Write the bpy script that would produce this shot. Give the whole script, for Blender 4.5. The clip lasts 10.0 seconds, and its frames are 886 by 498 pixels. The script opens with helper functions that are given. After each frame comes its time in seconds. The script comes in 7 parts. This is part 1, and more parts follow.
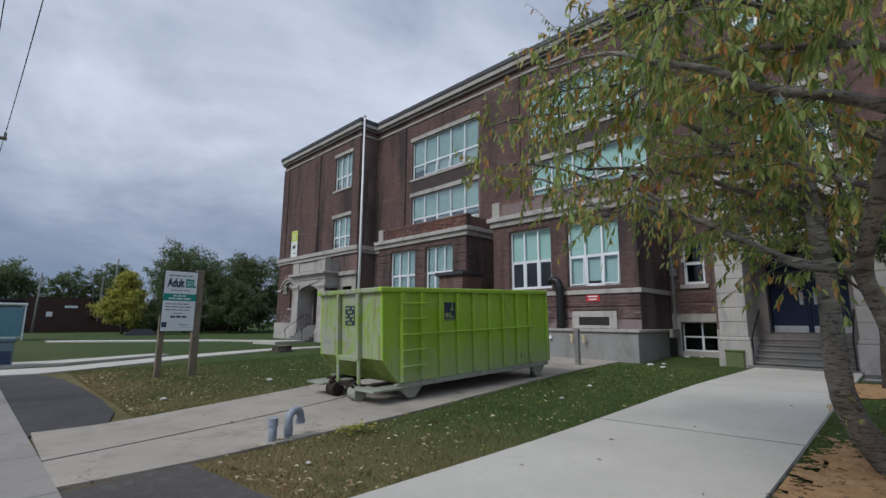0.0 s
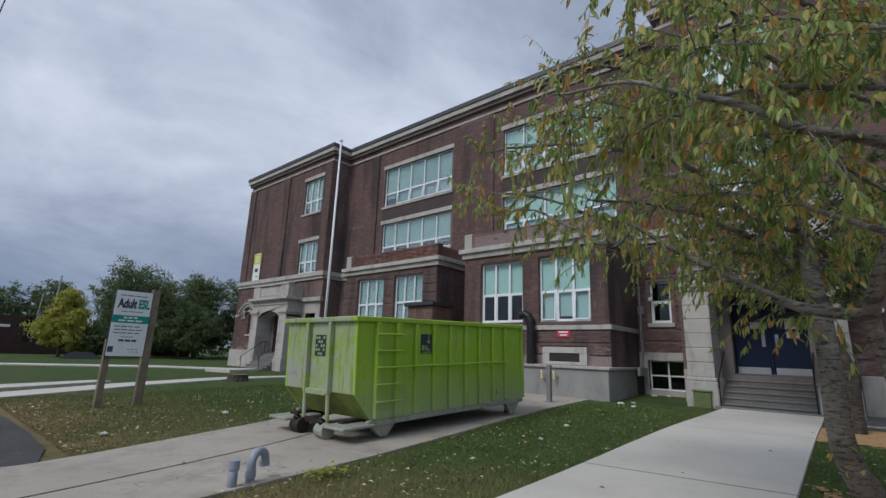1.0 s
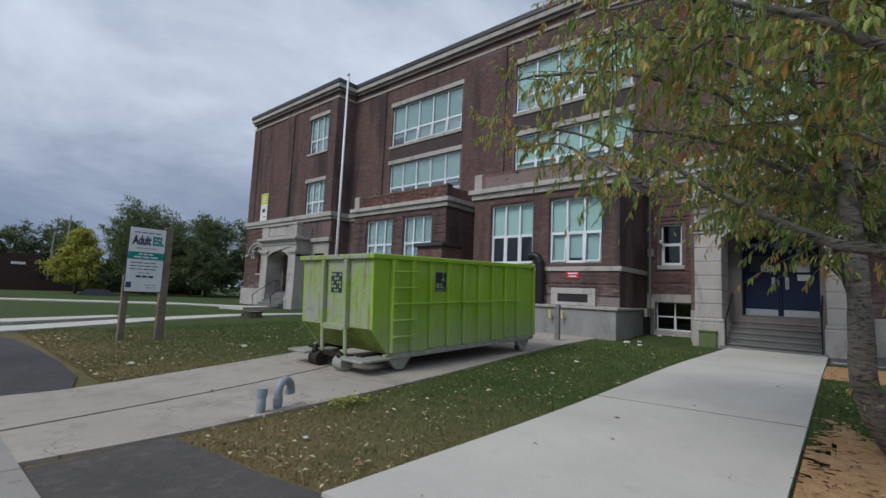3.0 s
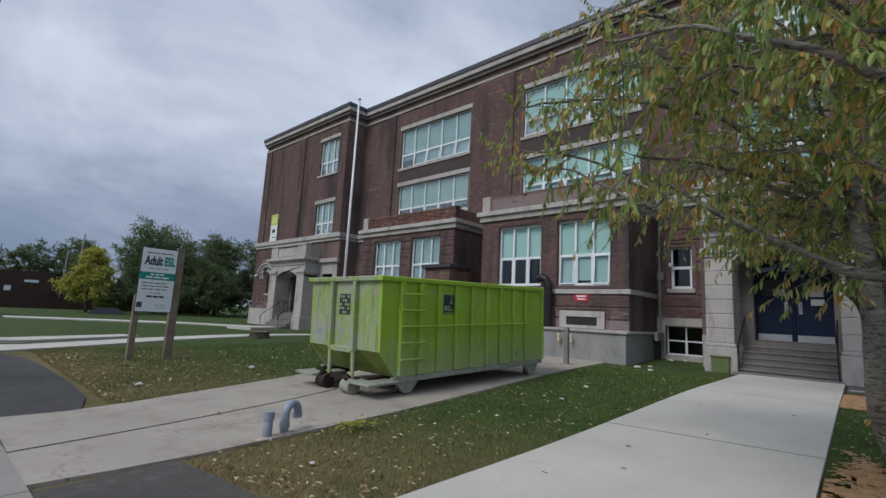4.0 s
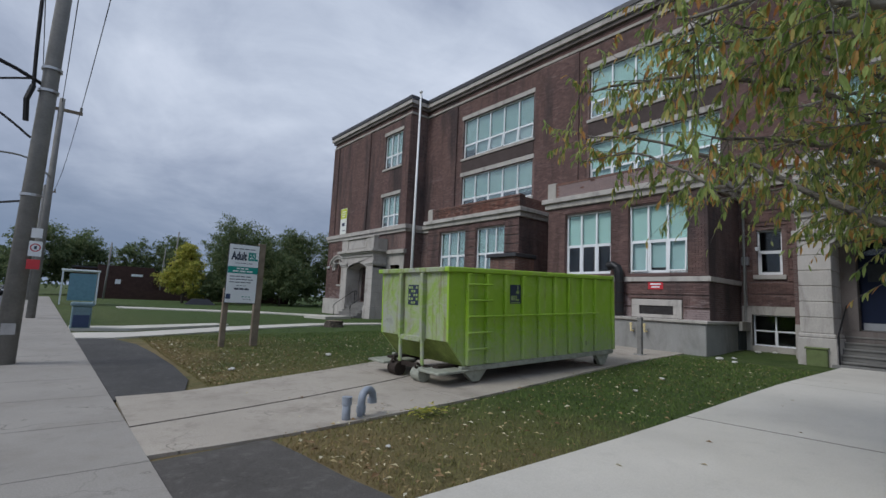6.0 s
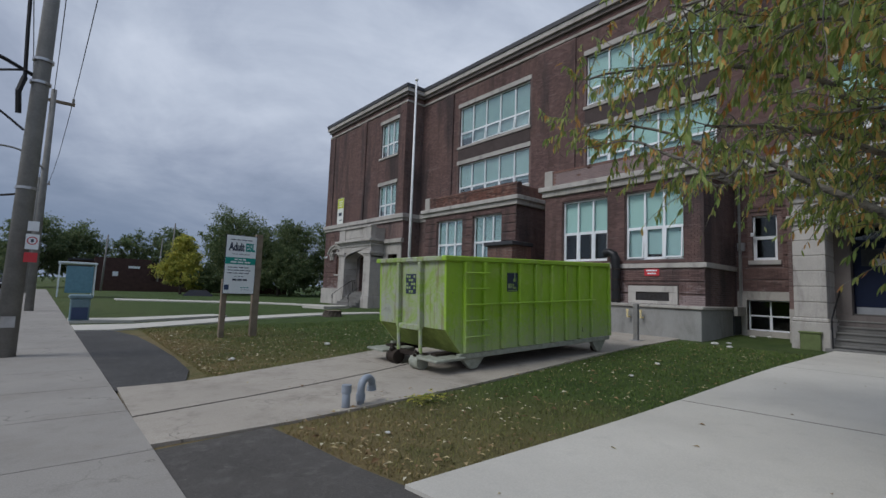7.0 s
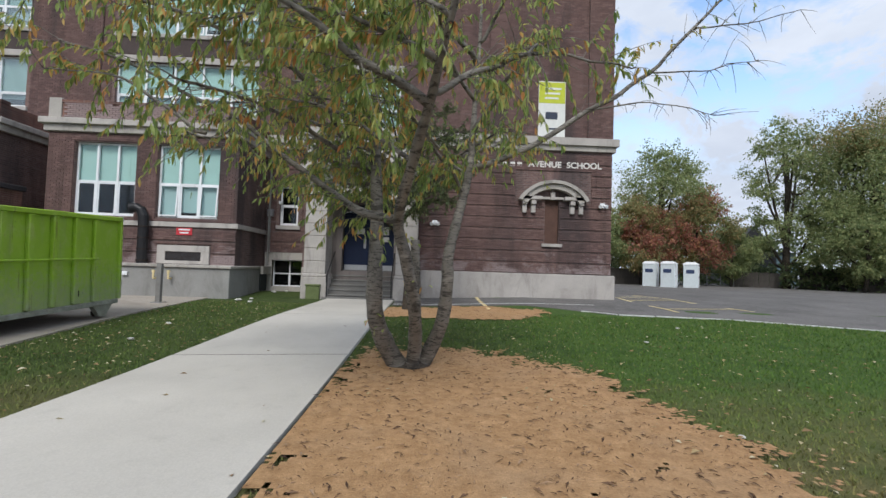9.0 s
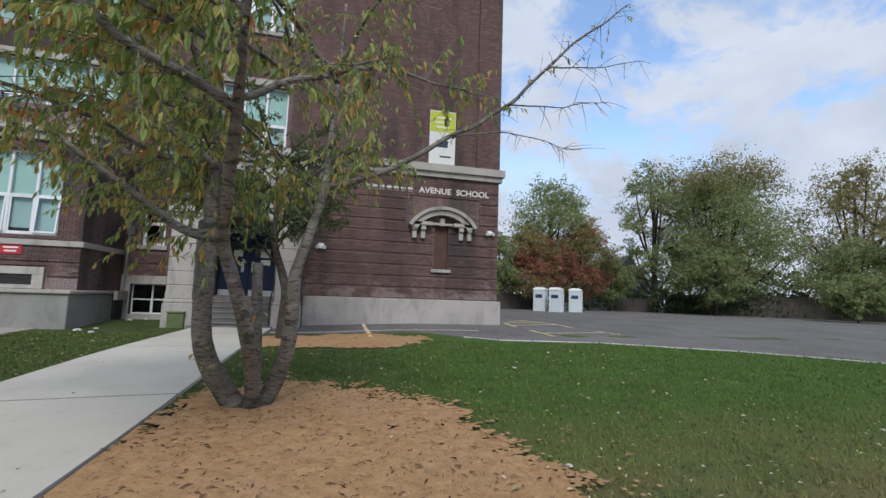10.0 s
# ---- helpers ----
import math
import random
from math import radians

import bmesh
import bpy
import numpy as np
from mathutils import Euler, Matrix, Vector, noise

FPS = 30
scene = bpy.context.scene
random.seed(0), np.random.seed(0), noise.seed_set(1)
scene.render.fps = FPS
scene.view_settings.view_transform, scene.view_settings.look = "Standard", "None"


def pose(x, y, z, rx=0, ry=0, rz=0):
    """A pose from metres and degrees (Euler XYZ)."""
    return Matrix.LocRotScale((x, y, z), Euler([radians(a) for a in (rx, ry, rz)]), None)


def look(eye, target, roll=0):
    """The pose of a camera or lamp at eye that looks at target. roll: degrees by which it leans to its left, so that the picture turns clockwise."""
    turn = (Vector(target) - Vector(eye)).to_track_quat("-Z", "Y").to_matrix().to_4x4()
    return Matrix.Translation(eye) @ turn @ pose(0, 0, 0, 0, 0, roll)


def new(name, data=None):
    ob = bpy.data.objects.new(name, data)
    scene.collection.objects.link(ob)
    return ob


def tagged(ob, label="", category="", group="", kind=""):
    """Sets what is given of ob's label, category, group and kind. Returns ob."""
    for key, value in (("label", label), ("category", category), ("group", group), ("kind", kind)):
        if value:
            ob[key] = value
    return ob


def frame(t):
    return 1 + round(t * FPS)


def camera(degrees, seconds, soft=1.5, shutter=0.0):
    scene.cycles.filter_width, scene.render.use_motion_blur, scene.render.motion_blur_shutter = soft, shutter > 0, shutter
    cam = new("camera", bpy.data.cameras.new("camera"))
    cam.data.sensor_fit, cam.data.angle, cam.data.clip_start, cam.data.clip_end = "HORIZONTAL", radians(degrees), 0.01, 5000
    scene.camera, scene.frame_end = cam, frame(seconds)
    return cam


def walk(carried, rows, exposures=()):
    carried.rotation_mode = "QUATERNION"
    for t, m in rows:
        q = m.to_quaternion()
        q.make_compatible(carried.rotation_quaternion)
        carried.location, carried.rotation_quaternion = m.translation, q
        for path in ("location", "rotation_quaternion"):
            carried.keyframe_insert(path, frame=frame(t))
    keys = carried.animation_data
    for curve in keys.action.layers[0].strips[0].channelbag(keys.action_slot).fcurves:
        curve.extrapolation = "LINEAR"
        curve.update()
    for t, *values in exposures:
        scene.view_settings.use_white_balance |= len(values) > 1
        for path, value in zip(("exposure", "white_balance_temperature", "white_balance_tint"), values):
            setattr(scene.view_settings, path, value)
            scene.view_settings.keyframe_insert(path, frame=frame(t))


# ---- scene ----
cam = camera(88.3, 10.0)
PATH = [
    (0, (-0.077, 0.087, 1.499), (1.313, 1.491, 1.814), 0.4),
    (0.5, (-0.038, 0.352, 1.503), (1.389, 1.7, 1.886), 1.1),
    (1, (-0.068, 0.513, 1.529), (1.405, 1.79, 1.977), 2.0),
    (1.5, (-0.134, 0.62, 1.524), (1.377, 1.851, 1.974), 2.7),
    (2, (-0.13, 0.729, 1.484), (1.389, 1.985, 1.825), 2.8),
    (2.5, (-0.099, 0.744, 1.449), (1.4, 2.054, 1.638), 2.5),
    (4, (-0.138, 0.73, 1.484), (1.323, 2.064, 1.773), 3.0),
    (4.5, (-0.152, 0.738, 1.502), (1.284, 2.084, 1.858), 3.5),
    (5, (-0.168, 0.704, 1.512), (1.254, 2.056, 1.9), 3.7),
    (5.5, (-0.171, 0.734, 1.497), (1.209, 2.138, 1.849), 3.8),
    (6, (-0.2, 0.693, 1.505), (1.065, 2.225, 1.733), 2.7),
    (6.2, (-0.225, 0.671, 1.5), (0.992, 2.247, 1.685), 2.2),
    (7.3, (-0.211, 0.655, 1.507), (1.16, 2.101, 1.679), 1.9),
    (7.5, (-0.177, 0.643, 1.496), (1.361, 1.908, 1.688), 1.6),
    (7.7, (-0.154, 0.574, 1.498), (1.558, 1.592, 1.678), 1.0),
    (8, (-0.128, 0.415, 1.48), (1.765, 1.048, 1.611), 0.4),
    (8.5, (-0.112, 0.236, 1.449), (1.854, 0.597, 1.505), 0.3),
    (9, (-0.042, -0.016, 1.432), (1.954, -0.092, 1.515), 1.8),
    (9.5, (0.028, -0.436, 1.496), (1.982, -0.842, 1.633), 3.0),
    (10, (0.179, -0.74, 1.466), (2.111, -1.215, 1.672), 1.9),
]
walk(cam, [(t, look(eye, target, roll)) for t, eye, target, roll in PATH],
     [(0, 0.06, 6100, 9), (6.2, 0.04, 6100, 9), (7.4, -0.14, 6100, 9), (8.2, 0.40, 6250, 9), (9.0, 0.54, 6350, 9), (9.5, 0.30, 6250, 9), (10.0, 0.34, 6200, 9)])

# ---- world, sun ----
world = bpy.data.worlds.new("overcast_sky")
scene.world = world
world.use_nodes = True
wn, wl = world.node_tree.nodes, world.node_tree.links
wn.clear()
w_out = wn.new("ShaderNodeOutputWorld")
w_bg = wn.new("ShaderNodeBackground")
SUN_EL, SUN_AZ = radians(47), radians(280)      # azimuth clockwise from +y
sky = wn.new("ShaderNodeTexSky")
sky.sky_type, sky.sun_disc = "NISHITA", False
sky.sun_elevation, sky.sun_rotation = SUN_EL, SUN_AZ
sky.air_density, sky.dust_density = 1.0, 1.5
coord = wn.new("ShaderNodeTexCoord")
sep = wn.new("ShaderNodeSeparateXYZ")
wl.new(coord.outputs["Generated"], sep.inputs[0])


def wmath(op, a, b=0.0, clamp=False):
    n = wn.new("ShaderNodeMath")
    n.operation, n.use_clamp = op, clamp
    for i, v in enumerate((a, b)):
        if isinstance(v, (int, float)):
            n.inputs[i].default_value = v
        else:
            wl.new(v, n.inputs[i])
    return n.outputs[0]


# cloud layer: the direction flattened on to a plane overhead
zz = wmath("ADD", wmath("MAXIMUM", sep.outputs[2], 0.0), 0.34)
comb = wn.new("ShaderNodeCombineXYZ")
wl.new(wmath("DIVIDE", sep.outputs[0], zz), comb.inputs[0])
wl.new(wmath("DIVIDE", sep.outputs[1], zz), comb.inputs[1])


def wnoise(scale, detail, rough, dist, off):
    m = wn.new("ShaderNodeVectorMath")
    m.operation = "ADD"
    m.inputs[1].default_value = off
    wl.new(comb.outputs[0], m.inputs[0])
    n = wn.new("ShaderNodeTexNoise")
    n.inputs["Scale"].default_value, n.inputs["Detail"].default_value = scale, detail
    n.inputs["Roughness"].default_value, n.inputs["Distortion"].default_value = rough, dist
    wl.new(m.outputs[0], n.inputs["Vector"])
    return n.outputs["Fac"]


def wramp(fac, stops):
    r = wn.new("ShaderNodeValToRGB")
    el = r.color_ramp.elements
    el[0].position, el[0].color = stops[0][0], (*stops[0][1], 1)
    el[1].position, el[1].color = stops[-1][0], (*stops[-1][1], 1)
    for p, c in stops[1:-1]:
        e = el.new(p)
        e.color = (*c, 1)
    wl.new(fac, r.inputs[0])
    return r.outputs[0]


def wmix(fac, a, b):
    m = wn.new("ShaderNodeMix")
    m.data_type = "RGBA"
    for sock, v in ((m.inputs[0], fac), (m.inputs[6], a), (m.inputs[7], b)):
        if isinstance(v, (int, float)):
            sock.default_value = v
        elif isinstance(v, tuple):
            sock.default_value = (*v, 1)
        else:
            wl.new(v, sock)
    return m.outputs[2]


big = wnoise(0.85, 7, 0.56, 0.6, (3.1, 1.7, 0))
fine = wnoise(2.6, 8, 0.6, 0.4, (7.3, 2.2, 4))
shape = wmath("ADD", wmath("MULTIPLY", big, 0.7), wmath("MULTIPLY", fine, 0.3))
cloud = wramp(shape, [(0.34, (0.28, 0.33, 0.43)), (0.46, (0.46, 0.51, 0.63)), (0.56, (0.66, 0.71, 0.82)), (0.66, (0.86, 0.90, 1.0))])
# a heavier bank low in the north, thinner cloud towards the south
north = wmath("MULTIPLY", wmath("SUBTRACT", sep.outputs[1], 0.35, True), 2.0, True)
low = wmath("SUBTRACT", 1.0, wmath("MULTIPLY", wmath("ABSOLUTE", wmath("SUBTRACT", sep.outputs[2], 0.07)), 5.0), True)
bank = wmath("MULTIPLY", wmath("MULTIPLY", north, low), wramp(big, [(0.32, (1, 1, 1)), (0.72, (0.55, 0.55, 0.55))]), True)
cloud = wmix(bank, cloud, (0.255, 0.32, 0.44))
south = wmath("MULTIPLY", wmath("SUBTRACT", wmath("MULTIPLY", sep.outputs[1], -1.0), -0.30, True), 1.6, True)
cloud = wmix(wmath("MULTIPLY", south, 0.5), cloud, (0.64, 0.69, 0.78))
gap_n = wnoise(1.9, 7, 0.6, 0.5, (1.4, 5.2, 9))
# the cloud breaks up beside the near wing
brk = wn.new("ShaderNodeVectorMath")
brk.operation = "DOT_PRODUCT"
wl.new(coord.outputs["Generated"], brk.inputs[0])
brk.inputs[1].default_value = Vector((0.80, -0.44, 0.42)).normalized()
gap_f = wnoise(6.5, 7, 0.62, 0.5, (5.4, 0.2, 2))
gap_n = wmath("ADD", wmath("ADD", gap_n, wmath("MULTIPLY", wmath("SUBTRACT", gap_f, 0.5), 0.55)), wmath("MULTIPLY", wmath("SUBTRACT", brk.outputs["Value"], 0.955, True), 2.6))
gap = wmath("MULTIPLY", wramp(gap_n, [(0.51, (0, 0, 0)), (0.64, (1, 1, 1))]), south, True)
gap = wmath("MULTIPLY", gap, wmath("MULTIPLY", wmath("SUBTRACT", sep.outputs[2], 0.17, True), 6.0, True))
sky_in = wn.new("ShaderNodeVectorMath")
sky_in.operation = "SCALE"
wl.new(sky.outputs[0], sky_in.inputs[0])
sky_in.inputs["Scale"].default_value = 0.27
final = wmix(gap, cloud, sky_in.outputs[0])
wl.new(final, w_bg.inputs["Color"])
w_bg.inputs["Strength"].default_value = 0.80
wl.new(w_bg.outputs[0], w_out.inputs[0])

sun = new("sun", bpy.data.lights.new("sun", "SUN"))
sun.data.energy, sun.data.angle, sun.data.color = 1.75, radians(24), (1.0, 0.96, 0.9)
sd = Vector((math.sin(SUN_AZ) * math.cos(SUN_EL), math.cos(SUN_AZ) * math.cos(SUN_EL), math.sin(SUN_EL)))
sun.matrix_world = look(tuple(sd * 60), (0, 0, 0))

# ---- materials ----


def nodes_of(name):
    m = bpy.data.materials.new(name)
    m.use_nodes = True
    return m, m.node_tree.nodes, m.node_tree.links, m.node_tree.nodes["Principled BSDF"]


class Kit:
    """Short forms for building one node material."""

    def __init__(self, name, rough=0.8, metal=0.0):
        self.m, self.n, self.l, self.b = nodes_of(name)
        self.b.inputs["Roughness"].default_value = rough
        self.b.inputs["Metallic"].default_value = metal
        self.b.inputs["Specular IOR Level"].default_value = 0.25 if rough > 0.55 or name.endswith("leaves") else 0.5
        self.co = self.n.new("ShaderNodeTexCoord").outputs["Object"]

    def put(self, sock, v):
        if isinstance(v, (int, float)):
            sock.default_value = v
        elif isinstance(v, tuple):
            sock.default_value = (*v, 1) if len(v) == 3 and sock.type == "RGBA" else v
        else:
            self.l.new(v, sock)

    def noise(self, scale, detail=4, rough=0.6, dist=0.0, stretch=None):
        n = self.n.new("ShaderNodeTexNoise")
        n.inputs["Scale"].default_value, n.inputs["Detail"].default_value = scale, detail
        n.inputs["Roughness"].default_value, n.inputs["Distortion"].default_value = rough, dist
        self.l.new(self.scaled(stretch) if stretch else self.co, n.inputs["Vector"])
        return n.outputs["Fac"]

    def scaled(self, s):
        mp = self.n.new("ShaderNodeMapping")
        mp.inputs["Scale"].default_value = s
        self.l.new(self.co, mp.inputs["Vector"])
        return mp.outputs[0]

    def ramp(self, fac, stops):
        r = self.n.new("ShaderNodeValToRGB")
        el = r.color_ramp.elements
        stops = [(p, (c, c, c) if isinstance(c, (int, float)) else c) for p, c in stops]
        el[0].position, el[0].color = stops[0][0], (*stops[0][1], 1)
        el[1].position, el[1].color = stops[-1][0], (*stops[-1][1], 1)
        for p, c in stops[1:-1]:
            e = el.new(p)
            e.color = (*c, 1)
        self.l.new(fac, r.inputs[0])
        return r.outputs[0]

    def mix(self, fac, a, b, mode="MIX"):
        m = self.n.new("ShaderNodeMix")
        m.data_type, m.blend_type = "RGBA", mode
        self.put(m.inputs[0], fac), self.put(m.inputs[6], a), self.put(m.inputs[7], b)
        return m.outputs[2]

    def math(self, op, a, b=0.0, clamp=False):
        m = self.n.new("ShaderNodeMath")
        m.operation, m.use_clamp = op, clamp
        self.put(m.inputs[0], a), self.put(m.inputs[1], b)
        return m.outputs[0]

    def rand(self):
        return self.n.new("ShaderNodeObjectInfo").outputs["Random"]

    def island(self):
        return self.n.new("ShaderNodeNewGeometry").outputs["Random Per Island"]

    def colour(self, v):
        self.put(self.b.inputs["Base Color"], v)
        return self

    def bump(self, h, strength=0.3, dist=0.01):
        n = self.n.new("ShaderNodeBump")
        n.inputs["Strength"].default_value, n.inputs["Distance"].default_value = strength, dist
        self.l.new(h, n.inputs["Height"])
        self.l.new(n.outputs[0], self.b.inputs["Normal"])
        return self

    def rough(self, v):
        self.put(self.b.inputs["Roughness"], v)
        return self


def plain(name, c, rough=0.6, metal=0.0, var=0.25, scale=6.0, bump=0.15):
    """Painted or bare stuff: one colour, mottled at two scales, with a little relief."""
    k = Kit(name, rough, metal)
    a = k.noise(scale, 5, 0.65)
    b = k.noise(scale * 9, 4, 0.6)
    t = k.math("ADD", k.math("MULTIPLY", a, 0.65), k.math("MULTIPLY", b, 0.35))
    dark, lite = tuple(x * (1 - var) for x in c), tuple(min(1, x * (1 + var)) for x in c)
    k.colour(k.ramp(t, [(0.32, dark), (0.68, lite)]))
    if bump:
        k.bump(b, bump, 0.004)
    return k.m


def brick_mat(name, axis, c1, c2, mortar, grime=0.5):
    """Running-bond brick, courses 75 mm, on a wall whose length runs along the axis."""
    k = Kit(name, 0.88)
    s = k.n.new("ShaderNodeSeparateXYZ")
    k.l.new(k.co, s.inputs[0])
    c = k.n.new("ShaderNodeCombineXYZ")
    k.l.new(s.outputs[axis], c.inputs[0])
    k.l.new(s.outputs[2], c.inputs[1])
    b = k.n.new("ShaderNodeTexBrick")
    k.l.new(c.outputs[0], b.inputs["Vector"])
    b.inputs["Scale"].default_value = 1.0
    b.inputs["Brick Width"].default_value, b.inputs["Row Height"].default_value = 0.215, 0.075
    b.inputs["Mortar Size"].default_value, b.inputs["Mortar Smooth"].default_value = 0.010, 0.2
    b.inputs["Bias"].default_value = -0.1
    k.put(b.inputs["Color1"], c1), k.put(b.inputs["Color2"], c2), k.put(b.inputs["Mortar"], mortar)
    patch = k.noise(0.45, 5, 0.6)
    streak = k.noise(1.0, 6, 0.7, 0.3, (1.4, 1.4, 0.16))
    fine = k.noise(14.0, 3, 0.6)
    col = k.mix(k.ramp(patch, [(0.38, 0.0), (0.66, 0.55)]), b.outputs["Color"], tuple(x * 1.5 for x in c2))
    col = k.mix(k.math("MULTIPLY", k.ramp(streak, [(0.48, 0.0), (0.72, 1.0)]), grime), col, (0.045, 0.036, 0.034))
    col = k.mix(k.math("MULTIPLY", k.ramp(streak, [(0.22, 1.0), (0.33, 0.0)]), 0.5), col, (0.36, 0.30, 0.27))
    bloom = k.noise(1.0, 5, 0.72, 0.25, (0.55, 0.55, 6.5))
    col = k.mix(k.math("MULTIPLY", k.ramp(bloom, [(0.58, 0.0), (0.72, 1.0)]), 0.32), col, (0.40, 0.34, 0.32))
    soot = k.noise(1.0, 4, 0.6, 0.3, (0.5, 0.5, 0.10))
    col = k.mix(k.math("MULTIPLY", k.ramp(soot, [(0.52, 0.0), (0.66, 1.0)]), 0.7), col, (0.05, 0.045, 0.048))
    col = k.mix(0.35, col, k.ramp(fine, [(0.3, 0.35), (0.7, 1.0)]), "MULTIPLY")
    k.colour(col)
    h = k.math("ADD", k.math("MULTIPLY", b.outputs["Fac"], -1.0), k.math("MULTIPLY", fine, 0.4))
    k.bump(h, 0.5, 0.012)
    return k.m


BR1, BR2, MORT = (0.108, 0.068, 0.062), (0.200, 0.126, 0.112), (0.20, 0.178, 0.172)
M = {}
M["brick_y"] = brick_mat("brown_brick_front", 1, BR1, BR2, MORT)
M["brick_x"] = brick_mat("brown_brick_side", 0, BR1, BR2, MORT)


def loose_brick(name, cols, grime):
    """For bricks that are pieces of their own: each its own fired colour, under shared soot and bloom."""
    k = Kit(name, 0.9)
    mixr = k.math("FRACT", k.math("ADD", k.island(), k.rand()))
    col = k.ramp(mixr, cols)
    patch, fine = k.noise(0.5, 5, 0.6), k.noise(22.0, 4, 0.65)
    streak = k.noise(1.0, 6, 0.7, 0.3, (1.2, 1.2, 0.18))
    col = k.mix(k.ramp(patch, [(0.40, 0.0), (0.68, 0.45)]), col, (0.20, 0.125, 0.105))
    col = k.mix(k.math("MULTIPLY", k.ramp(streak, [(0.50, 0.0), (0.70, 1.0)]), grime), col, (0.035, 0.029, 0.028))
    col = k.mix(k.math("MULTIPLY", k.ramp(streak, [(0.24, 1.0), (0.34, 0.0)]), 0.45), col, (0.34, 0.29, 0.27))
    bloom = k.noise(1.0, 5, 0.72, 0.25, (0.55, 0.55, 6.5))
    col = k.mix(k.math("MULTIPLY", k.ramp(bloom, [(0.58, 0.0), (0.72, 1.0)]), 0.32), col, (0.40, 0.34, 0.32))
    soot = k.noise(1.0, 4, 0.6, 0.3, (0.5, 0.5, 0.10))
    col = k.mix(k.math("MULTIPLY", k.ramp(soot, [(0.52, 0.0), (0.66, 1.0)]), 0.7), col, (0.05, 0.045, 0.048))
    # salts bleached out of the lowest courses, in ragged drifts
    sx = k.n.new("ShaderNodeSeparateXYZ")
    k.l.new(k.co, sx.inputs[0])
    drift = k.noise(1.0, 5, 0.7, 0.4, (1.1, 1.1, 1.6))
    salts = k.math("MULTIPLY", k.ramp(k.math("SUBTRACT", drift, k.math("MULTIPLY", k.math("SUBTRACT", sx.outputs[2], 1.3), 0.22)), [(0.38, 0.0), (0.52, 0.75)]), k.ramp(k.math("MULTIPLY", sx.outputs[2], 0.1), [(0.26, 1.0), (0.36, 0.0)]))
    col = k.mix(salts, col, (0.36, 0.29, 0.285))
    col = k.mix(0.4, col, k.ramp(fine, [(0.3, 0.4), (0.7, 1.0)]), "MULTIPLY")
    k.colour(col).bump(fine, 0.4, 0.006)
    return k.m


M["brick_loose"] = loose_brick("brown_fired_brick", [(0.0, (0.130, 0.081, 0.076)), (0.35, (0.156, 0.098, 0.091)), (0.75, (0.178, 0.112, 0.103)), (1.0, (0.215, 0.138, 0.125))], 0.55)
M["brick_red"] = loose_brick("red_fired_brick", [(0.0, (0.085, 0.045, 0.038)), (0.4, (0.17, 0.078, 0.06)), (0.8, (0.235, 0.115, 0.085)), (1.0, (0.30, 0.19, 0.15))], 0.8)
M["brick_par"] = brick_mat("red_parapet_brick", 1, (0.13, 0.06, 0.048), (0.22, 0.11, 0.085), (0.24, 0.21, 0.19), 0.8)


def stone_mat(name, c, stain):
    k = Kit(name, 0.85)
    a, f = k.noise(1.1, 6, 0.65), k.noise(26, 4, 0.6)
    s = k.noise(1.0, 7, 0.72, 0.6, (1.3, 1.3, 0.45))
    col = k.ramp(a, [(0.32, tuple(x * 0.78 for x in c)), (0.7, c)])
    col = k.mix(k.math("MULTIPLY", k.ramp(s, [(0.5, 0.0), (0.74, 1.0)]), stain), col, (0.10, 0.09, 0.08))
    col = k.mix(0.3, col, k.ramp(f, [(0.3, 0.55), (0.7, 1.0)]), "MULTIPLY")
    col = k.mix(k.math("MULTIPLY", k.rand(), 0.22), col, tuple(x * 0.6 for x in c))
    k.colour(col).bump(f, 0.25, 0.006)
    return k.m


M["stone"] = stone_mat("pale_limestone", (0.53, 0.495, 0.46), 0.65)
M["stone_dark"] = stone_mat("weathered_limestone", (0.48, 0.45, 0.41), 0.8)
# dark stone: the moulding's tone, and porch shade put into the door reveals
M["frieze"] = stone_mat("dark_frieze_stone", (0.20, 0.175, 0.165), 0.7)
# step concrete, coloured darker to carry shade from the porch and tree
M["step"] = stone_mat("shade_toned_step_concrete", (0.235, 0.228, 0.215), 0.5)
M["concrete"] = stone_mat("grey_concrete", (0.34, 0.335, 0.32), 0.5)


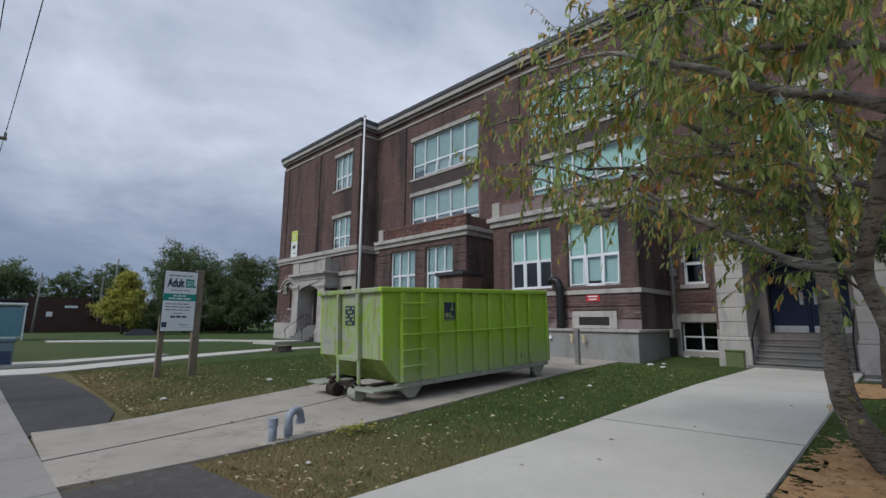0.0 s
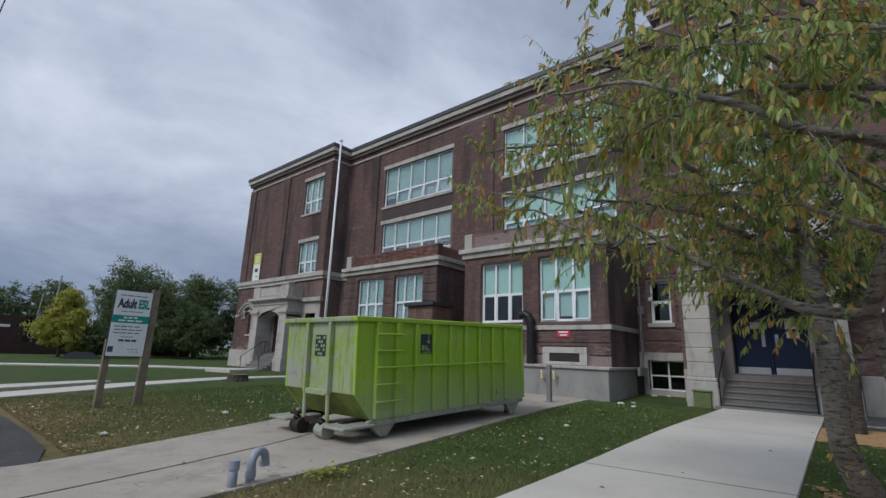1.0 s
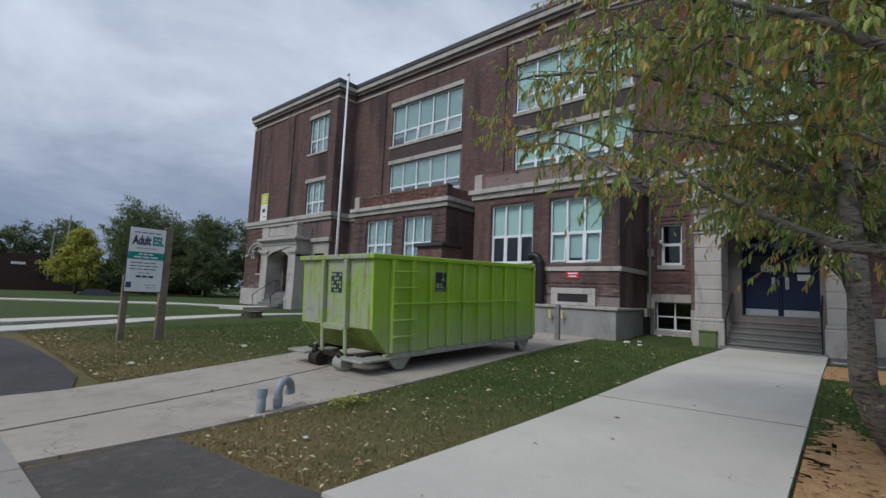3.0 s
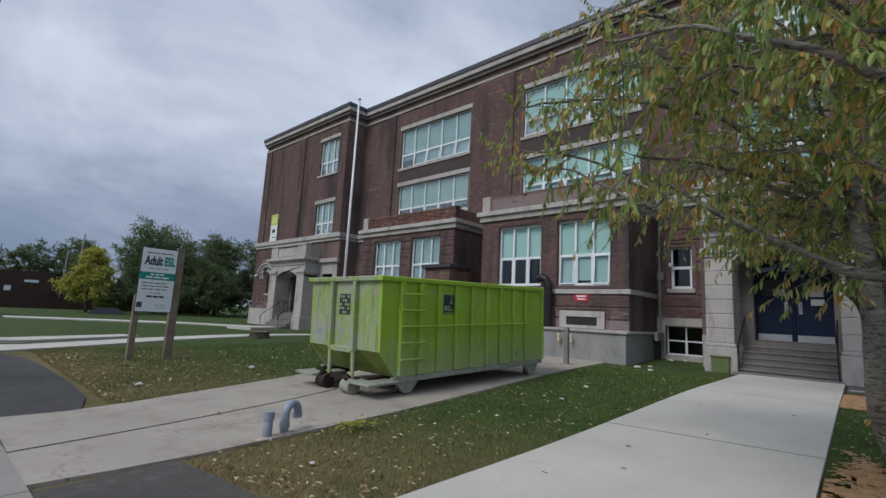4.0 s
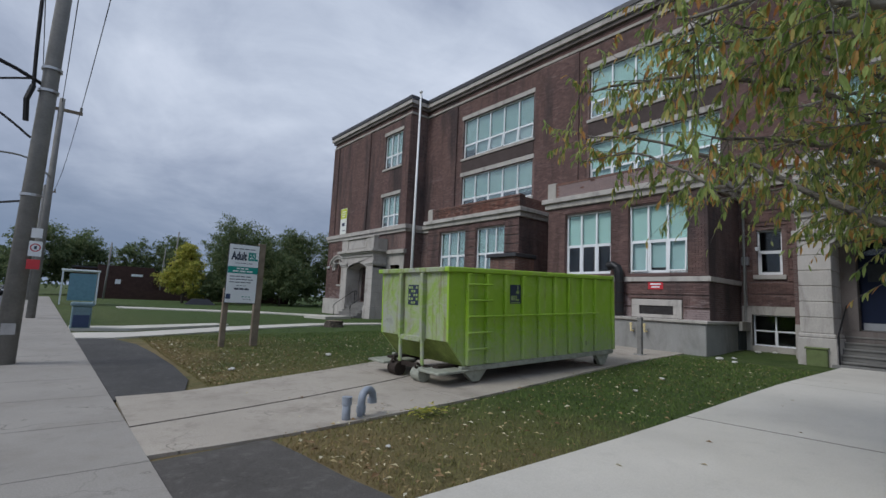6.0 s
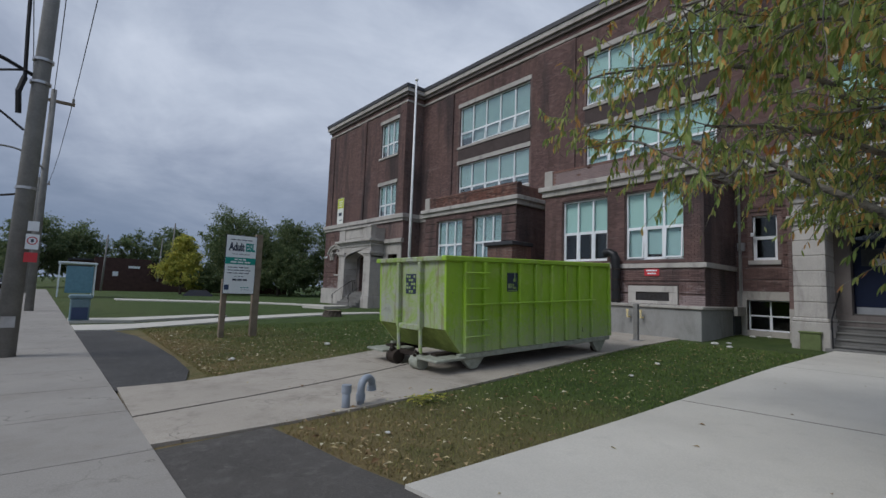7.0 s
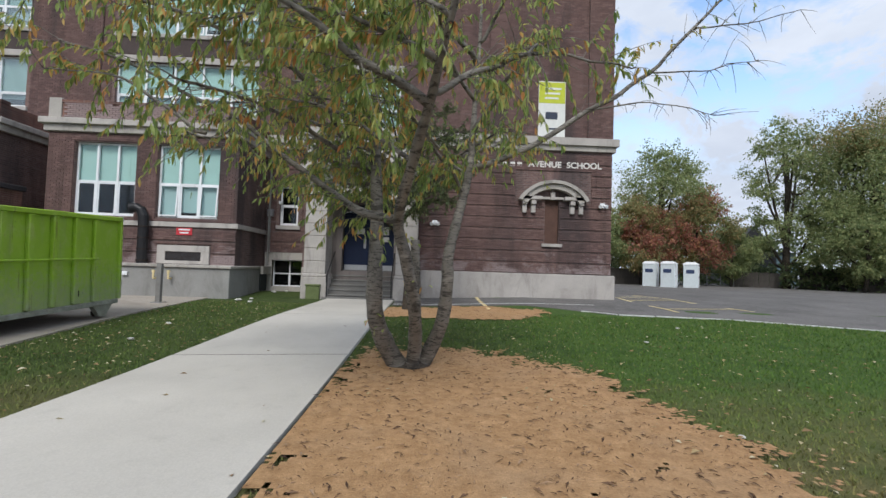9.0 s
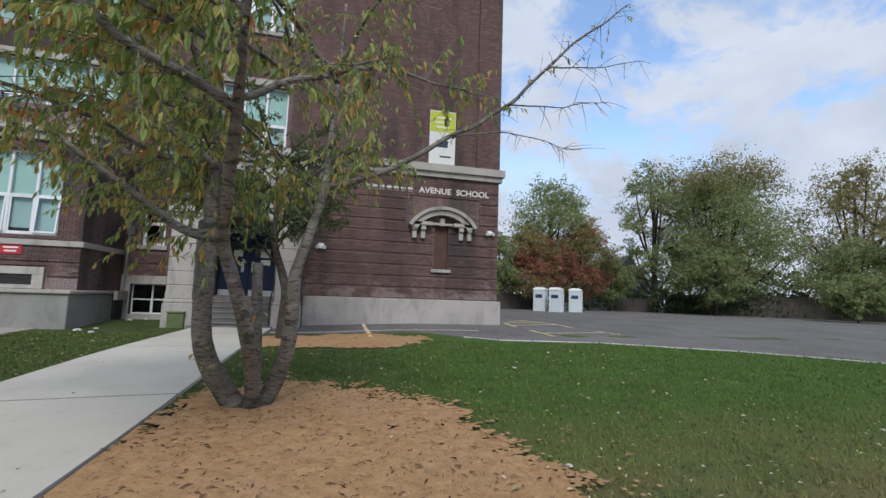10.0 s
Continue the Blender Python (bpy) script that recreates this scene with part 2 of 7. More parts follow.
def slab_mat(name, c, crack=0.0):
    k = Kit(name, 0.9)
    a, m, f = k.noise(0.5, 5, 0.6), k.noise(3.2, 6, 0.7), k.noise(70, 3, 0.6)
    col = k.ramp(a, [(0.3, tuple(x * 0.86 for x in c)), (0.7, tuple(x * 1.06 for x in c))])
    col = k.mix(k.math("MULTIPLY", k.ramp(m, [(0.55, 0.0), (0.75, 1.0)]), 0.30 + crack), col, tuple(x * 0.62 for x in c))
    col = k.mix(0.22 + crack * 0.4, col, k.ramp(f, [(0.35, 0.5), (0.65, 1.0)]), "MULTIPLY")
    if crack:
        vo = k.n.new("ShaderNodeTexVoronoi")
        vo.feature = "DISTANCE_TO_EDGE"
        vo.inputs["Scale"].default_value = 0.55
        wob = k.n.new("ShaderNodeVectorMath")
        wob.operation = "ADD"
        nz = k.n.new("ShaderNodeTexNoise")
        nz.inputs["Scale"].default_value, nz.inputs["Detail"].default_value = 2.5, 5
        k.l.new(k.co, nz.inputs["Vector"])
        k.l.new(k.co, wob.inputs[0])
        k.l.new(nz.outputs["Color"], wob.inputs[1])
        k.l.new(wob.outputs[0], vo.inputs["Vector"])
        line = k.math("MULTIPLY", k.ramp(vo.outputs["Distance"], [(0.0, 1.0), (0.010, 0.0)]), k.ramp(a, [(0.45, 0.0), (0.6, 0.8)]))
        col = k.mix(line, col, tuple(x * 0.25 for x in c))
        col = k.mix(k.math("MULTIPLY", k.ramp(k.noise(1.1, 6, 0.7), [(0.5, 0.0), (0.68, 1.0)]), crack), col, (0.16, 0.135, 0.11))
    col = k.mix(k.math("MULTIPLY", k.rand(), 0.14), col, tuple(x * 0.75 for x in c))
    k.colour(col).bump(f, 0.2, 0.003)
    return k.m


M["walk"] = slab_mat("new_pale_concrete", (0.575, 0.545, 0.49))
M["pave"] = slab_mat("old_pavement_concrete", (0.33, 0.307, 0.28), 0.25)
M["drive"] = slab_mat("worn_drive_concrete", (0.43, 0.385, 0.33), 0.5)


def asphalt_mat(name, c):
    k = Kit(name, 0.92)
    a, f = k.noise(0.4, 6, 0.65), k.noise(120, 3, 0.7)
    m = k.noise(5, 5, 0.7)
    col = k.ramp(a, [(0.3, tuple(x * 0.75 for x in c)), (0.7, tuple(x * 1.25 for x in c))])
    col = k.mix(0.5, col, k.ramp(f, [(0.35, 0.3), (0.68, 1.0)]), "MULTIPLY")
    col = k.mix(k.ramp(m, [(0.52, 0.0), (0.75, 0.5)]), col, tuple(x * 1.6 + 0.01 for x in c))
    g = k.noise(38, 4, 0.75)
    col = k.mix(k.ramp(g, [(0.60, 0.0), (0.70, 0.55)]), col, (0.22, 0.20, 0.175))
    w = k.noise(0.7, 6, 0.62, 0.6)
    crack = k.ramp(k.math("ABSOLUTE", k.math("SUBTRACT", w, 0.5)), [(0.0, 0.30), (0.004, 0.0)])
    col = k.mix(crack, col, (0.025, 0.023, 0.02))
    k.colour(col).bump(k.math("ADD", f, g), 0.6, 0.008)
    return k.m


M["asphalt"] = asphalt_mat("dark_asphalt_patch", (0.082, 0.079, 0.078))
M["asphalt_worn"] = asphalt_mat("worn_asphalt_infill", (0.112, 0.103, 0.096))
M["lot"] = asphalt_mat("grey_parking_asphalt", (0.175, 0.166, 0.158))
M["road"] = asphalt_mat("worn_road_asphalt", (0.13, 0.13, 0.135))


def lawn_mat():
    k = Kit("short_lawn", 0.95)
    big, mid, fine = k.noise(0.22, 5, 0.6), k.noise(1.3, 6, 0.7), k.noise(45, 4, 0.7, 0, (1, 1, 0.3))
    col = k.ramp(mid, [(0.3, (0.038, 0.068, 0.016)), (0.7, (0.082, 0.128, 0.030))])
    dry = k.math("MULTIPLY", k.ramp(k.math("ADD", k.math("MULTIPLY", big, 0.55), k.math("MULTIPLY", mid, 0.45)), [(0.36, 0.0), (0.52, 1.0)]), 0.9)
    # the verge beside the pavement is drier than the lawn further in
    s = k.n.new("ShaderNodeSeparateXYZ")
    k.l.new(k.co, s.inputs[0])
    inner = k.ramp(k.math("MULTIPLY", k.math("ADD", s.outputs[0], k.math("MULTIPLY", mid, 5.0)), 0.1), [(0.42, 1.0), (0.86, 0.06)])
    dry = k.math("MULTIPLY", k.math("MULTIPLY", dry, inner), k.ramp(k.math("MULTIPLY", s.outputs[1], 0.02), [(0.32, 1.0), (0.40, 0.15)]), True)
    lush = k.ramp(k.math("ADD", k.math("MULTIPLY", s.outputs[1], -0.1), k.math("MULTIPLY", mid, 0.2)), [(0.18, 0.0), (0.42, 0.85)])
    col = k.mix(lush, col, k.ramp(mid, [(0.3, (0.040, 0.098, 0.015)), (0.7, (0.085, 0.170, 0.028))]))
    col = k.mix(dry, col, (0.26, 0.19, 0.095))
    col = k.mix(0.6, col, k.ramp(fine, [(0.3, 0.25), (0.68, 1.0)]), "MULTIPLY")
    k.colour(col).bump(fine, 0.8, 0.03)
    return k.m


M["lawn"] = lawn_mat()


def mulch_mat():
    k = Kit("orange_brown_mulch", 0.95)
    big, mid, fine = k.noise(0.9, 5, 0.6), k.noise(7, 6, 0.7), k.noise(60, 4, 0.7)
    col = k.ramp(mid, [(0.3, (0.35, 0.20, 0.092)), (0.68, (0.56, 0.345, 0.175))])
    col = k.mix(k.ramp(big, [(0.5, 0.0), (0.7, 0.4)]), col, (0.45, 0.31, 0.19))
    col = k.mix(0.5, col, k.ramp(fine, [(0.3, 0.4), (0.66, 1.0)]), "MULTIPLY")
    k.colour(col).bump(fine, 0.7, 0.02)
    return k.m


M["mulch"] = mulch_mat()


def bark_mat(name, c):
    k = Kit(name, 0.9)
    a, r, f = k.noise(3, 5, 0.6), k.noise(1.0, 5, 0.7, 0.3, (9, 9, 42)), k.noise(40, 4, 0.6)
    col = k.ramp(a, [(0.3, tuple(x * 0.6 for x in c)), (0.7, tuple(x * 1.25 for x in c))])
    col = k.mix(k.ramp(r, [(0.53, 0.0), (0.59, 0.95)]), col, tuple(x * 0.25 for x in c))
    col = k.mix(0.4, col, k.ramp(f, [(0.3, 0.45), (0.7, 1.0)]), "MULTIPLY")
    knots = k.noise(1.0, 3, 0.6, 0.6, (3.0, 3.0, 7.5))
    col = k.mix(k.ramp(knots, [(0.57, 0.0), (0.66, 0.8)]), col, tuple(x * 0.22 for x in c))
    col = k.mix(k.ramp(knots, [(0.30, 0.6), (0.40, 0.0)]), col, tuple(x * 1.7 for x in c))
    k.colour(col).bump(k.math("ADD", r, k.math("ADD", knots, k.math("MULTIPLY", f, 0.5))), 0.7, 0.016)
    return k.m


M["bark"] = bark_mat("grey_cherry_bark", (0.235, 0.218, 0.190))
M["bark_far"] = bark_mat("dark_bark", (0.09, 0.075, 0.06))


def leaf_mat(name, cols, gloss=0.5, trans=0.5, patch=0.0):
    """Leaves: each leaf its own tint, light passing through."""
    k = Kit(name, gloss)
    fac = k.island()
    if patch:
        # whole sprays turn colour together
        fac = k.math("ADD", k.math("MULTIPLY", fac, 0.86), k.math("MULTIPLY", k.math("SUBTRACT", k.noise(1.9, 3, 0.6), 0.47), patch), True)
    col = k.ramp(fac, cols)
    f = k.noise(30, 3, 0.6)
    col = k.mix(0.35, col, k.ramp(f, [(0.3, 0.5), (0.7, 1.0)]), "MULTIPLY")
    k.colour(col)
    tr = k.n.new("ShaderNodeBsdfTranslucent")
    k.l.new(col, tr.inputs[0])
    mx = k.n.new("ShaderNodeMixShader")
    mx.inputs[0].default_value = trans
    k.l.new(k.b.outputs[0], mx.inputs[1])
    k.l.new(tr.outputs[0], mx.inputs[2])
    k.l.new(mx.outputs[0], k.n["Material Output"].inputs[0])
    return k.m


M["leaf"] = leaf_mat("cherry_leaves", [(0.0, (0.18, 0.27, 0.08)), (0.40, (0.34, 0.44, 0.135)), (0.62, (0.52, 0.57, 0.20)), (0.73, (0.62, 0.54, 0.18)), (0.82, (0.68, 0.42, 0.14)), (1.0, (0.64, 0.29, 0.11))], 0.45, 0.56, patch=1.15)
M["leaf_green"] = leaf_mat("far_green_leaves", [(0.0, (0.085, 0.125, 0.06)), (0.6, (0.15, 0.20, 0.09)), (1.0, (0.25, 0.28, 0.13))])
# lighter copy for the southern trees, the sunlight put into the leaf colour
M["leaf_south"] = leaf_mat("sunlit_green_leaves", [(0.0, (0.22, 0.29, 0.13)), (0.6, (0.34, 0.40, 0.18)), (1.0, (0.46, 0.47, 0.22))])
M["leaf_yellow"] = leaf_mat("yellowing_leaves", [(0.0, (0.26, 0.33, 0.08)), (0.5, (0.46, 0.46, 0.10)), (1.0, (0.70, 0.60, 0.14))])
M["leaf_red"] = leaf_mat("reddening_leaves", [(0.0, (0.26, 0.22, 0.11)), (0.45, (0.44, 0.19, 0.15)), (0.8, (0.55, 0.24, 0.17)), (1.0, (0.58, 0.38, 0.16))])
M["leaf_rust"] = leaf_mat("rust_tipped_leaves", [(0.0, (0.21, 0.25, 0.11)), (0.6, (0.37, 0.33, 0.15)), (1.0, (0.52, 0.37, 0.18))])
M["leaf_dry"] = leaf_mat("fallen_leaves", [(0.0, (0.14, 0.08, 0.04)), (0.4, (0.30, 0.20, 0.10)), (0.7, (0.46, 0.38, 0.20)), (1.0, (0.62, 0.58, 0.44))], 0.7, 0.1)
M["mulch_bit"] = leaf_mat("dark_mulch_chips", [(0.0, (0.04, 0.025, 0.018)), (0.55, (0.13, 0.07, 0.04)), (1.0, (0.40, 0.27, 0.17))], 0.9, 0.02)


def blade_mat():
    k = Kit("grass_blades", 0.95)
    col = k.ramp(k.island(), [(0.0, (0.048, 0.092, 0.019)), (0.7, (0.092, 0.148, 0.034)), (0.93, (0.135, 0.175, 0.05)), (1.0, (0.25, 0.22, 0.10))])
    big, mid = k.noise(0.22, 5, 0.6), k.noise(1.3, 6, 0.7)
    s = k.n.new("ShaderNodeSeparateXYZ")
    k.l.new(k.co, s.inputs[0])
    inner = k.ramp(k.math("MULTIPLY", k.math("ADD", s.outputs[0], k.math("MULTIPLY", mid, 5.0)), 0.1), [(0.42, 1.0), (0.86, 0.06)])
    dry = k.ramp(k.math("ADD", k.math("MULTIPLY", big, 0.55), k.math("MULTIPLY", mid, 0.45)), [(0.36, 0.0), (0.52, 1.0)])
    dry = k.math("MULTIPLY", k.math("MULTIPLY", dry, inner), k.ramp(k.island(), [(0.2, 0.95), (0.9, 0.45)]), True)
    lush = k.ramp(k.math("ADD", k.math("MULTIPLY", s.outputs[1], -0.1), k.math("MULTIPLY", mid, 0.2)), [(0.18, 0.0), (0.42, 0.85)])
    col = k.mix(lush, col, k.ramp(k.island(), [(0.0, (0.052, 0.120, 0.018)), (0.8, (0.100, 0.190, 0.032)), (1.0, (0.20, 0.22, 0.08))]))
    k.colour(k.mix(dry, col, (0.31, 0.22, 0.105)))
    return k.m


M["blade"] = blade_mat()
M["roof"] = plain("dark_roof_felt", (0.05, 0.05, 0.055))
M["coping"] = plain("dark_metal_coping", (0.055, 0.055, 0.06), 0.5, 0.3)
M["white"] = plain("white_window_paint", (0.76, 0.78, 0.80), 0.45, 0, 0.08)
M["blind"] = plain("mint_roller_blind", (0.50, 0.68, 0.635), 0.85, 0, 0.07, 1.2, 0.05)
# duller copy of the blind for the lower sashes, with shade in its colour
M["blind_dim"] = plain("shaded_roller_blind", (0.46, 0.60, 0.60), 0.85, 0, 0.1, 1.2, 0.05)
# near-black: the gloom indoors and behind openings is put into this colour
M["room"] = plain("gloom_toned_room", (0.045, 0.05, 0.055), 0.9)
M["blue_door"] = plain("navy_door_paint", (0.004, 0.010, 0.034), 0.6, 0, 0.2)
M["steel"] = plain("brushed_steel", (0.45, 0.45, 0.46), 0.35, 0.9, 0.12)
M["black"] = plain("black_iron", (0.018, 0.018, 0.02), 0.5, 0.4)
M["pvc"] = plain("blue_grey_pvc", (0.26, 0.29, 0.34), 0.4, 0, 0.12)
M["wood"] = plain("weathered_post_timber", (0.20, 0.16, 0.12), 0.85, 0, 0.35, 4)
M["door_brown"] = plain("brown_board", (0.10, 0.055, 0.042), 0.7, 0, 0.2, 2)
M["pole"] = plain("grey_concrete_pole", (0.20, 0.195, 0.185), 0.85, 0, 0.22, 3)
M["flagpole"] = plain("white_pole_paint", (0.78, 0.78, 0.78), 0.4, 0, 0.1)
M["sign_white"] = plain("white_sign_face", (0.74, 0.76, 0.78), 0.4, 0, 0.05, 2, 0.0)
M["ink"] = plain("dark_ink", (0.02, 0.03, 0.06), 0.5, 0, 0.1, 3, 0)
M["teal"] = plain("teal_ink", (0.0, 0.24, 0.20), 0.45, 0, 0.1, 3, 0)
M["red"] = plain("red_sign_paint", (0.50, 0.03, 0.04), 0.45, 0, 0.1, 3, 0)
M["yellow_line"] = plain("yellow_line_paint", (0.68, 0.56, 0.30), 0.8, 0, 0.3, 4)
M["white_line"] = plain("white_line_paint", (0.55, 0.55, 0.53), 0.8, 0, 0.25, 4)
M["loo_grey"] = plain("pale_plastic", (0.62, 0.68, 0.70), 0.45, 0, 0.08)
M["loo_white"] = plain("white_plastic", (0.78, 0.79, 0.80), 0.4, 0, 0.06)
M["navy"] = plain("navy_print", (0.03, 0.05, 0.12), 0.5, 0, 0.1, 3, 0)
M["fence"] = plain("grey_fence_boards", (0.10, 0.09, 0.08), 0.9, 0, 0.3, 2)
M["darkbrick"] = plain("far_brown_brick", (0.062, 0.036, 0.031), 0.9, 0, 0.3, 2)
M["box_blue"] = plain("blue_grey_box_paint", (0.13, 0.20, 0.23), 0.5, 0, 0.2)
M["glass_blue"] = plain("shelter_blue", (0.12, 0.25, 0.32), 0.3, 0, 0.2)
M["amber"] = plain("amber_signal_paint", (0.70, 0.25, 0.03), 0.5, 0, 0.1)
M["banner"] = plain("white_banner_cloth", (0.70, 0.71, 0.68), 0.8, 0, 0.08)
M["lime"] = plain("lime_banner_print", (0.50, 0.55, 0.06), 0.8, 0, 0.1)
M["rust"] = plain("rusty_dark_steel", (0.045, 0.035, 0.03), 0.75, 0.4, 0.4)
M["greenbin"] = plain("faded_green_box", (0.12, 0.15, 0.06), 0.7, 0, 0.2)
M["paper"] = plain("pale_litter", (0.50, 0.49, 0.46), 0.8, 0, 0.1)
M["cable"] = plain("black_cable", (0.02, 0.02, 0.022), 0.6)
M["car_dark"] = plain("dark_car_paint", (0.03, 0.03, 0.035), 0.25, 0.2, 0.1)
M["car_silver"] = plain("silver_car_paint", (0.42, 0.43, 0.45), 0.25, 0.5, 0.1)
M["tyre"] = plain("tyre_rubber", (0.02, 0.02, 0.02), 0.85)
M["letter"] = plain("pale_stone_letters", (0.66, 0.64, 0.60), 0.8, 0, 0.08)


def bin_paint():
    k = Kit("lime_green_bin_paint", 0.45)
    a, f = k.noise(1.1, 6, 0.7), k.noise(9, 6, 0.75)
    drip = k.noise(1.0, 6, 0.7, 0.2, (5, 5, 0.35))
    col = k.ramp(a, [(0.3, (0.255, 0.43, 0.022)), (0.7, (0.33, 0.52, 0.042))])
    col = k.mix(k.math("MULTIPLY", k.ramp(drip, [(0.52, 0.0), (0.75, 1.0)]), 0.6), col, (0.27, 0.33, 0.13))
    s = k.n.new("ShaderNodeSeparateXYZ")
    k.l.new(k.co, s.inputs[0])
    worn = k.math("MULTIPLY", k.ramp(k.math("ADD", k.math("MULTIPLY", s.outputs[2], -0.42), f), [(0.05, 0.0), (0.42, 1.0)]), 0.75)
    col = k.mix(worn, col, (0.33, 0.36, 0.25))
    col = k.mix(k.ramp(f, [(0.655, 0.0), (0.70, 0.9)]), col, (0.05, 0.045, 0.03))
    fade = k.noise(3.2, 6, 0.75, 0.8)
    col = k.mix(k.ramp(fade, [(0.52, 0.0), (0.68, 0.5)]), col, (0.42, 0.50, 0.16))
    run = k.noise(1.0, 5, 0.7, 0.1, (16, 16, 0.9))
    col = k.mix(k.math("MULTIPLY", k.ramp(run, [(0.60, 0.0), (0.70, 1.0)]), 0.6), col, (0.12, 0.075, 0.03))
    col = k.mix(k.ramp(k.noise(24, 5, 0.7), [(0.66, 0.0), (0.71, 0.85)]), col, (0.09, 0.045, 0.02))
    k.colour(col).bump(f, 0.2, 0.006)
    return k.m


def bin_end_paint():
    k = Kit("scraped_pale_green_paint", 0.5)
    a, f = k.noise(1.5, 7, 0.75, 0.9), k.noise(8, 6, 0.75)
    col = k.ramp(a, [(0.30, (0.22, 0.36, 0.03)), (0.44, (0.26, 0.37, 0.09)), (0.53, (0.32, 0.37, 0.22)), (0.62, (0.33, 0.35, 0.30)), (0.72, (0.26, 0.28, 0.23))])
    scr = k.noise(1.0, 4, 0.8, 0.0, (3, 22, 5))
    col = k.mix(k.ramp(scr, [(0.58, 0.0), (0.66, 0.5)]), col, (0.36, 0.37, 0.32))
    run = k.noise(1.0, 5, 0.7, 0.1, (14, 14, 0.8))
    col = k.mix(k.math("MULTIPLY", k.ramp(run, [(0.52, 0.0), (0.66, 1.0)]), 0.6), col, (0.16, 0.10, 0.05))
    col = k.mix(k.ramp(f, [(0.63, 0.0), (0.68, 0.9)]), col, (0.06, 0.05, 0.035))
    k.colour(col).bump(f, 0.2, 0.006)
    return k.m


M["bin"] = bin_paint()
M["bin_end"] = bin_end_paint()
M["bin_slope"] = plain("stained_olive_bin_paint", (0.20, 0.25, 0.06), 0.6, 0, 0.5, 3.0)
M["bin_steel"] = plain("worn_grey_green_steel", (0.30, 0.31, 0.26), 0.6, 0.1, 0.35)


def glass_mat():
    k = Kit("window_glass", 0.06)
    k.colour((0.02, 0.03, 0.035))
    k.b.inputs["Transmission Weight"].default_value = 0.0
    gl = k.n.new("ShaderNodeBsdfGlossy")
    gl.inputs["Roughness"].default_value = 0.04
    tr = k.n.new("ShaderNodeBsdfTransparent")
    tr.inputs[0].default_value = (0.86, 0.92, 0.92, 1)
    fr = k.n.new("ShaderNodeFresnel")
    fr.inputs[0].default_value = 1.52
    mx = k.n.new("ShaderNodeMixShader")
    k.l.new(k.math("ADD", k.math("MULTIPLY", fr.outputs[0], 0.6), 0.02, True), mx.inputs[0])
    k.l.new(tr.outputs[0], mx.inputs[1])
    k.l.new(gl.outputs[0], mx.inputs[2])
    k.l.new(mx.outputs[0], k.n["Material Output"].inputs[0])
    return k.m


M["glass"] = glass_mat()

# ---- building blocks ----


def mesh_of(bm, name, mat, smooth=False):
    me = bpy.data.meshes.new(name)
    bmesh.ops.recalc_face_normals(bm, faces=bm.faces)
    bm.to_mesh(me)
    bm.free()
    me.materials.append(mat)
    if smooth:
        me.polygons.foreach_set("use_smooth", [True] * len(me.polygons))
    return me


def part(name, bm, mat, parent=None, label="", smooth=False):
    """Links a bmesh as one mesh object, under a thing or a part if one is given."""
    ob = new(name, mesh_of(bm, name, mat, smooth))
    if parent:
        ob.parent = parent
    return tagged(ob, label)


def empty(name, label="", category="", group="", kind="", m=None):
    ob = new(name)
    ob.empty_display_size = 0.2
    if m is not None:
        ob.matrix_world = m
    return tagged(ob, label, category, group, kind)


def box(bm, x0, x1, y0, y1, z0, z1, bevel=0.0):
    g = bmesh.ops.create_cube(bm, size=1.0)
    vs = g["verts"]
    for v in vs:
        v.co = Vector(((x0 + x1) / 2 + v.co.x * (x1 - x0), (y0 + y1) / 2 + v.co.y * (y1 - y0), (z0 + z1) / 2 + v.co.z * (z1 - z0)))
    if bevel:
        es = list({e for v in vs for e in v.link_edges})
        bmesh.ops.bevel(bm, geom=es, offset=bevel, segments=1, affect="EDGES")
    return bm


def boxes(*bs, bevel=0.0):
    bm = bmesh.new()
    for b in bs:
        box(bm, *b, bevel=bevel)
    return bm


def tube(bm, pts, radii, sides=8, cap=True):
    """A round bar along points, with a radius at each."""
    pts = [Vector(p) for p in pts]
    rings = []
    ref = Vector((0, 0, 1))
    for i, p in enumerate(pts):
        d = (pts[min(i + 1, len(pts) - 1)] - pts[max(i - 1, 0)]).normalized()
        if abs(d.dot(ref)) > 0.95:
            ref = Vector((1, 0, 0)) if abs(d.x) < 0.9 else Vector((0, 1, 0))
        u = d.cross(ref).normalized()
        w = d.cross(u)
        r = radii[i] if hasattr(radii, "__len__") else radii
        rings.append([bm.verts.new(p + (u * math.cos(a) + w * math.sin(a)) * r) for a in [2 * math.pi * j / sides for j in range(sides)]])
    for a, b in zip(rings, rings[1:]):
        # line up the seam of both rings
        k = min(range(sides), key=lambda s: sum((a[j].co - b[(j + s) % sides].co).length for j in (0, sides // 2)))
        for j in range(sides):
            bm.faces.new((a[j], a[(j + 1) % sides], b[(j + 1 + k) % sides], b[(j + k) % sides]))
        b[:] = b[k:] + b[:k]
    if cap:
        bm.faces.new(rings[0])
        bm.faces.new(rings[-1])
    return bm


def cyl(bm, x, y, z0, z1, r, sides=12, r2=None):
    return tube(bm, [(x, y, z0), (x, y, z1)], [r, r if r2 is None else r2], sides)


def prism(pts, z0, z1):
    """A slab with the outline pts, upright sides."""
    bm = bmesh.new()
    lo = [bm.verts.new((x, y, z0)) for x, y in pts]
    hi = [bm.verts.new((x, y, z1)) for x, y in pts]
    n = len(pts)
    bm.faces.new(lo), bm.faces.new(hi)
    for i in range(n):
        bm.faces.new((lo[i], lo[(i + 1) % n], hi[(i + 1) % n], hi[i]))
    return bm


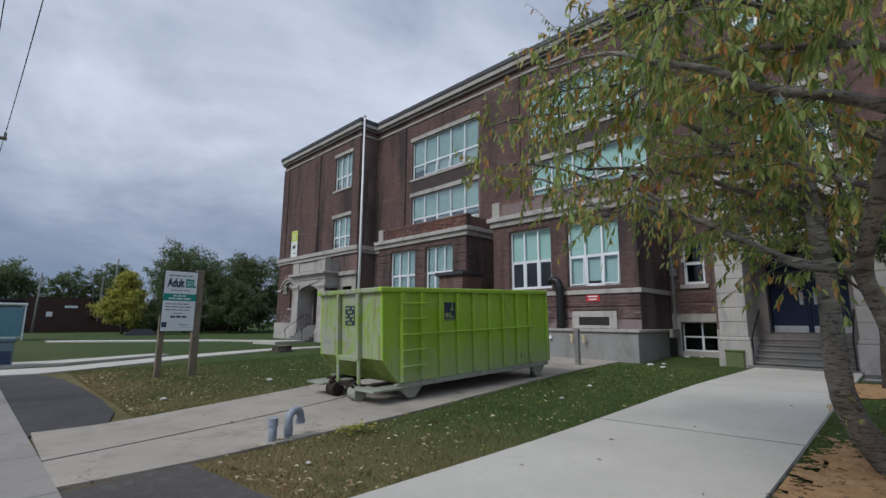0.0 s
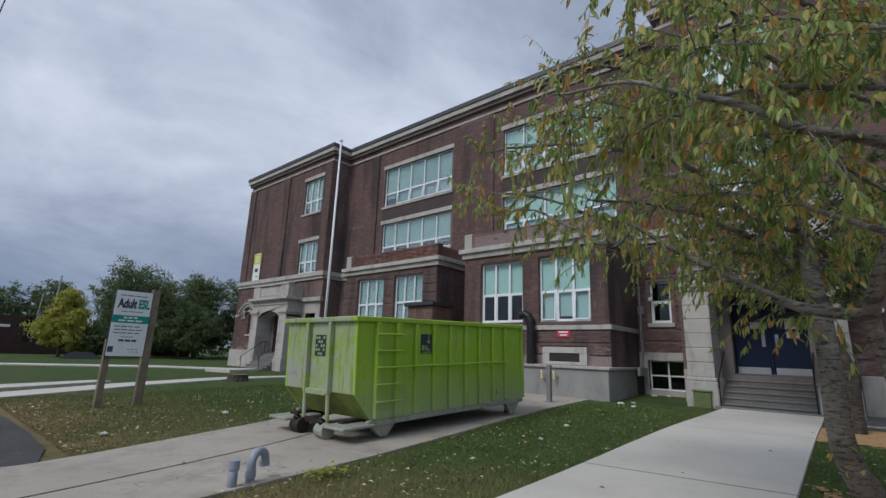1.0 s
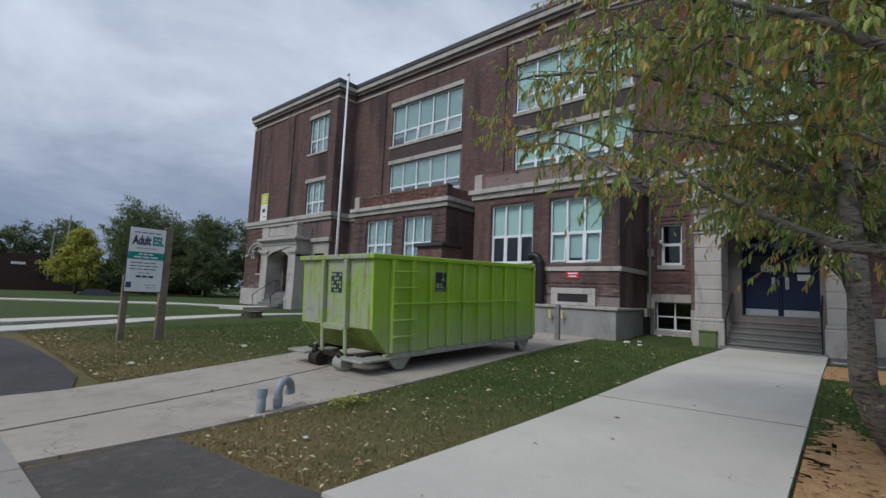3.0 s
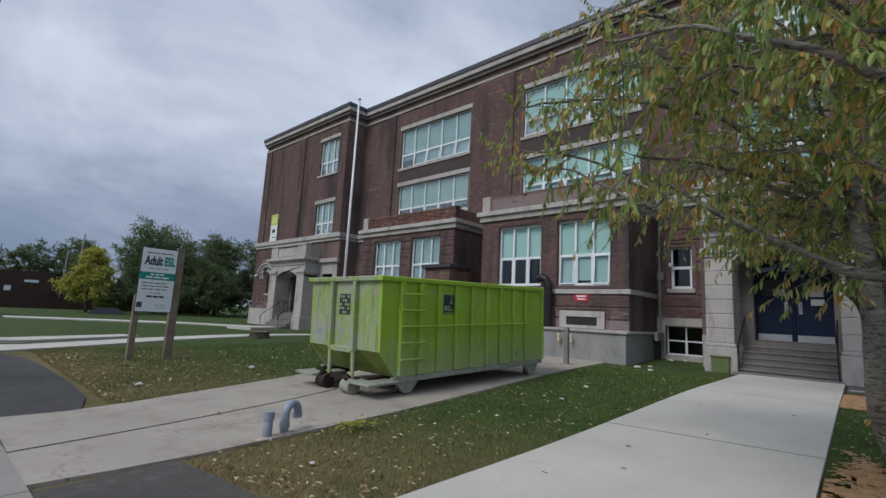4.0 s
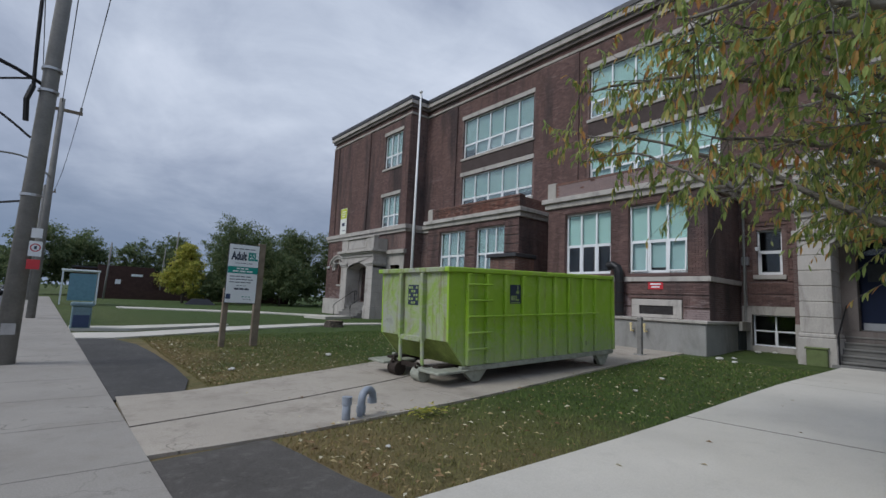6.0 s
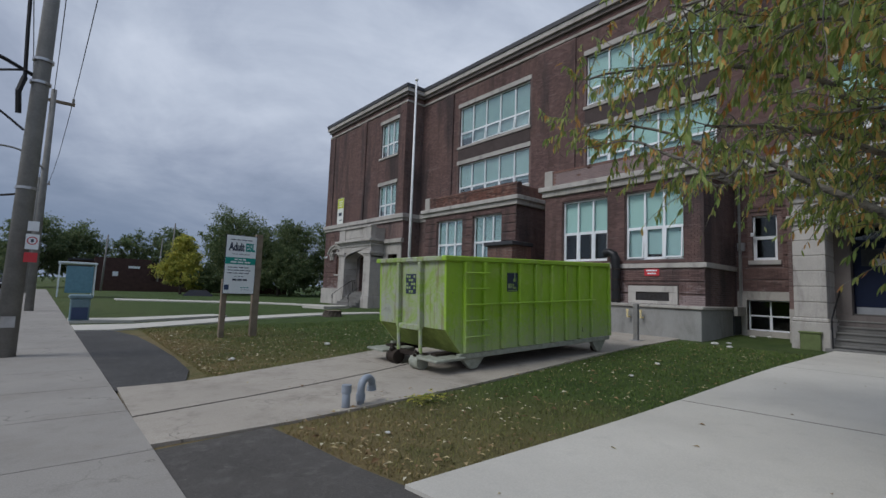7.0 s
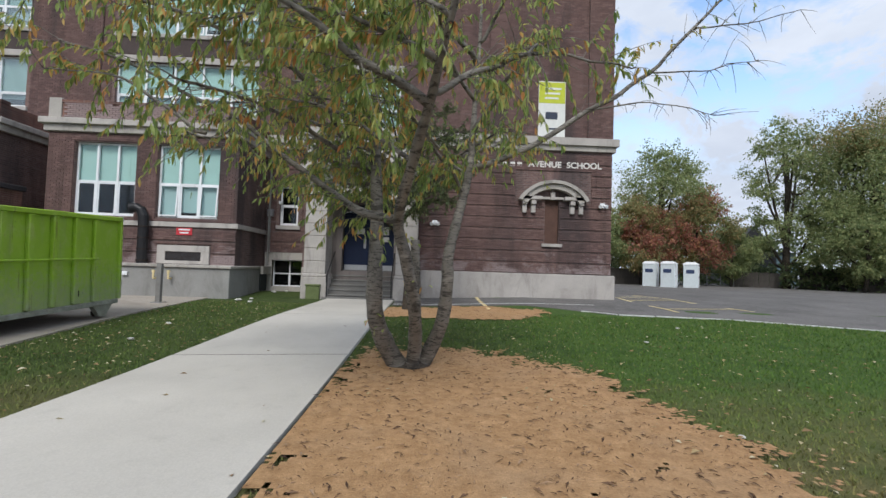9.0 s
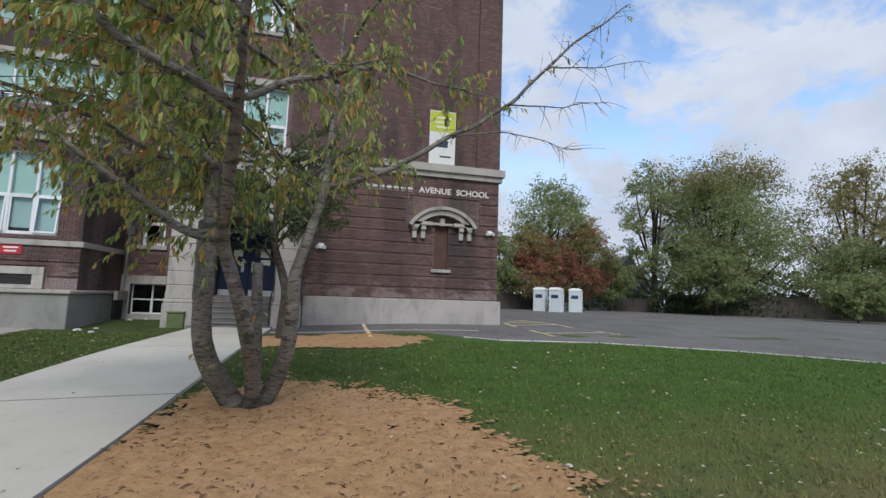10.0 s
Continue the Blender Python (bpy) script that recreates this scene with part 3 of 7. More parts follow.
def ss(a, b, v):
    t = min(1.0, max(0.0, (v - a) / (b - a)))
    return t * t * (3 - 2 * t)


def ground_z(x, y):
    """The lie of the land: level by the street, rising a little towards the school."""
    side = 1 - ss(14, 30, y)
    z = side * (0.14 * ss(4, 12, x) + 0.11 * ss(16.5, 19.5, x))
    return z + 0.15 * ss(11, 16, x) * (1 - ss(-4, 0.6, y))


def sheet(name, inside, x0, x1, y0, y1, step, lift, mat, rough=0.0, kind="structure", label="", category=""):
    """A piece of ground draped on the land: cells of a grid whose centre lies inside an outline."""
    nx, ny = int(round((x1 - x0) / step)), int(round((y1 - y0) / step))
    verts, faces, idx = [], [], {}

    def vid(i, j):
        if (i, j) not in idx:
            x, y = x0 + i * step, y0 + j * step
            idx[(i, j)] = len(verts)
            verts.append((x, y, ground_z(x, y) + lift + rough * noise.noise(Vector((x * 1.3, y * 1.3, 0)))))
        return idx[(i, j)]

    for i in range(nx):
        for j in range(ny):
            if inside(x0 + (i + 0.5) * step, y0 + (j + 0.5) * step):
                faces.append((vid(i, j), vid(i + 1, j), vid(i + 1, j + 1), vid(i, j + 1)))
    me = bpy.data.meshes.new(name)
    me.from_pydata(verts, [], faces)
    me.materials.append(mat)
    return tagged(new(name, me), label, category, "", kind)


def draped(name, outline, lift, mat, thick=0.12, parent=None, label="", kind="", category=""):
    """A flat slab that follows the land, given by its outline; fine enough to bend with it."""
    bm = bmesh.new()
    hi = [bm.verts.new((x, y, 0)) for x, y in outline]
    bm.faces.new(hi)
    xs, ys = [p[0] for p in outline], [p[1] for p in outline]
    for axis, lo, up in ((0, min(xs), max(xs)), (1, min(ys), max(ys))):
        k = math.ceil(lo) + 0.013
        while k < up:
            co, no = ((k, 0, 0), (1, 0, 0)) if axis == 0 else ((0, k, 0), (0, 1, 0))
            bmesh.ops.bisect_plane(bm, geom=bm.verts[:] + bm.edges[:] + bm.faces[:], plane_co=co, plane_no=no)
            k += 1.0 if up - lo < 30 else 4.0
    g = bmesh.ops.extrude_face_region(bm, geom=bm.faces[:])
    top = {v for v in g["geom"] if isinstance(v, bmesh.types.BMVert)}
    for v in bm.verts:
        v.co.z = ground_z(v.co.x, v.co.y) + (lift if v in top else lift - thick)
    ob = part(name, bm, mat, parent, label)
    return tagged(ob, "", category, "", kind)

# ---- ground ----
# one sheet that reaches the horizon: fine near the walk, coarse far off
def land():
    xs = [-900, -300, -120, -60, -30, -14.0] + [-12 + 4 * i for i in range(3)] + [0.8 + 0.35 * i for i in range(50)] + [19 + 3 * i for i in range(9)] + [60, 120, 300, 900]
    ys = [-900, -300, -120, -60, -40, -30] + [-24 + 1.0 * i for i in range(50)] + [28 + 4 * i for i in range(8)] + [75, 120, 300, 900]
    verts = []
    for x in xs:
        for y in ys:
            z = ground_z(x, y) + (0.012 * noise.noise(Vector((x, y, 3))) if 1 < x < 18 else 0) - 0.02
            if x < -0.75:
                z = -0.16
            verts.append((x, y, z))
    n = len(ys)
    faces = [(i * n + j, (i + 1) * n + j, (i + 1) * n + j + 1, i * n + j + 1) for i in range(len(xs) - 1) for j in range(n - 1)]
    me = bpy.data.meshes.new("ground")
    me.from_pydata(verts, [], faces)
    me.materials.append(M["lawn"])
    return tagged(new("ground", me), "patchy green lawn strewn with fallen leaves", "lawn", "", "structure")


land()


def drive_right(x):
    return 5.62 + 0.128 * (x - 1.7)


def drive_left(x):
    return 8.42 + 0.40 * (x - 1.4) if x < 6.5 else 10.46 + 0.12 * (x - 6.5)


# concrete walk up to the entrance, in slabs
walkway = empty("walkway", "pale new concrete walk leading to the entrance steps", "walkway", "", "structure")
JOINTS = [2.05, 6.86, 11.7, 16.3, 17.1]
for a, b in zip(JOINTS, JOINTS[1:]):
    draped("slab", [(a + 0.173, 1.11), (b + 0.129, 1.11), (b - 0.181, 3.55), (a - 0.137, 3.55)], 0.035, M["walk"], 0.12, walkway)
    if b < 17:
        draped("joint_filler", [(b + 0.131, 1.115), (b + 0.171, 1.115), (b - 0.139, 3.545), (b - 0.179, 3.545)], 0.030, M["rust"], 0.06, walkway)

# drive to the side of the bay, with a long joint down its middle
driveway = empty("driveway", "worn concrete drive with a dark long joint", "driveway", "", "structure")
def mid(x):
    return 6.72 + 0.215 * (x - 0.6) + 0.02 * (min(x, 6.5) - 0.6) ** 2


SEAMS = [0.52, 4.75, 11.0, 17.0]
for a, b in zip(SEAMS, SEAMS[1:]):
    n = 1 if a > 8 else 6
    xs_ = [a + 0.005 + (b - a - 0.01) * i / n for i in range(n + 1)]
    lower = [(x, drive_right(max(x, 1.7))) for x in xs_]
    upper = [(x, max(drive_left(max(x, 1.4)), mid(x) + 0.4)) for x in xs_]
    draped("slab", lower + [(x, mid(x) - 0.026) for x in reversed(xs_)], 0.012, M["drive"], 0.1, driveway)
    draped("slab", [(x, mid(x) + 0.026) for x in xs_] + upper[::-1], 0.012, M["drive"], 0.1, driveway)
    draped("joint_filler", [(x, mid(x) - 0.05) for x in xs_] + [(x, mid(x) + 0.05) for x in reversed(xs_)], 0.004, M["rust"], 0.05, driveway)

# pavement along the street, kerb and road
pavement = empty("pavement", "old grey concrete pavement along the street", "pavement", "", "structure")
def kerb_x(y):
    return 0.70 - 0.027 * y


for i in range(-10, 40):
    y = 5.45 + 1.55 * i
    ya, yb = y + 0.006, y + 1.544
    draped("slab", [(kerb_x(ya) - 1.53, ya), (kerb_x(ya), ya), (kerb_x(yb), yb), (kerb_x(yb) - 1.53, yb)], 0.015, M["pave"], 0.15, pavement)
for y in range(-20, 160, 10):
    part("kerb", prism([(kerb_x(y) - 1.72, y), (kerb_x(y) - 1.535, y), (kerb_x(y + 9.98) - 1.535, y + 9.98), (kerb_x(y + 9.98) - 1.72, y + 9.98)], -0.3, 0.012), M["pave"], pavement)
tagged(part("road", prism([(kerb_x(-60) - 1.7, -60), (kerb_x(260) - 1.7, 260), (kerb_x(260) - 12.5, 260), (kerb_x(-60) - 12.5, -60)], -0.4, -0.13), M["road"]), "worn grey asphalt street", "road", "", "structure")
for k in range(9):
    y = 6 + 9 * k
    tagged(part("lane_mark", prism([(kerb_x(y) - 6.4, y), (kerb_x(y) - 6.28, y), (kerb_x(y + 3) - 6.28, y + 3), (kerb_x(y + 3) - 6.4, y + 3)], -0.13, -0.126), M["white_line"]), "faded white lane dash on the street", "road marking", "lane dashes", "")

# asphalt infill beside the pavement
tagged(draped("asphalt_strip", [(1.0, -12), (2.19, -12), (2.19, 1.0), (1.95, 3.56), (1.8, 4.3), (1.72, 5.0), (1.62, 5.58), (0.54, 5.46), (0.58, 4.3)], 0.005, M["asphalt_worn"]), "worn grey asphalt infill beside the pavement", "asphalt", "", "structure")
tagged(draped("asphalt_strip", [(0.49, 8.22), (1.36, 8.40), (1.60, 9.4), (1.66, 11.0), (1.62, 13.0), (1.5, 15.2), (1.1, 16.9), (0.25, 17.0)], 0.005, M["asphalt"]), "dark asphalt infill beside the pavement", "asphalt", "", "structure")

# paths to the far entrance
far_path = empty("far_path", "pale concrete path to the far entrance", "path", "", "structure")
draped("slab", [(0.25, 17.05), (1.1, 16.95), (2.2, 17.6), (6.0, 20.2), (10.2, 21.9), (14.4, 22.9), (14.4, 24.1), (9.9, 23.3), (5.4, 21.4), (1.8, 18.9), (0.2, 18.8)], 0.03, M["walk"], 0.1, far_path)
draped("slab", [(0.16, 20.0), (1.9, 19.9), (5.6, 22.2), (5.2, 23.0), (1.6, 21.2), (0.14, 21.2)], 0.07, M["walk"], 0.2, far_path)
draped("slab", [(3.0, 39.5), (12.4, 34.8), (15.6, 31.0), (15.9, 33.4), (12.2, 37.6), (3.0, 41.5)], 0.05, M["walk"], 0.1, far_path)
draped("slab", [(13.2, 28.6), (15.6, 29.6), (15.6, 30.95), (12.6, 30.6)], 0.16, M["walk"], 0.2, far_path)

# parking lot
tagged(draped("parking_lot", [(15.4, 1.05), (17.5, 1.05), (40, 1.0), (120, -7), (120, -60), (-0.7, -60), (1, -30), (4.5, -20.5), (8.3, -16.2), (11.4, -12.6), (13.0, -9.0), (13.4, -5.6), (15.2, -3.4)], 0.0, M["lot"], 0.05), "grey asphalt parking lot with painted lines", "parking lot", "", "structure")


def blob(cx, cy, rx, ry, seed):
    def f(x, y):
        a = math.atan2(y - cy, x - cx)
        r = math.hypot((x - cx) / rx, (y - cy) / ry)
        return r < 1 + 0.25 * noise.noise(Vector((math.cos(a) * 1.4, math.sin(a) * 1.4, seed))) + 0.20 * noise.noise(Vector((x * 1.6, y * 1.6, seed))) + 0.12 * noise.noise(Vector((x * 6.1, y * 6.1, seed)))
    return f


bed_a, bed_b = blob(4.3, -0.75, 3.4, 1.95, 2.0), blob(13.2, -0.9, 1.7, 2.6, 5.0)


def bed_edge(x, y):
    """The tree's bed, frayed: tufts of grass inside its rim, crumbs of mulch outside it."""
    n = noise.noise(Vector((x * 3.1, y * 3.1, 7))) + 0.6 * noise.noise(Vector((x * 9.0, y * 9.0, 3))) + 0.9 * noise.noise(Vector((x * 24.0, y * 24.0, 6)))
    return bed_a(4.3 + (x - 4.3) * (1 + 0.16 * n), -0.75 + (y + 0.75) * (1 + 0.16 * n)) and not (y < -0.9 and n > 1.05)


tagged(sheet("mulch_bed", lambda x, y: bed_edge(x, y) and y < 1.09 and x > 2.21, 0.5, 8.6, -4.2, 1.2, 0.04, 0.024, M["mulch"], 0.010), "orange-brown wood mulch spread round the tree", "mulch", "", "stuff")
tagged(sheet("mulch_bed", lambda x, y: bed_b(x, y) and y < 1.09, 10.5, 16.0, -4.4, 1.2, 0.05, 0.010, M["mulch"], 0.012), "orange-brown wood mulch by the parking lot", "mulch", "", "stuff")

# ---- the school ----
W, MX, BX = 18.4, 19.9, 16.9          # fronts of the wings, the middle and the bays
TY0, TY1, NY0, NY1 = -7.6, 4.9, 27.5, 39.8
BACK = 40.0
school = empty("school_building", "three-storey brown brick school with pale stone bands and white windows", "school")


def wall_front(name, x, y0, y1, z0, z1, holes, mat, thick=0.45, label=""):
    """A wall facing -x, with openings (y0, y1, z0, z1) that go through it."""
    us = sorted({y0, y1, *[h[0] for h in holes], *[h[1] for h in holes]})
    vs = sorted({z0, z1, *[h[2] for h in holes], *[h[3] for h in holes]})
    us, vs = [u for u in us if y0 <= u <= y1], [v for v in vs if z0 <= v <= z1]
    bm = bmesh.new()
    grid = {}

    def vert(i, j):
        if (i, j) not in grid:
            grid[(i, j)] = bm.verts.new((x, us[i], vs[j]))
        return grid[(i, j)]
    for i in range(len(us) - 1):
        for j in range(len(vs) - 1):
            cu, cv = (us[i] + us[i + 1]) / 2, (vs[j] + vs[j + 1]) / 2
            if not any(h[0] < cu < h[1] and h[2] < cv < h[3] for h in holes):
                bm.faces.new((vert(i, j), vert(i + 1, j), vert(i + 1, j + 1), vert(i, j + 1)))
    g = bmesh.ops.extrude_face_region(bm, geom=bm.faces[:])
    for v in g["geom"]:
        if isinstance(v, bmesh.types.BMVert):
            v.co.x += thick
    return part(name, bm, mat, school, label)


def footprint(p):
    return [(W - p, TY0 - p), (W - p, TY1 + p), (MX - p, TY1 + p), (MX - p, NY0 - p), (W - p, NY0 - p), (W - p, NY1 + p), (BACK + p, NY1 + p), (BACK + p, TY0 - p)]


def ring(p, z0, z1, depth=0.5):
    """A band round the whole building that stands p proud of the walls."""
    a, b = footprint(p), footprint(-depth)
    bm = bmesh.new()
    rows = [[bm.verts.new((x, y, z)) for x, y in f] for f, z in ((a, z0), (a, z1), (b, z1), (b, z0))]
    n = len(a)
    for r, q in zip(rows, rows[1:] + rows[:1]):
        for i in range(n):
            bm.faces.new((r[i], r[(i + 1) % n], q[(i + 1) % n], q[i]))
    return bm


A1, A2 = (17.3, 23.4), (7.5, 13.6)
MAIN_WIN = [(*A1, 11.2, 13.95), (*A1, 7.75, 9.95), (*A2, 11.2, 13.95), (*A2, 7.75, 9.95)]
SMALL_WIN = (5.55, 6.35, 3.05, 4.75)
LOW_WIN = (5.15, 6.55, 0.42, 1.55)
WING_WIN = [(28.6, 31.0, 11.6, 14.3), (28.6, 31.0, 6.95, 9.35)]
TOW_WIN = [(1.2, 3.6, 11.6, 14.3), (1.2, 3.6, 6.95, 9.35)]
DOOR_R, DOOR_L = (1.25, 3.35), (31.4, 33.3)
wall_front("wall", MX, TY1, NY0, -0.5, 16.2, MAIN_WIN + [SMALL_WIN, LOW_WIN], M["brick_y"])
wall_front("wall", W, TY0, TY1, -0.5, 16.2, TOW_WIN + [(-5.42, -4.84, 2.55, 4.38), (DOOR_R[0], DOOR_R[1], 1.2, 3.9)], M["brick_y"])
wall_front("wall", W, NY0, NY1, -0.5, 16.2, WING_WIN + [(36.91, 37.49, 2.55, 4.38), (DOOR_L[0], DOOR_L[1], 1.2, 3.9), (28.0, 29.2, 1.6, 4.0)], M["brick_y"])
part("wall", boxes((W + 0.45, MX, TY1 - 0.45, TY1, -0.5, 16.2)), M["brick_x"], school)
part("wall", boxes((W + 0.45, MX, NY0, NY0 + 0.45, -0.5, 16.2)), M["brick_x"], school)
part("wall", boxes((W + 0.45, BACK, TY0, TY0 + 0.45, -0.5, 16.2)), M["brick_x"], school)
part("wall", boxes((W + 0.45, BACK, NY1 - 0.45, NY1, -0.5, 16.2)), M["brick_x"], school)
part("wall", boxes((BACK - 0.45, BACK, TY0 + 0.45, NY1 - 0.45, -0.5, 16.2)), M["brick_y"], school)
# added inner wall and floors, coloured with the gloom of the rooms
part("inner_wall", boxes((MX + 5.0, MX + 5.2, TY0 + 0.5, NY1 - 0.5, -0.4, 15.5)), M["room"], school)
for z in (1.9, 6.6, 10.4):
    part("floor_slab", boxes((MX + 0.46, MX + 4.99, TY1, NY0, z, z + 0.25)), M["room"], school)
part("roof", prism(footprint(-0.3), 15.6, 15.8), M["roof"], school)
part("coping", ring(0.36, 16.24, 16.50, 0.35), M["coping"], school, "dark metal roof coping")
part("cornice", ring(0.30, 15.94, 16.236), M["stone"], school, "pale stone cornice")
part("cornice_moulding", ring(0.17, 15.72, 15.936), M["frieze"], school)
part("string_course", ring(0.09, 15.24, 15.38), M["stone_dark"], school)
part("string_course", ring(0.22, 6.62, 6.92), M["stone"], school)
part("string_course", ring(0.12, 6.40, 6.62), M["stone_dark"], school)
part("plinth", boxes((W - 0.14, W, TY0 - 0.14, 0.2, -0.4, 1.32), (W, BACK, TY0 - 0.14, TY0, -0.4, 1.32), bevel=0.02), M["stone"], school, "pale stone plinth with stains")
part("plinth", boxes((W - 0.14, W, 34.7, NY1 + 0.14, -0.4, 1.32), bevel=0.02), M["stone"], school)

# projecting brick courses on the wings: rows with a recessed joint between them
def brick_field(x, y0, y1, z0, z1, holes=(), proud=0.012, groove=0, mat="brick_loose", seed=1):
    """Real bricks in running bond on a wall facing -x; every groove-th course is left out as a recessed joint."""
    r = random.Random(seed)
    verts, faces = [], []
    n = int((z1 - z0) / 0.075)
    for k in range(n):
        if groove and k % groove == groove - 1:
            continue
        za, zb = z0 + k * 0.075 + 0.005, z0 + (k + 1) * 0.075 - 0.005
        spans = [(y0, y1)]
        for h in holes:
            if h[2] < zb and h[3] > za:
                spans = [s for a, b in spans for s in ((a, min(b, h[0])), (max(a, h[1]), b)) if s[1] - s[0] > 0.04]
        for a, b in spans:
            y = a - (0.1075 if k % 2 else 0.0)
            while y < b:
                ya, yb = max(y, a) + 0.005, min(y + 0.215, b) - 0.005
                y += 0.215
                if yb - ya < 0.03:
                    continue
                xf = x - proud - r.uniform(0, 0.004)
                i = len(verts)
                verts += [(xf, ya, za), (xf, yb, za), (xf, yb, zb), (xf, ya, zb), (x, ya, za), (x, yb, za), (x, yb, zb), (x, ya, zb)]
                faces += [(i, i + 3, i + 2, i + 1), (i, i + 1, i + 5, i + 4), (i + 1, i + 2, i + 6, i + 5), (i + 2, i + 3, i + 7, i + 6), (i + 3, i, i + 4, i + 7)]
    me = bpy.data.meshes.new("brickwork")
    me.from_pydata(verts, [], faces)
    me.materials.append(M[mat])
    ob = new("brickwork", me)
    ob.parent = school
    return tagged(ob, "", "", "", "stuff")


brick_field(W, TY0, 0.25, 1.36, 6.38, [(-6.75, -3.6, 4.25, 5.55), (-5.45, -4.81, 2.4, 4.6)], 0.04, 6)
brick_field(W, 34.75, NY1, 1.36, 6.38, [(35.6, 38.8, 4.25, 5.55), (36.88, 37.52, 2.4, 4.6)], 0.04, 6, seed=2)
brick_field(MX, TY1 + 0.02, 6.88, 1.9, 6.38, [(5.40, 6.5, 2.85, 4.9)], 0.04, 6, seed=3)
brick_field(W, TY0, TY1, 6.95, 15.18, [(a - 0.14, b + 0.14, c - 0.19, d + 0.30) for a, b, c, d in TOW_WIN] + [(-7.6, -6.55, 0, 20), (-3.2, -2.4, 0, 20), (4.0, 4.9, 0, 20)], seed=4)
brick_field(W, NY0, NY1, 6.95, 15.18, [(a - 0.14, b + 0.14, c - 0.19, d + 0.30) for a, b, c, d in WING_WIN] + [(27.5, 28.3, 0, 20), (33.2, 34.2, 0, 20), (38.8, 39.8, 0, 20)], seed=5)
brick_field(MX, TY1, NY0, 6.95, 15.18, [(a - 0.14, b + 0.14, c - 0.19, d + 0.30) for a, b, c, d in MAIN_WIN] + [(4.9, 7.0, 0, 20), (14.2, 16.7, 0, 20), (24.0, 25.0, 0, 20)], seed=6)
for ys in ((-7.6, -6.55), (-3.2, -2.4), (4.0, 4.9), (27.5, 28.3), (33.2, 34.2), (38.8, 39.8)):
    brick_field(W - 0.10, *ys, 6.95, 15.18, seed=7)
for ys in ((4.92, 7.0), (14.2, 16.7), (24.0, 25.0)):
    brick_field(MX - 0.09, *ys, 6.95, 15.18, seed=8)
brick_field(W, TY0, TY1, 15.4, 15.7, seed=9)
brick_field(W, NY0, NY1, 15.4, 15.7, seed=10)
brick_field(MX, TY1, NY0, 15.4, 15.7, seed=11)
# flat brick piers that frame the upper panels
for ys in ((-7.6, -6.55), (-3.2, -2.4), (4.0, 4.9), (27.5, 28.3), (33.2, 34.2), (38.8, 39.8)):
    part("brick_pier", boxes((W - 0.10, W + 0.002, ys[0], ys[1], 6.93, 15.18)), M["brick_y"], school)
for ys in ((4.92, 7.0), (14.2, 16.7), (24.0, 25.0)):
    part("brick_pier", boxes((MX - 0.09, MX + 0.002, ys[0], ys[1], 6.93, 15.18)), M["brick_y"], school)


M["spandrel"] = plain("sooty_brown_render", (0.075, 0.058, 0.055), 0.9, 0, 0.25, 1.5)
for a, b in (A1, A2):
    part("spandrel", boxes((MX - 0.03, MX - 0.018, a - 0.05, b + 0.05, 10.26, 11.0)), M["spandrel"], school, "dark sooty panel between the window rows")


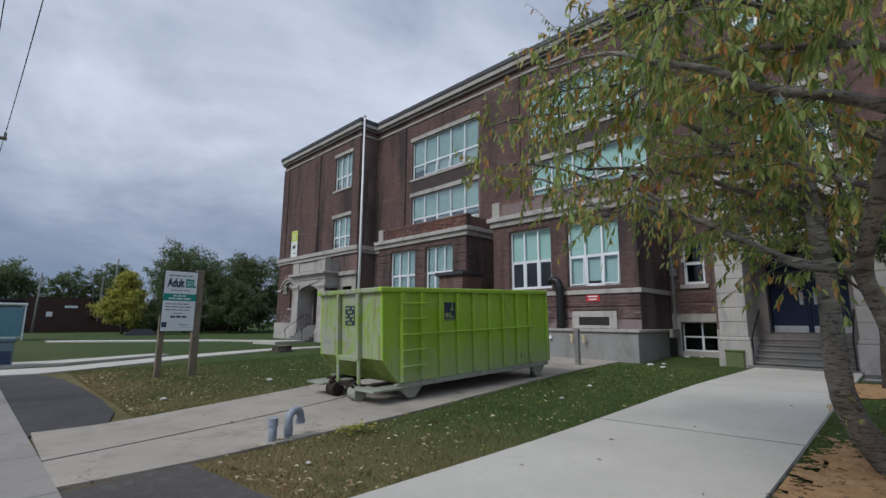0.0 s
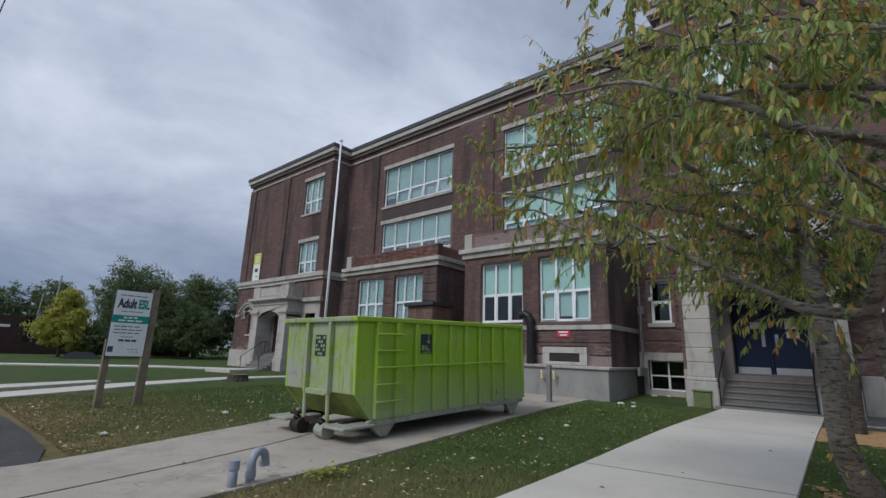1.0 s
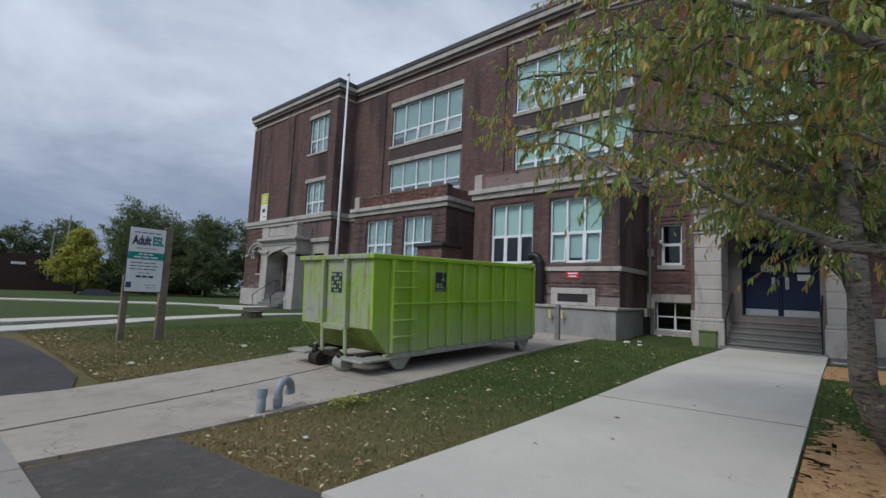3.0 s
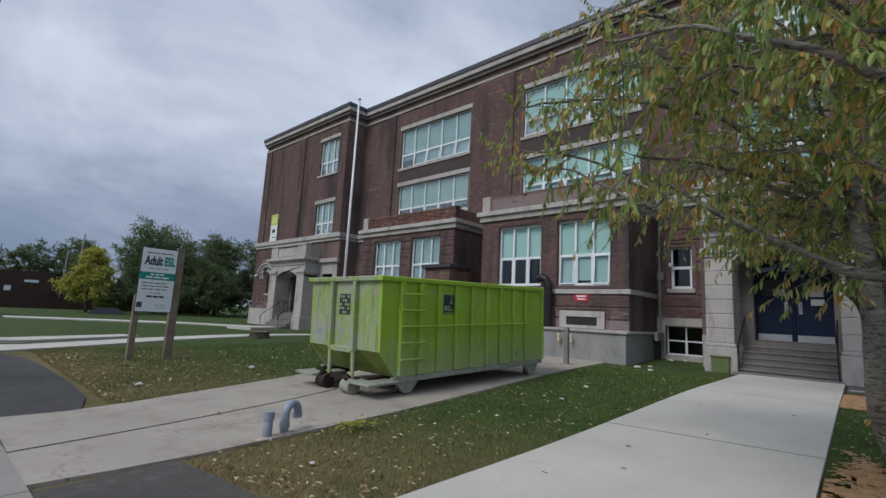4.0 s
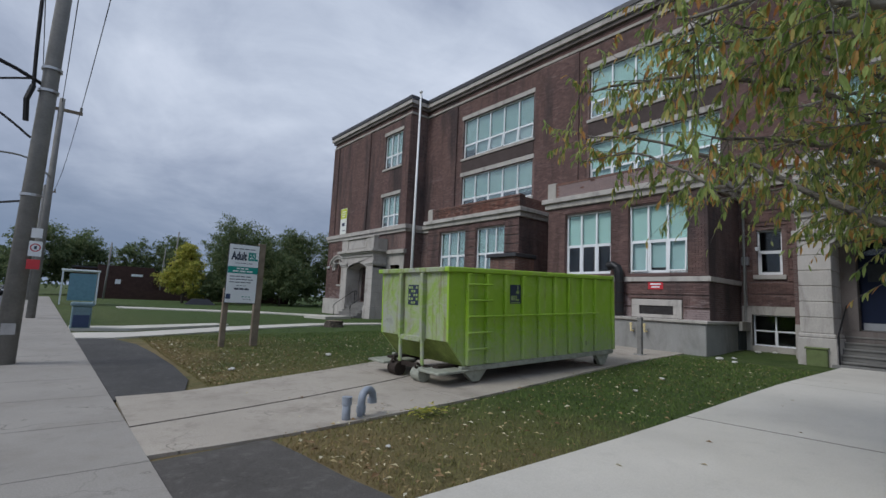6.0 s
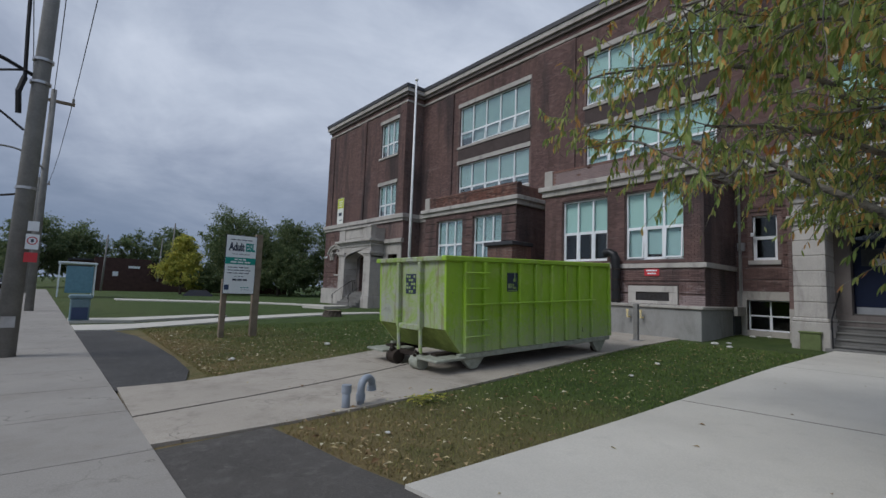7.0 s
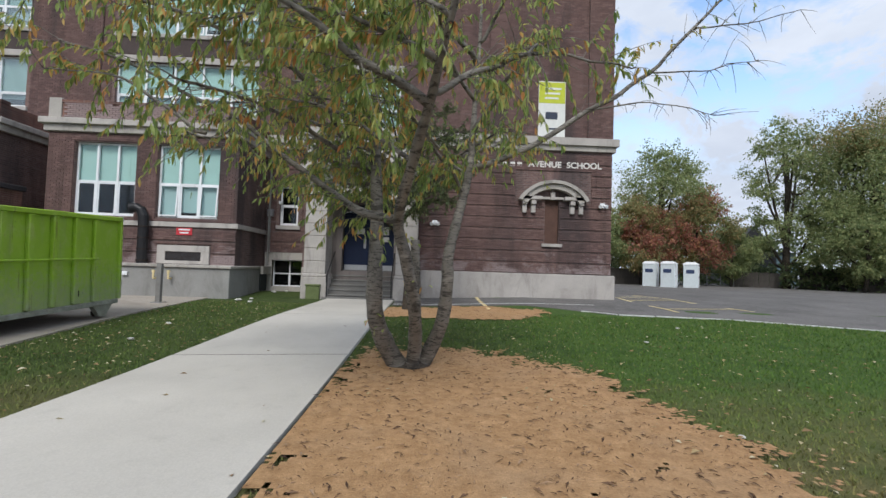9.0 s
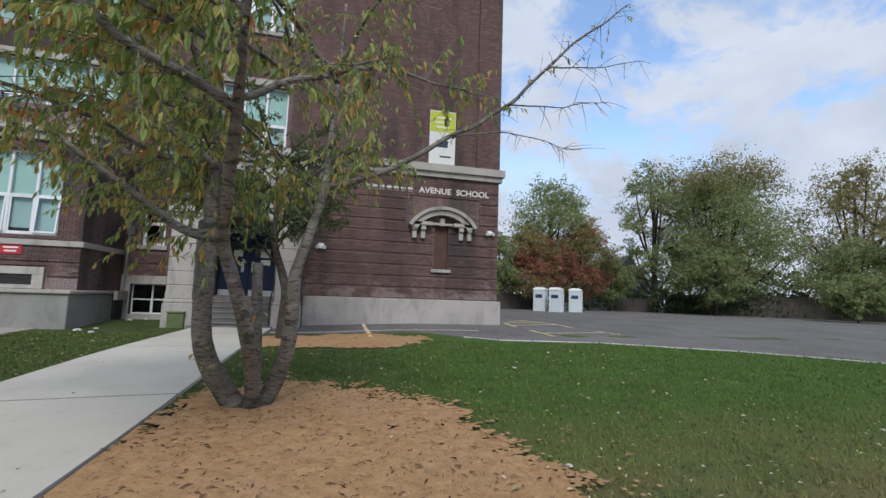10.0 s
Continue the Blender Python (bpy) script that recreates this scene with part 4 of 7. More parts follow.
def window(x, y0, y1, z0, z1, n, bar, low, mullion=0.062, tilt=(), head=0.28, sill=True, setback=0.14, blinds=True, stile=0.05):
    """A white window of n lights with a bar at a fraction of the height; low: how far each lower blind is drawn."""
    f, d = mullion, 0.09
    xa, xb = x + setback, x + setback + d
    zb = z0 + (z1 - z0) * bar
    cuts = [y0 + (y1 - y0) * i / n for i in range(n + 1)]
    bm = boxes((xa, xb, y0, y0 + f, z0, z1), (xa, xb, y1 - f, y1, z0, z1), (xa, xb, y0 + f, y1 - f, z1 - f, z1), (xa, xb, y0 + f, y1 - f, z0, z0 + f))
    win = part("window", bm, M["white"], school)
    for c in cuts[1:-1]:
        part("mullion", boxes((xa - 0.012, xb - 0.01, c - f * 0.62, c + f * 0.62, z0 + f, z1 - f)), M["white"], win)
    for i in range(n):
        a, b = cuts[i] + (f if i == 0 else f * 0.62), cuts[i + 1] - (f if i == n - 1 else f * 0.62)
        part("glazing_bar", boxes((xa + 0.004, xb - 0.014, a, b, zb - f * 0.5, zb + f * 0.5)), M["white"], win)
        g = part("pane", boxes((xa + 0.035, xa + 0.041, a, b, zb + f * 0.5, z1 - f)), M["glass"], win)
        g.visible_shadow = False
        if blinds:
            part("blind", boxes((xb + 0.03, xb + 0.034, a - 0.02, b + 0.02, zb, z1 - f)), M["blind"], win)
        # lower sash, tipped out at the foot where it stands open
        t = tilt[i] if i < len(tilt) else 0.0
        zs0, zs1, s = z0 + f, zb - f * 0.5, stile
        bm = boxes((-0.02, 0.02, a, a + s, zs0 - zs1, 0), (-0.02, 0.02, b - s, b, zs0 - zs1, 0), (-0.02, 0.02, a + s, b - s, zs0 - zs1, zs0 - zs1 + s), (-0.02, 0.02, a + s, b - s, -s, 0))
        turn = Matrix.Translation((xa + 0.03 - (0.03 if t else 0), 0, zs1)) @ Matrix.Rotation(radians(t), 4, "Y")
        bm.transform(turn)
        part("sash", bm, M["white"], win)
        bm = boxes((-0.003, 0.003, a + s, b - s, zs0 - zs1 + s, -s))
        bm.transform(turn)
        g = part("pane", bm, M["glass"], win)
        g.visible_shadow = False
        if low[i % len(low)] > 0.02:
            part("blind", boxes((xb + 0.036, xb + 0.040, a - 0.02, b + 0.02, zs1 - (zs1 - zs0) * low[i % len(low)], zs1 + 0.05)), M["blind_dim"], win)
    if head:
        part("lintel", boxes((x - 0.05, x + 0.2, y0 - 0.12, y1 + 0.12, z1 + 0.004, z1 + head), bevel=0.012), M["stone"], win)
    if sill:
        part("sill", boxes((x - 0.09, x + 0.22, y0 - 0.12, y1 + 0.12, z0 - 0.17, z0 - 0.004), bevel=0.012), M["stone"], win)
    return win


window(MX, *A1, 11.2, 13.95, 5, 0.36, (0.9, 1.0, 0.8, 0.95, 0.4), tilt=(8, 7, 8, 7, 0))
window(MX, *A1, 7.75, 9.95, 5, 0.30, (0.4, 0.0, 0.6, 0.2, 0.1))
window(MX, *A2, 11.2, 13.95, 5, 0.36, (0.9, 0.6, 1.0, 0.95, 0.8), tilt=(0, 7, 8, 0, 7))
window(MX, *A2, 7.75, 9.95, 5, 0.36, (1.0, 0.9, 0.6, 1.0, 0.9), tilt=(8, 0, 8, 7, 0))
for wn_ in WING_WIN + TOW_WIN:
    window(W, *wn_, 3, 0.38, (0.8, 1.0, 0.5))
window(MX, *SMALL_WIN, 1, 0.52, (0.0,), head=0, blinds=False)

# low window by the steps, in a stone surround
lw = window(MX, *LOW_WIN, 2, 0.50, (0.0, 0.0), 0.032, head=0, sill=False, blinds=False, stile=0.022)
part("surround", boxes((MX - 0.10, MX + 0.2, 4.95, 5.15, 0.2, 1.88), (MX - 0.10, MX + 0.2, 6.55, 6.86, 0.2, 1.88), (MX - 0.10, MX + 0.2, 5.15, 6.55, 1.55, 1.88), (MX - 0.12, MX + 0.2, 5.15, 6.55, 0.2, 0.42), bevel=0.01), M["stone_dark"], lw, "stained stone window surround")


def bay(y0, y1, x, wins, lows, tilts):
    """One-storey brick bay with a stone cornice and a brick parapet."""
    wz = (2.95, 5.62)
    wall_front("bay_wall", x, y0, y1, 0.3, 5.95, [(a, b, *wz) for a, b in wins], M["brick_y"])
    part("bay_wall", boxes((x + 0.45, MX, y0, y0 + 0.4, 0.3, 5.95)), M["brick_x"], school)
    part("bay_wall", boxes((x + 0.45, MX, y1 - 0.4, y1, 0.3, 5.95)), M["brick_x"], school)
    part("bay_roof", boxes((x + 0.3, MX, y0 + 0.3, y1 - 0.3, 6.4, 6.5)), M["roof"], school)
    part("bay_cornice", boxes((x - 0.26, MX, y0 - 0.26, y1 + 0.26, 6.20, 6.42), bevel=0.02), M["stone"], school, "pale stone cornice of the bay")
    part("bay_frieze", boxes((x - 0.14, MX, y0 - 0.14, y1 + 0.14, 5.95, 6.20), bevel=0.015), M["stone_dark"], school)
    part("bay_string", boxes((x - 0.07, x, y0 - 0.07, y1 + 0.07, 2.62, 2.80), (x, MX, y0 - 0.07, y0, 2.62, 2.80), bevel=0.01), M["stone"], school)
    part("parapet", boxes((x - 0.02, x + 0.3, y0, y1, 6.42, 7.02), (x + 0.3, MX, y0, y0 + 0.3, 6.42, 7.02), (x + 0.3, MX, y1 - 0.3, y1, 6.42, 7.02)), M["brick_par"], school, "spalled red brick parapet")
    brick_field(x - 0.02, y0, y1 - 0.42, 6.43, 7.02, (), 0.014, 0, "brick_red", 14) if x != BX else None
    part("parapet_coping", boxes((x - 0.06, x + 0.34, y0 - 0.04, y1 + 0.04, 7.02, 7.12)), M["brick_par"], school)
    part("parapet_block", boxes((x - 0.07, x + 0.36, y1 - 0.40, y1 + 0.05, 6.43, 7.18), bevel=0.015), M["stone_dark"], school)
    for i, (a, b) in enumerate(wins):
        window(x, a, b, *wz, 3, 0.47, lows[i], tilt=tilts[i], head=0, sill=False)
    brick_field(x, y0, y1, 0.35, 2.60, [(7.8, 9.7, 1.25, 1.97)] if x == BX else (), 0.04, 6, seed=12)
    brick_field(x, y0, y1, 2.82, 5.93, [(a - 0.01, b + 0.01, *wz) for a, b in wins], 0.04, 6 if x != BX else 0, seed=13)


bay(6.92, 13.75, BX, [(7.63, 9.85), (10.62, 12.82)], [(0.95, 0.86, 0.95), (0.0, 0.0, 0.0)], [(5, 0, 3), (0, 0, 0)])
bay(15.75, 23.2, 17.15, [(16.75, 18.9), (19.75, 22.05)], [(0.9, 1.0, 0.8), (0.9, 0.6, 1.0)], [(0, 4, 0), (0, 0, 0)])


# the parapet of the nearer bay, brick by brick
def parapet_bricks():
    r = random.Random(5)
    holder = part("parapet_facing", boxes((BX - 0.024, BX - 0.0205, 6.95, 13.1, 6.43, 7.01)), M["brick_par"], school)
    full = mesh_of(boxes((0, 0.03, 0.005, 0.210, 0.005, 0.070), bevel=0.004), "brick", M["brick_red"])
    half = mesh_of(boxes((0, 0.03, 0.005, 0.1025, 0.005, 0.070), bevel=0.004), "brick", M["brick_red"])
    for k in range(8):
        y = 6.93
        if k % 2:
            ob = new("brick", half)
            ob.parent, ob.location = holder, (BX - 0.047, y, 6.42 + k * 0.075)
            y += 0.1075
        while y < 13.1:
            if r.random() > 0.02:
                ob = new("brick", full)
                ob.parent, ob.location = holder, (BX - 0.045 - r.uniform(0, 0.008), y, 6.42 + k * 0.075)
            y += 0.215


parapet_bricks()

# ---- entrances ----


def stone_pier(parent, x0, x1, y0, y1, z0, z1, mat="stone"):
    """A pier of coursed stone blocks: base, shaft with open joints, cap."""
    part("pier_base", boxes((x0 - 0.07, x1, y0 - 0.07, y1 + 0.07, z0, z0 + 0.85), bevel=0.02), M[mat], parent)
    part("base_moulding", boxes((x0 - 0.045, x1, y0 - 0.045, y1 + 0.045, z0 + 0.85, z0 + 0.98), bevel=0.03), M[mat], parent)
    z, top = z0 + 0.98, z1 - 0.30
    n = round((top - z) / 0.47)
    h = (top - z) / n
    part("pier_core", boxes((x0 + 0.02, x1, y0 + 0.02, y1 - 0.02, z, top)), M["stone_dark"], parent)
    for i in range(n):
        part("stone_block", boxes((x0, x1, y0, y1, z + i * h + 0.008, z + (i + 1) * h - 0.012), bevel=0.014), M[mat], parent)
    part("pier_cap", boxes((x0 - 0.05, x1, y0 - 0.05, y1 + 0.05, top, top + 0.12), (x0 - 0.11, x1, y0 - 0.11, y1 + 0.11, top + 0.12, z1), bevel=0.015), M[mat], parent)


def arch_lintel(x0, x1, y0, y1, ya, yb, z0, rise, z1):
    """A stone lintel from y0 to y1 whose underside arches between ya and yb."""
    prof = [(y0, z0), (ya, z0)]
    for i in range(1, 12):
        t = i / 12
        prof.append((ya + (yb - ya) * t, z0 + rise * math.sin(math.pi * t) ** 0.7))
    prof += [(yb, z0), (y1, z0), (y1, z1), (y0, z1)]
    bm = bmesh.new()
    a = [bm.verts.new((x0, y, z)) for y, z in prof]
    b = [bm.verts.new((x1, y, z)) for y, z in prof]
    bm.faces.new(a), bm.faces.new(b)
    for i in range(len(prof)):
        j = (i + 1) % len(prof)
        bm.faces.new((a[i], a[j], b[j], b[i]))
    bmesh.ops.triangulate(bm, faces=bm.faces[:])
    return bm


def porch(y0, y1, pier, gz, label):
    """Stone porch against a wing: two piers, arched lintel, cornice and parapet."""
    x0 = 17.2
    p = tagged(part("porch", boxes((x0 + 0.3, W, y0 + 0.1, y1 - 0.1, 4.6, 4.9)), M["stone_dark"]), label, "porch")
    stone_pier(p, x0, W, y0, y0 + pier, gz, 4.2)
    stone_pier(p, x0, W, y1 - pier, y1, gz, 4.2)
    part("lintel", arch_lintel(x0 + 0.03, W, y0, y1, y0 + pier, y1 - pier, 3.75, 0.42, 4.6), M["stone"], p)
    part("architrave", boxes((x0 - 0.03, W, y0 - 0.03, y1 + 0.03, 4.6, 4.82), bevel=0.015), M["stone"], p)
    part("cornice", boxes((x0 - 0.14, W, y0 - 0.14, y1 + 0.14, 4.82, 4.94), (x0 - 0.3, W, y0 - 0.3, y1 + 0.3, 4.94, 5.12), bevel=0.02), M["stone"], p, "weathered stone cornice")
    part("parapet", boxes((x0 + 0.02, x0 + 0.28, y0, y1, 5.12, 5.98), (x0 + 0.28, W, y0, y0 + 0.25, 5.12, 5.98), (x0 + 0.28, W, y1 - 0.25, y1, 5.12, 5.98)), M["stone_dark"], p)
    for ya, yb in ((y0 - 0.03, y0 + pier), (y1 - pier, y1 + 0.03)):
        part("parapet_block", boxes((x0 - 0.04, x0 + 0.34, ya, yb, 5.12, 6.02), bevel=0.015), M["stone"], p)
    part("parapet_panel", boxes((x0 - 0.005, x0 + 0.03, y0 + pier + 0.15, y1 - pier - 0.15, 5.3, 5.82), bevel=0.012), M["stone"], p)
    part("parapet_coping", boxes((x0 - 0.09, x0 + 0.38, y0 - 0.08, y1 + 0.08, 6.02, 6.16), bevel=0.02), M["stone"], p)
    return p


def steps(y0, y1, x_foot, n, gz, rise, tread, label):
    s = tagged(part("entrance_steps", boxes((x_foot + tread * n, W + 0.6, y0, y1, gz - 0.3, gz + rise * n), bevel=0.012), M["step"]), label, "steps")
    for i in range(n - 1):
        xa, zt = x_foot + tread * (i + 1), gz + rise * (i + 1)
        part("riser", boxes((xa, xa + tread + 0.02, y0, y1, gz - 0.3, zt - 0.05)), M["step"], s)
        part("tread", boxes((xa - 0.035, xa + tread - 0.04, y0, y1, zt - 0.05, zt), bevel=0.008), M["step"], s)
    part("landing", boxes((x_foot + tread * n - 0.035, W + 0.6, y0, y1, gz + rise * n + 0.001, gz + rise * n + 0.03), bevel=0.006), M["step"], s)
    part("step", boxes((x_foot, x_foot + tread - 0.04, y0 - 0.05, y1 + 0.12, gz - 0.3, gz + rise * 0.5), bevel=0.012), M["step"], s)
    return s


porch(0.30, 4.52, 0.80, 0.10, "pale coursed stone porch round the double entrance")
porch(29.8, 34.7, 0.95, -0.05, "weathered stone porch with parapet on the far wing")
steps(1.14, 3.66, 17.02, 6, 0.14, 0.178, 0.27, "grey concrete entrance steps with worn edges")
steps(30.8, 33.75, 16.2, 6, -0.03, 0.19, 0.28, "pale concrete steps of the far entrance")
part("stone_facing", boxes((W - 0.06, W + 0.002, NY0, 28.0, -0.3, 4.8), (W - 0.06, W + 0.002, 29.2, 29.8, -0.3, 4.8), (W - 0.06, W + 0.002, 28.0, 29.2, -0.3, 1.6), (W - 0.06, W + 0.002, 28.0, 29.2, 4.0, 4.8), (W - 0.25, W + 0.002, NY0 - 0.2, 29.5, 4.82, 5.1)), M["stone_dark"], school, "grey stone facing of the far wing")
# both reveals use the dark stone, so the porch shade sits in their colour
part("door_surround", boxes((W - 0.03, W + 0.40, 3.335, 3.74, 1.2, 3.9), (W - 0.03, W + 0.40, 1.08, 1.265, 1.2, 3.9), (W - 0.03, W + 0.40, 1.08, 3.74, 3.901, 4.6), (W - 0.04, W + 0.0, 1.1, 3.72, 0.1, 1.19)), M["frieze"], school, "stone reveal round the blue doors, coloured darker for the porch shade")
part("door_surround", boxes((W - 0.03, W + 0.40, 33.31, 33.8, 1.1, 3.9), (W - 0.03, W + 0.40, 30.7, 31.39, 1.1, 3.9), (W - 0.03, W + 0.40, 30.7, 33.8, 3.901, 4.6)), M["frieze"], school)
part("stone_facing", boxes((W - 0.05, W + 0.002, 4.0, 4.9, 0.1, 1.3)), M["stone_dark"], school)


def double_door(y0, y1, z0, mat, label, x=W + 0.42):
    d = empty("door_1" if y0 < 10 else "door_2", label, "door", "", "structure")
    ztop, m = z0 + 2.25, (y0 + y1) / 2
    part("door_frame", boxes((x - 0.06, x + 0.10, y0 - 0.06, y0, z0, ztop + 0.45), (x - 0.06, x + 0.10, y1, y1 + 0.06, z0, ztop + 0.45), (x - 0.06, x + 0.10, y0, y1, ztop, ztop + 0.08), (x - 0.06, x + 0.10, y0, y1, ztop + 0.40, ztop + 0.45)), mat, d)
    part("transom_pane", boxes((x, x + 0.01, y0, y1, ztop + 0.08, ztop + 0.40)), M["glass"], d)
    part("mullion", boxes((x - 0.05, x + 0.08, m - 0.035, m + 0.035, z0, ztop)), mat, d)
    for a, b, side in ((y0 + 0.012, m - 0.045, 1), (m + 0.045, y1 - 0.012, -1)):
        leaf = part("door_leaf", boxes((x - 0.02, x + 0.03, a, b, z0 + 0.01, ztop - 0.012), bevel=0.006), mat, d)
        part("kick_plate", boxes((x - 0.026, x - 0.021, a + 0.03, b - 0.03, z0 + 0.03, z0 + 0.24)), M["steel"], leaf, "scuffed steel kick plate")
        hy = b - 0.14 if side == 1 else a + 0.14
        part("handle_plate", boxes((x - 0.028, x - 0.021, hy - 0.05, hy + 0.05, z0 + 0.92, z0 + 1.32), bevel=0.003), M["steel"], leaf)
        part("pull_handle", tube(bmesh.new(), [(x - 0.03, hy, z0 + 0.98), (x - 0.085, hy, z0 + 1.0), (x - 0.085, hy, z0 + 1.24), (x - 0.03, hy, z0 + 1.26)], 0.012, 8), M["steel"], leaf, "steel pull handle")
        if y0 < 10:
            # opaque panel, the dark behind the glass put into its colour
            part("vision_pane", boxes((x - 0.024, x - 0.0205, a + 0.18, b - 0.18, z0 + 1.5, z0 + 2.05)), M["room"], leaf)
    return d


double_door(1.27, 3.33, 1.21, M["blue_door"], "navy blue double doors with steel handles and kick plates")
double_door(31.43, 33.27, 1.12, M["door_brown"], "brown double doors set back in the far porch")
tagged(part("door_notice", boxes((W + 0.390, W + 0.393, 1.52, 1.86, 2.70, 3.04)), M["paper"]), "yellowed paper notice taped on the blue door", "notice", "notices on the door")
tagged(part("door_notice", boxes((W + 0.390, W + 0.393, 1.50, 1.84, 2.42, 2.62)), M["paper"]), "small white paper notice taped on the blue door", "notice", "notices on the door")
tagged(part("door_notice", boxes((W + 0.390, W + 0.393, 2.50, 2.82, 2.72, 2.94)), M["paper"]), "white paper notice taped on the blue door", "notice", "notices on the door")
tagged(part("door_notice", boxes((W + 0.390, W + 0.393, 32.6, 32.85, 2.5, 2.85)), M["paper"]), "white paper notice on the far brown door", "notice")


def handrail(y, gz, x_foot, n=6, rise=0.178, tread=0.27):
    r = empty("handrail", "black iron handrail beside the entrance steps", "handrail", "handrails of the steps")
    xt, zt = x_foot + tread * n, gz + rise * n
    part("rail", tube(bmesh.new(), [(x_foot - 0.02, y, gz + 0.62), (x_foot + 0.0, y, gz + 0.9), (xt, y, zt + 0.9), (xt + 0.25, y, zt + 0.9), (xt + 0.27, y, zt + 0.62)], 0.022, 8), M["black"], r)
    part("post", cyl(bmesh.new(), x_foot + 0.06, y, gz, gz + 0.93, 0.02, 8), M["black"], r)
    part("post", cyl(bmesh.new(), xt + 0.1, y, zt, zt + 0.9, 0.02, 8), M["black"], r)
    return r


handrail(3.60, 0.14, 17.0)
handrail(1.22, 0.14, 17.0)
handrail(33.6, -0.03, 16.2, 6, 0.19, 0.28)
handrail(31.0, -0.03, 16.2, 6, 0.19, 0.28)

# ---- niches, lettering and banners on the wings ----


def niche(yc):
    n = tagged(part("niche_window", boxes((W + 0.12, W + 0.16, yc - 0.289, yc + 0.289, 2.551, 4.379)), M["door_brown"]), "blind brown niche under an arched stone hood", "niche")
    part("sill", boxes((W - 0.12, W + 0.1, yc - 0.42, yc + 0.42, 2.42, 2.55), bevel=0.012), M["stone"], n)
    bm = bmesh.new()
    for r0, r1, xa in ((1.12, 1.36, 0.30), (1.36, 1.50, 0.40)):
        loops = []
        for i in range(17):
            a = math.pi * (0.14 + 0.72 * i / 16)
            cy, cz = math.cos(a), math.sin(a)
            loops.append([bm.verts.new((x, yc + cy * r * 1.05, 4.12 + (cz * r - 0.42) * 0.92)) for x, r in ((W - xa, r0), (W - xa, r1), (W + 0.01, r1), (W + 0.01, r0))])
        for p, q in zip(loops, loops[1:]):
            for k in range(4):
                bm.faces.new((p[k], p[(k + 1) % 4], q[(k + 1) % 4], q[k]))
        bm.faces.new(loops[0]), bm.faces.new(loops[-1])
    part("arched_hood", bm, M["stone_dark"], n, "weathered arched stone hood mould")
    part("tympanum", boxes((W - 0.03, W + 0.001, yc - 1.0, yc + 1.0, 4.46, 4.92)), M["brick_y"], n)
    part("hood_shelf", boxes((W - 0.30, W + 0.01, yc - 1.30, yc - 0.45, 4.32, 4.46), (W - 0.30, W + 0.01, yc + 0.45, yc + 1.30, 4.32, 4.46), (W - 0.12, W + 0.01, yc - 0.45, yc + 0.45, 4.36, 4.46), bevel=0.012), M["stone"], n)
    part("keystone", boxes((W - 0.16, W + 0.01, yc - 0.09, yc + 0.09, 4.34, 4.66), bevel=0.012), M["stone"], n)
    for dy in (-1.16, -0.80, 0.80, 1.16):
        part("bracket", boxes((W - 0.26, W + 0.01, yc + dy - 0.10, yc + dy + 0.10, 4.12, 4.32), (W - 0.18, W + 0.01, yc + dy - 0.09, yc + dy + 0.09, 3.78, 4.12), bevel=0.02), M["stone"], n)
    return n


niche(-5.13)
niche(37.2)


def lettering(name, text, size, mat, m, parent=None, depth=0.01, label="", category="", width=None, align="CENTER", weight=0.022):
    """Words as solid letters, lying in the xy-plane of m."""
    cu = bpy.data.curves.new(name, "FONT")
    cu.offset = size * weight
    cu.body, cu.size, cu.extrude, cu.align_x, cu.align_y = text, size, depth, align, "CENTER"
    tmp = bpy.data.objects.new(name, cu)
    scene.collection.objects.link(tmp)
    me = bpy.data.meshes.new_from_object(tmp.evaluated_get(bpy.context.evaluated_depsgraph_get()))
    bpy.data.objects.remove(tmp)
    if width:
        xs = [v.co.x for v in me.vertices]
        k = width / (max(xs) - min(xs))
        for v in me.vertices:
            v.co.x *= k
    me.materials.clear()
    me.materials.append(mat)
    ob = new(name, me)
    ob.matrix_world = m
    if parent:
        ob.parent = parent
        ob.matrix_parent_inverse = Matrix.Identity(4)
    return tagged(ob, label, category)


# facing -x: text runs towards -y
FACE = Matrix(((0, 0, -1, 0), (-1, 0, 0, 0), (0, 1, 0, 0), (0, 0, 0, 1)))
school_letters = empty("wall_lettering", "raised pale letters across the brick wing", "lettering")
lettering("word", "AVENUE", 0.34, M["letter"], Matrix.Translation((W - 0.03, -4.80, 5.80)) @ FACE, school_letters, 0.02, width=1.38)
lettering("word", "SCHOOL", 0.34, M["letter"], Matrix.Translation((W - 0.03, -6.42, 5.80)) @ FACE, school_letters, 0.02, width=1.45)
for i in range(7):
    y = -3.85 + 0.29 * i
    part("letter_bar", boxes((W - 0.04, W, y, y + 0.20, 5.68, 5.92)), M["letter"], school_letters)
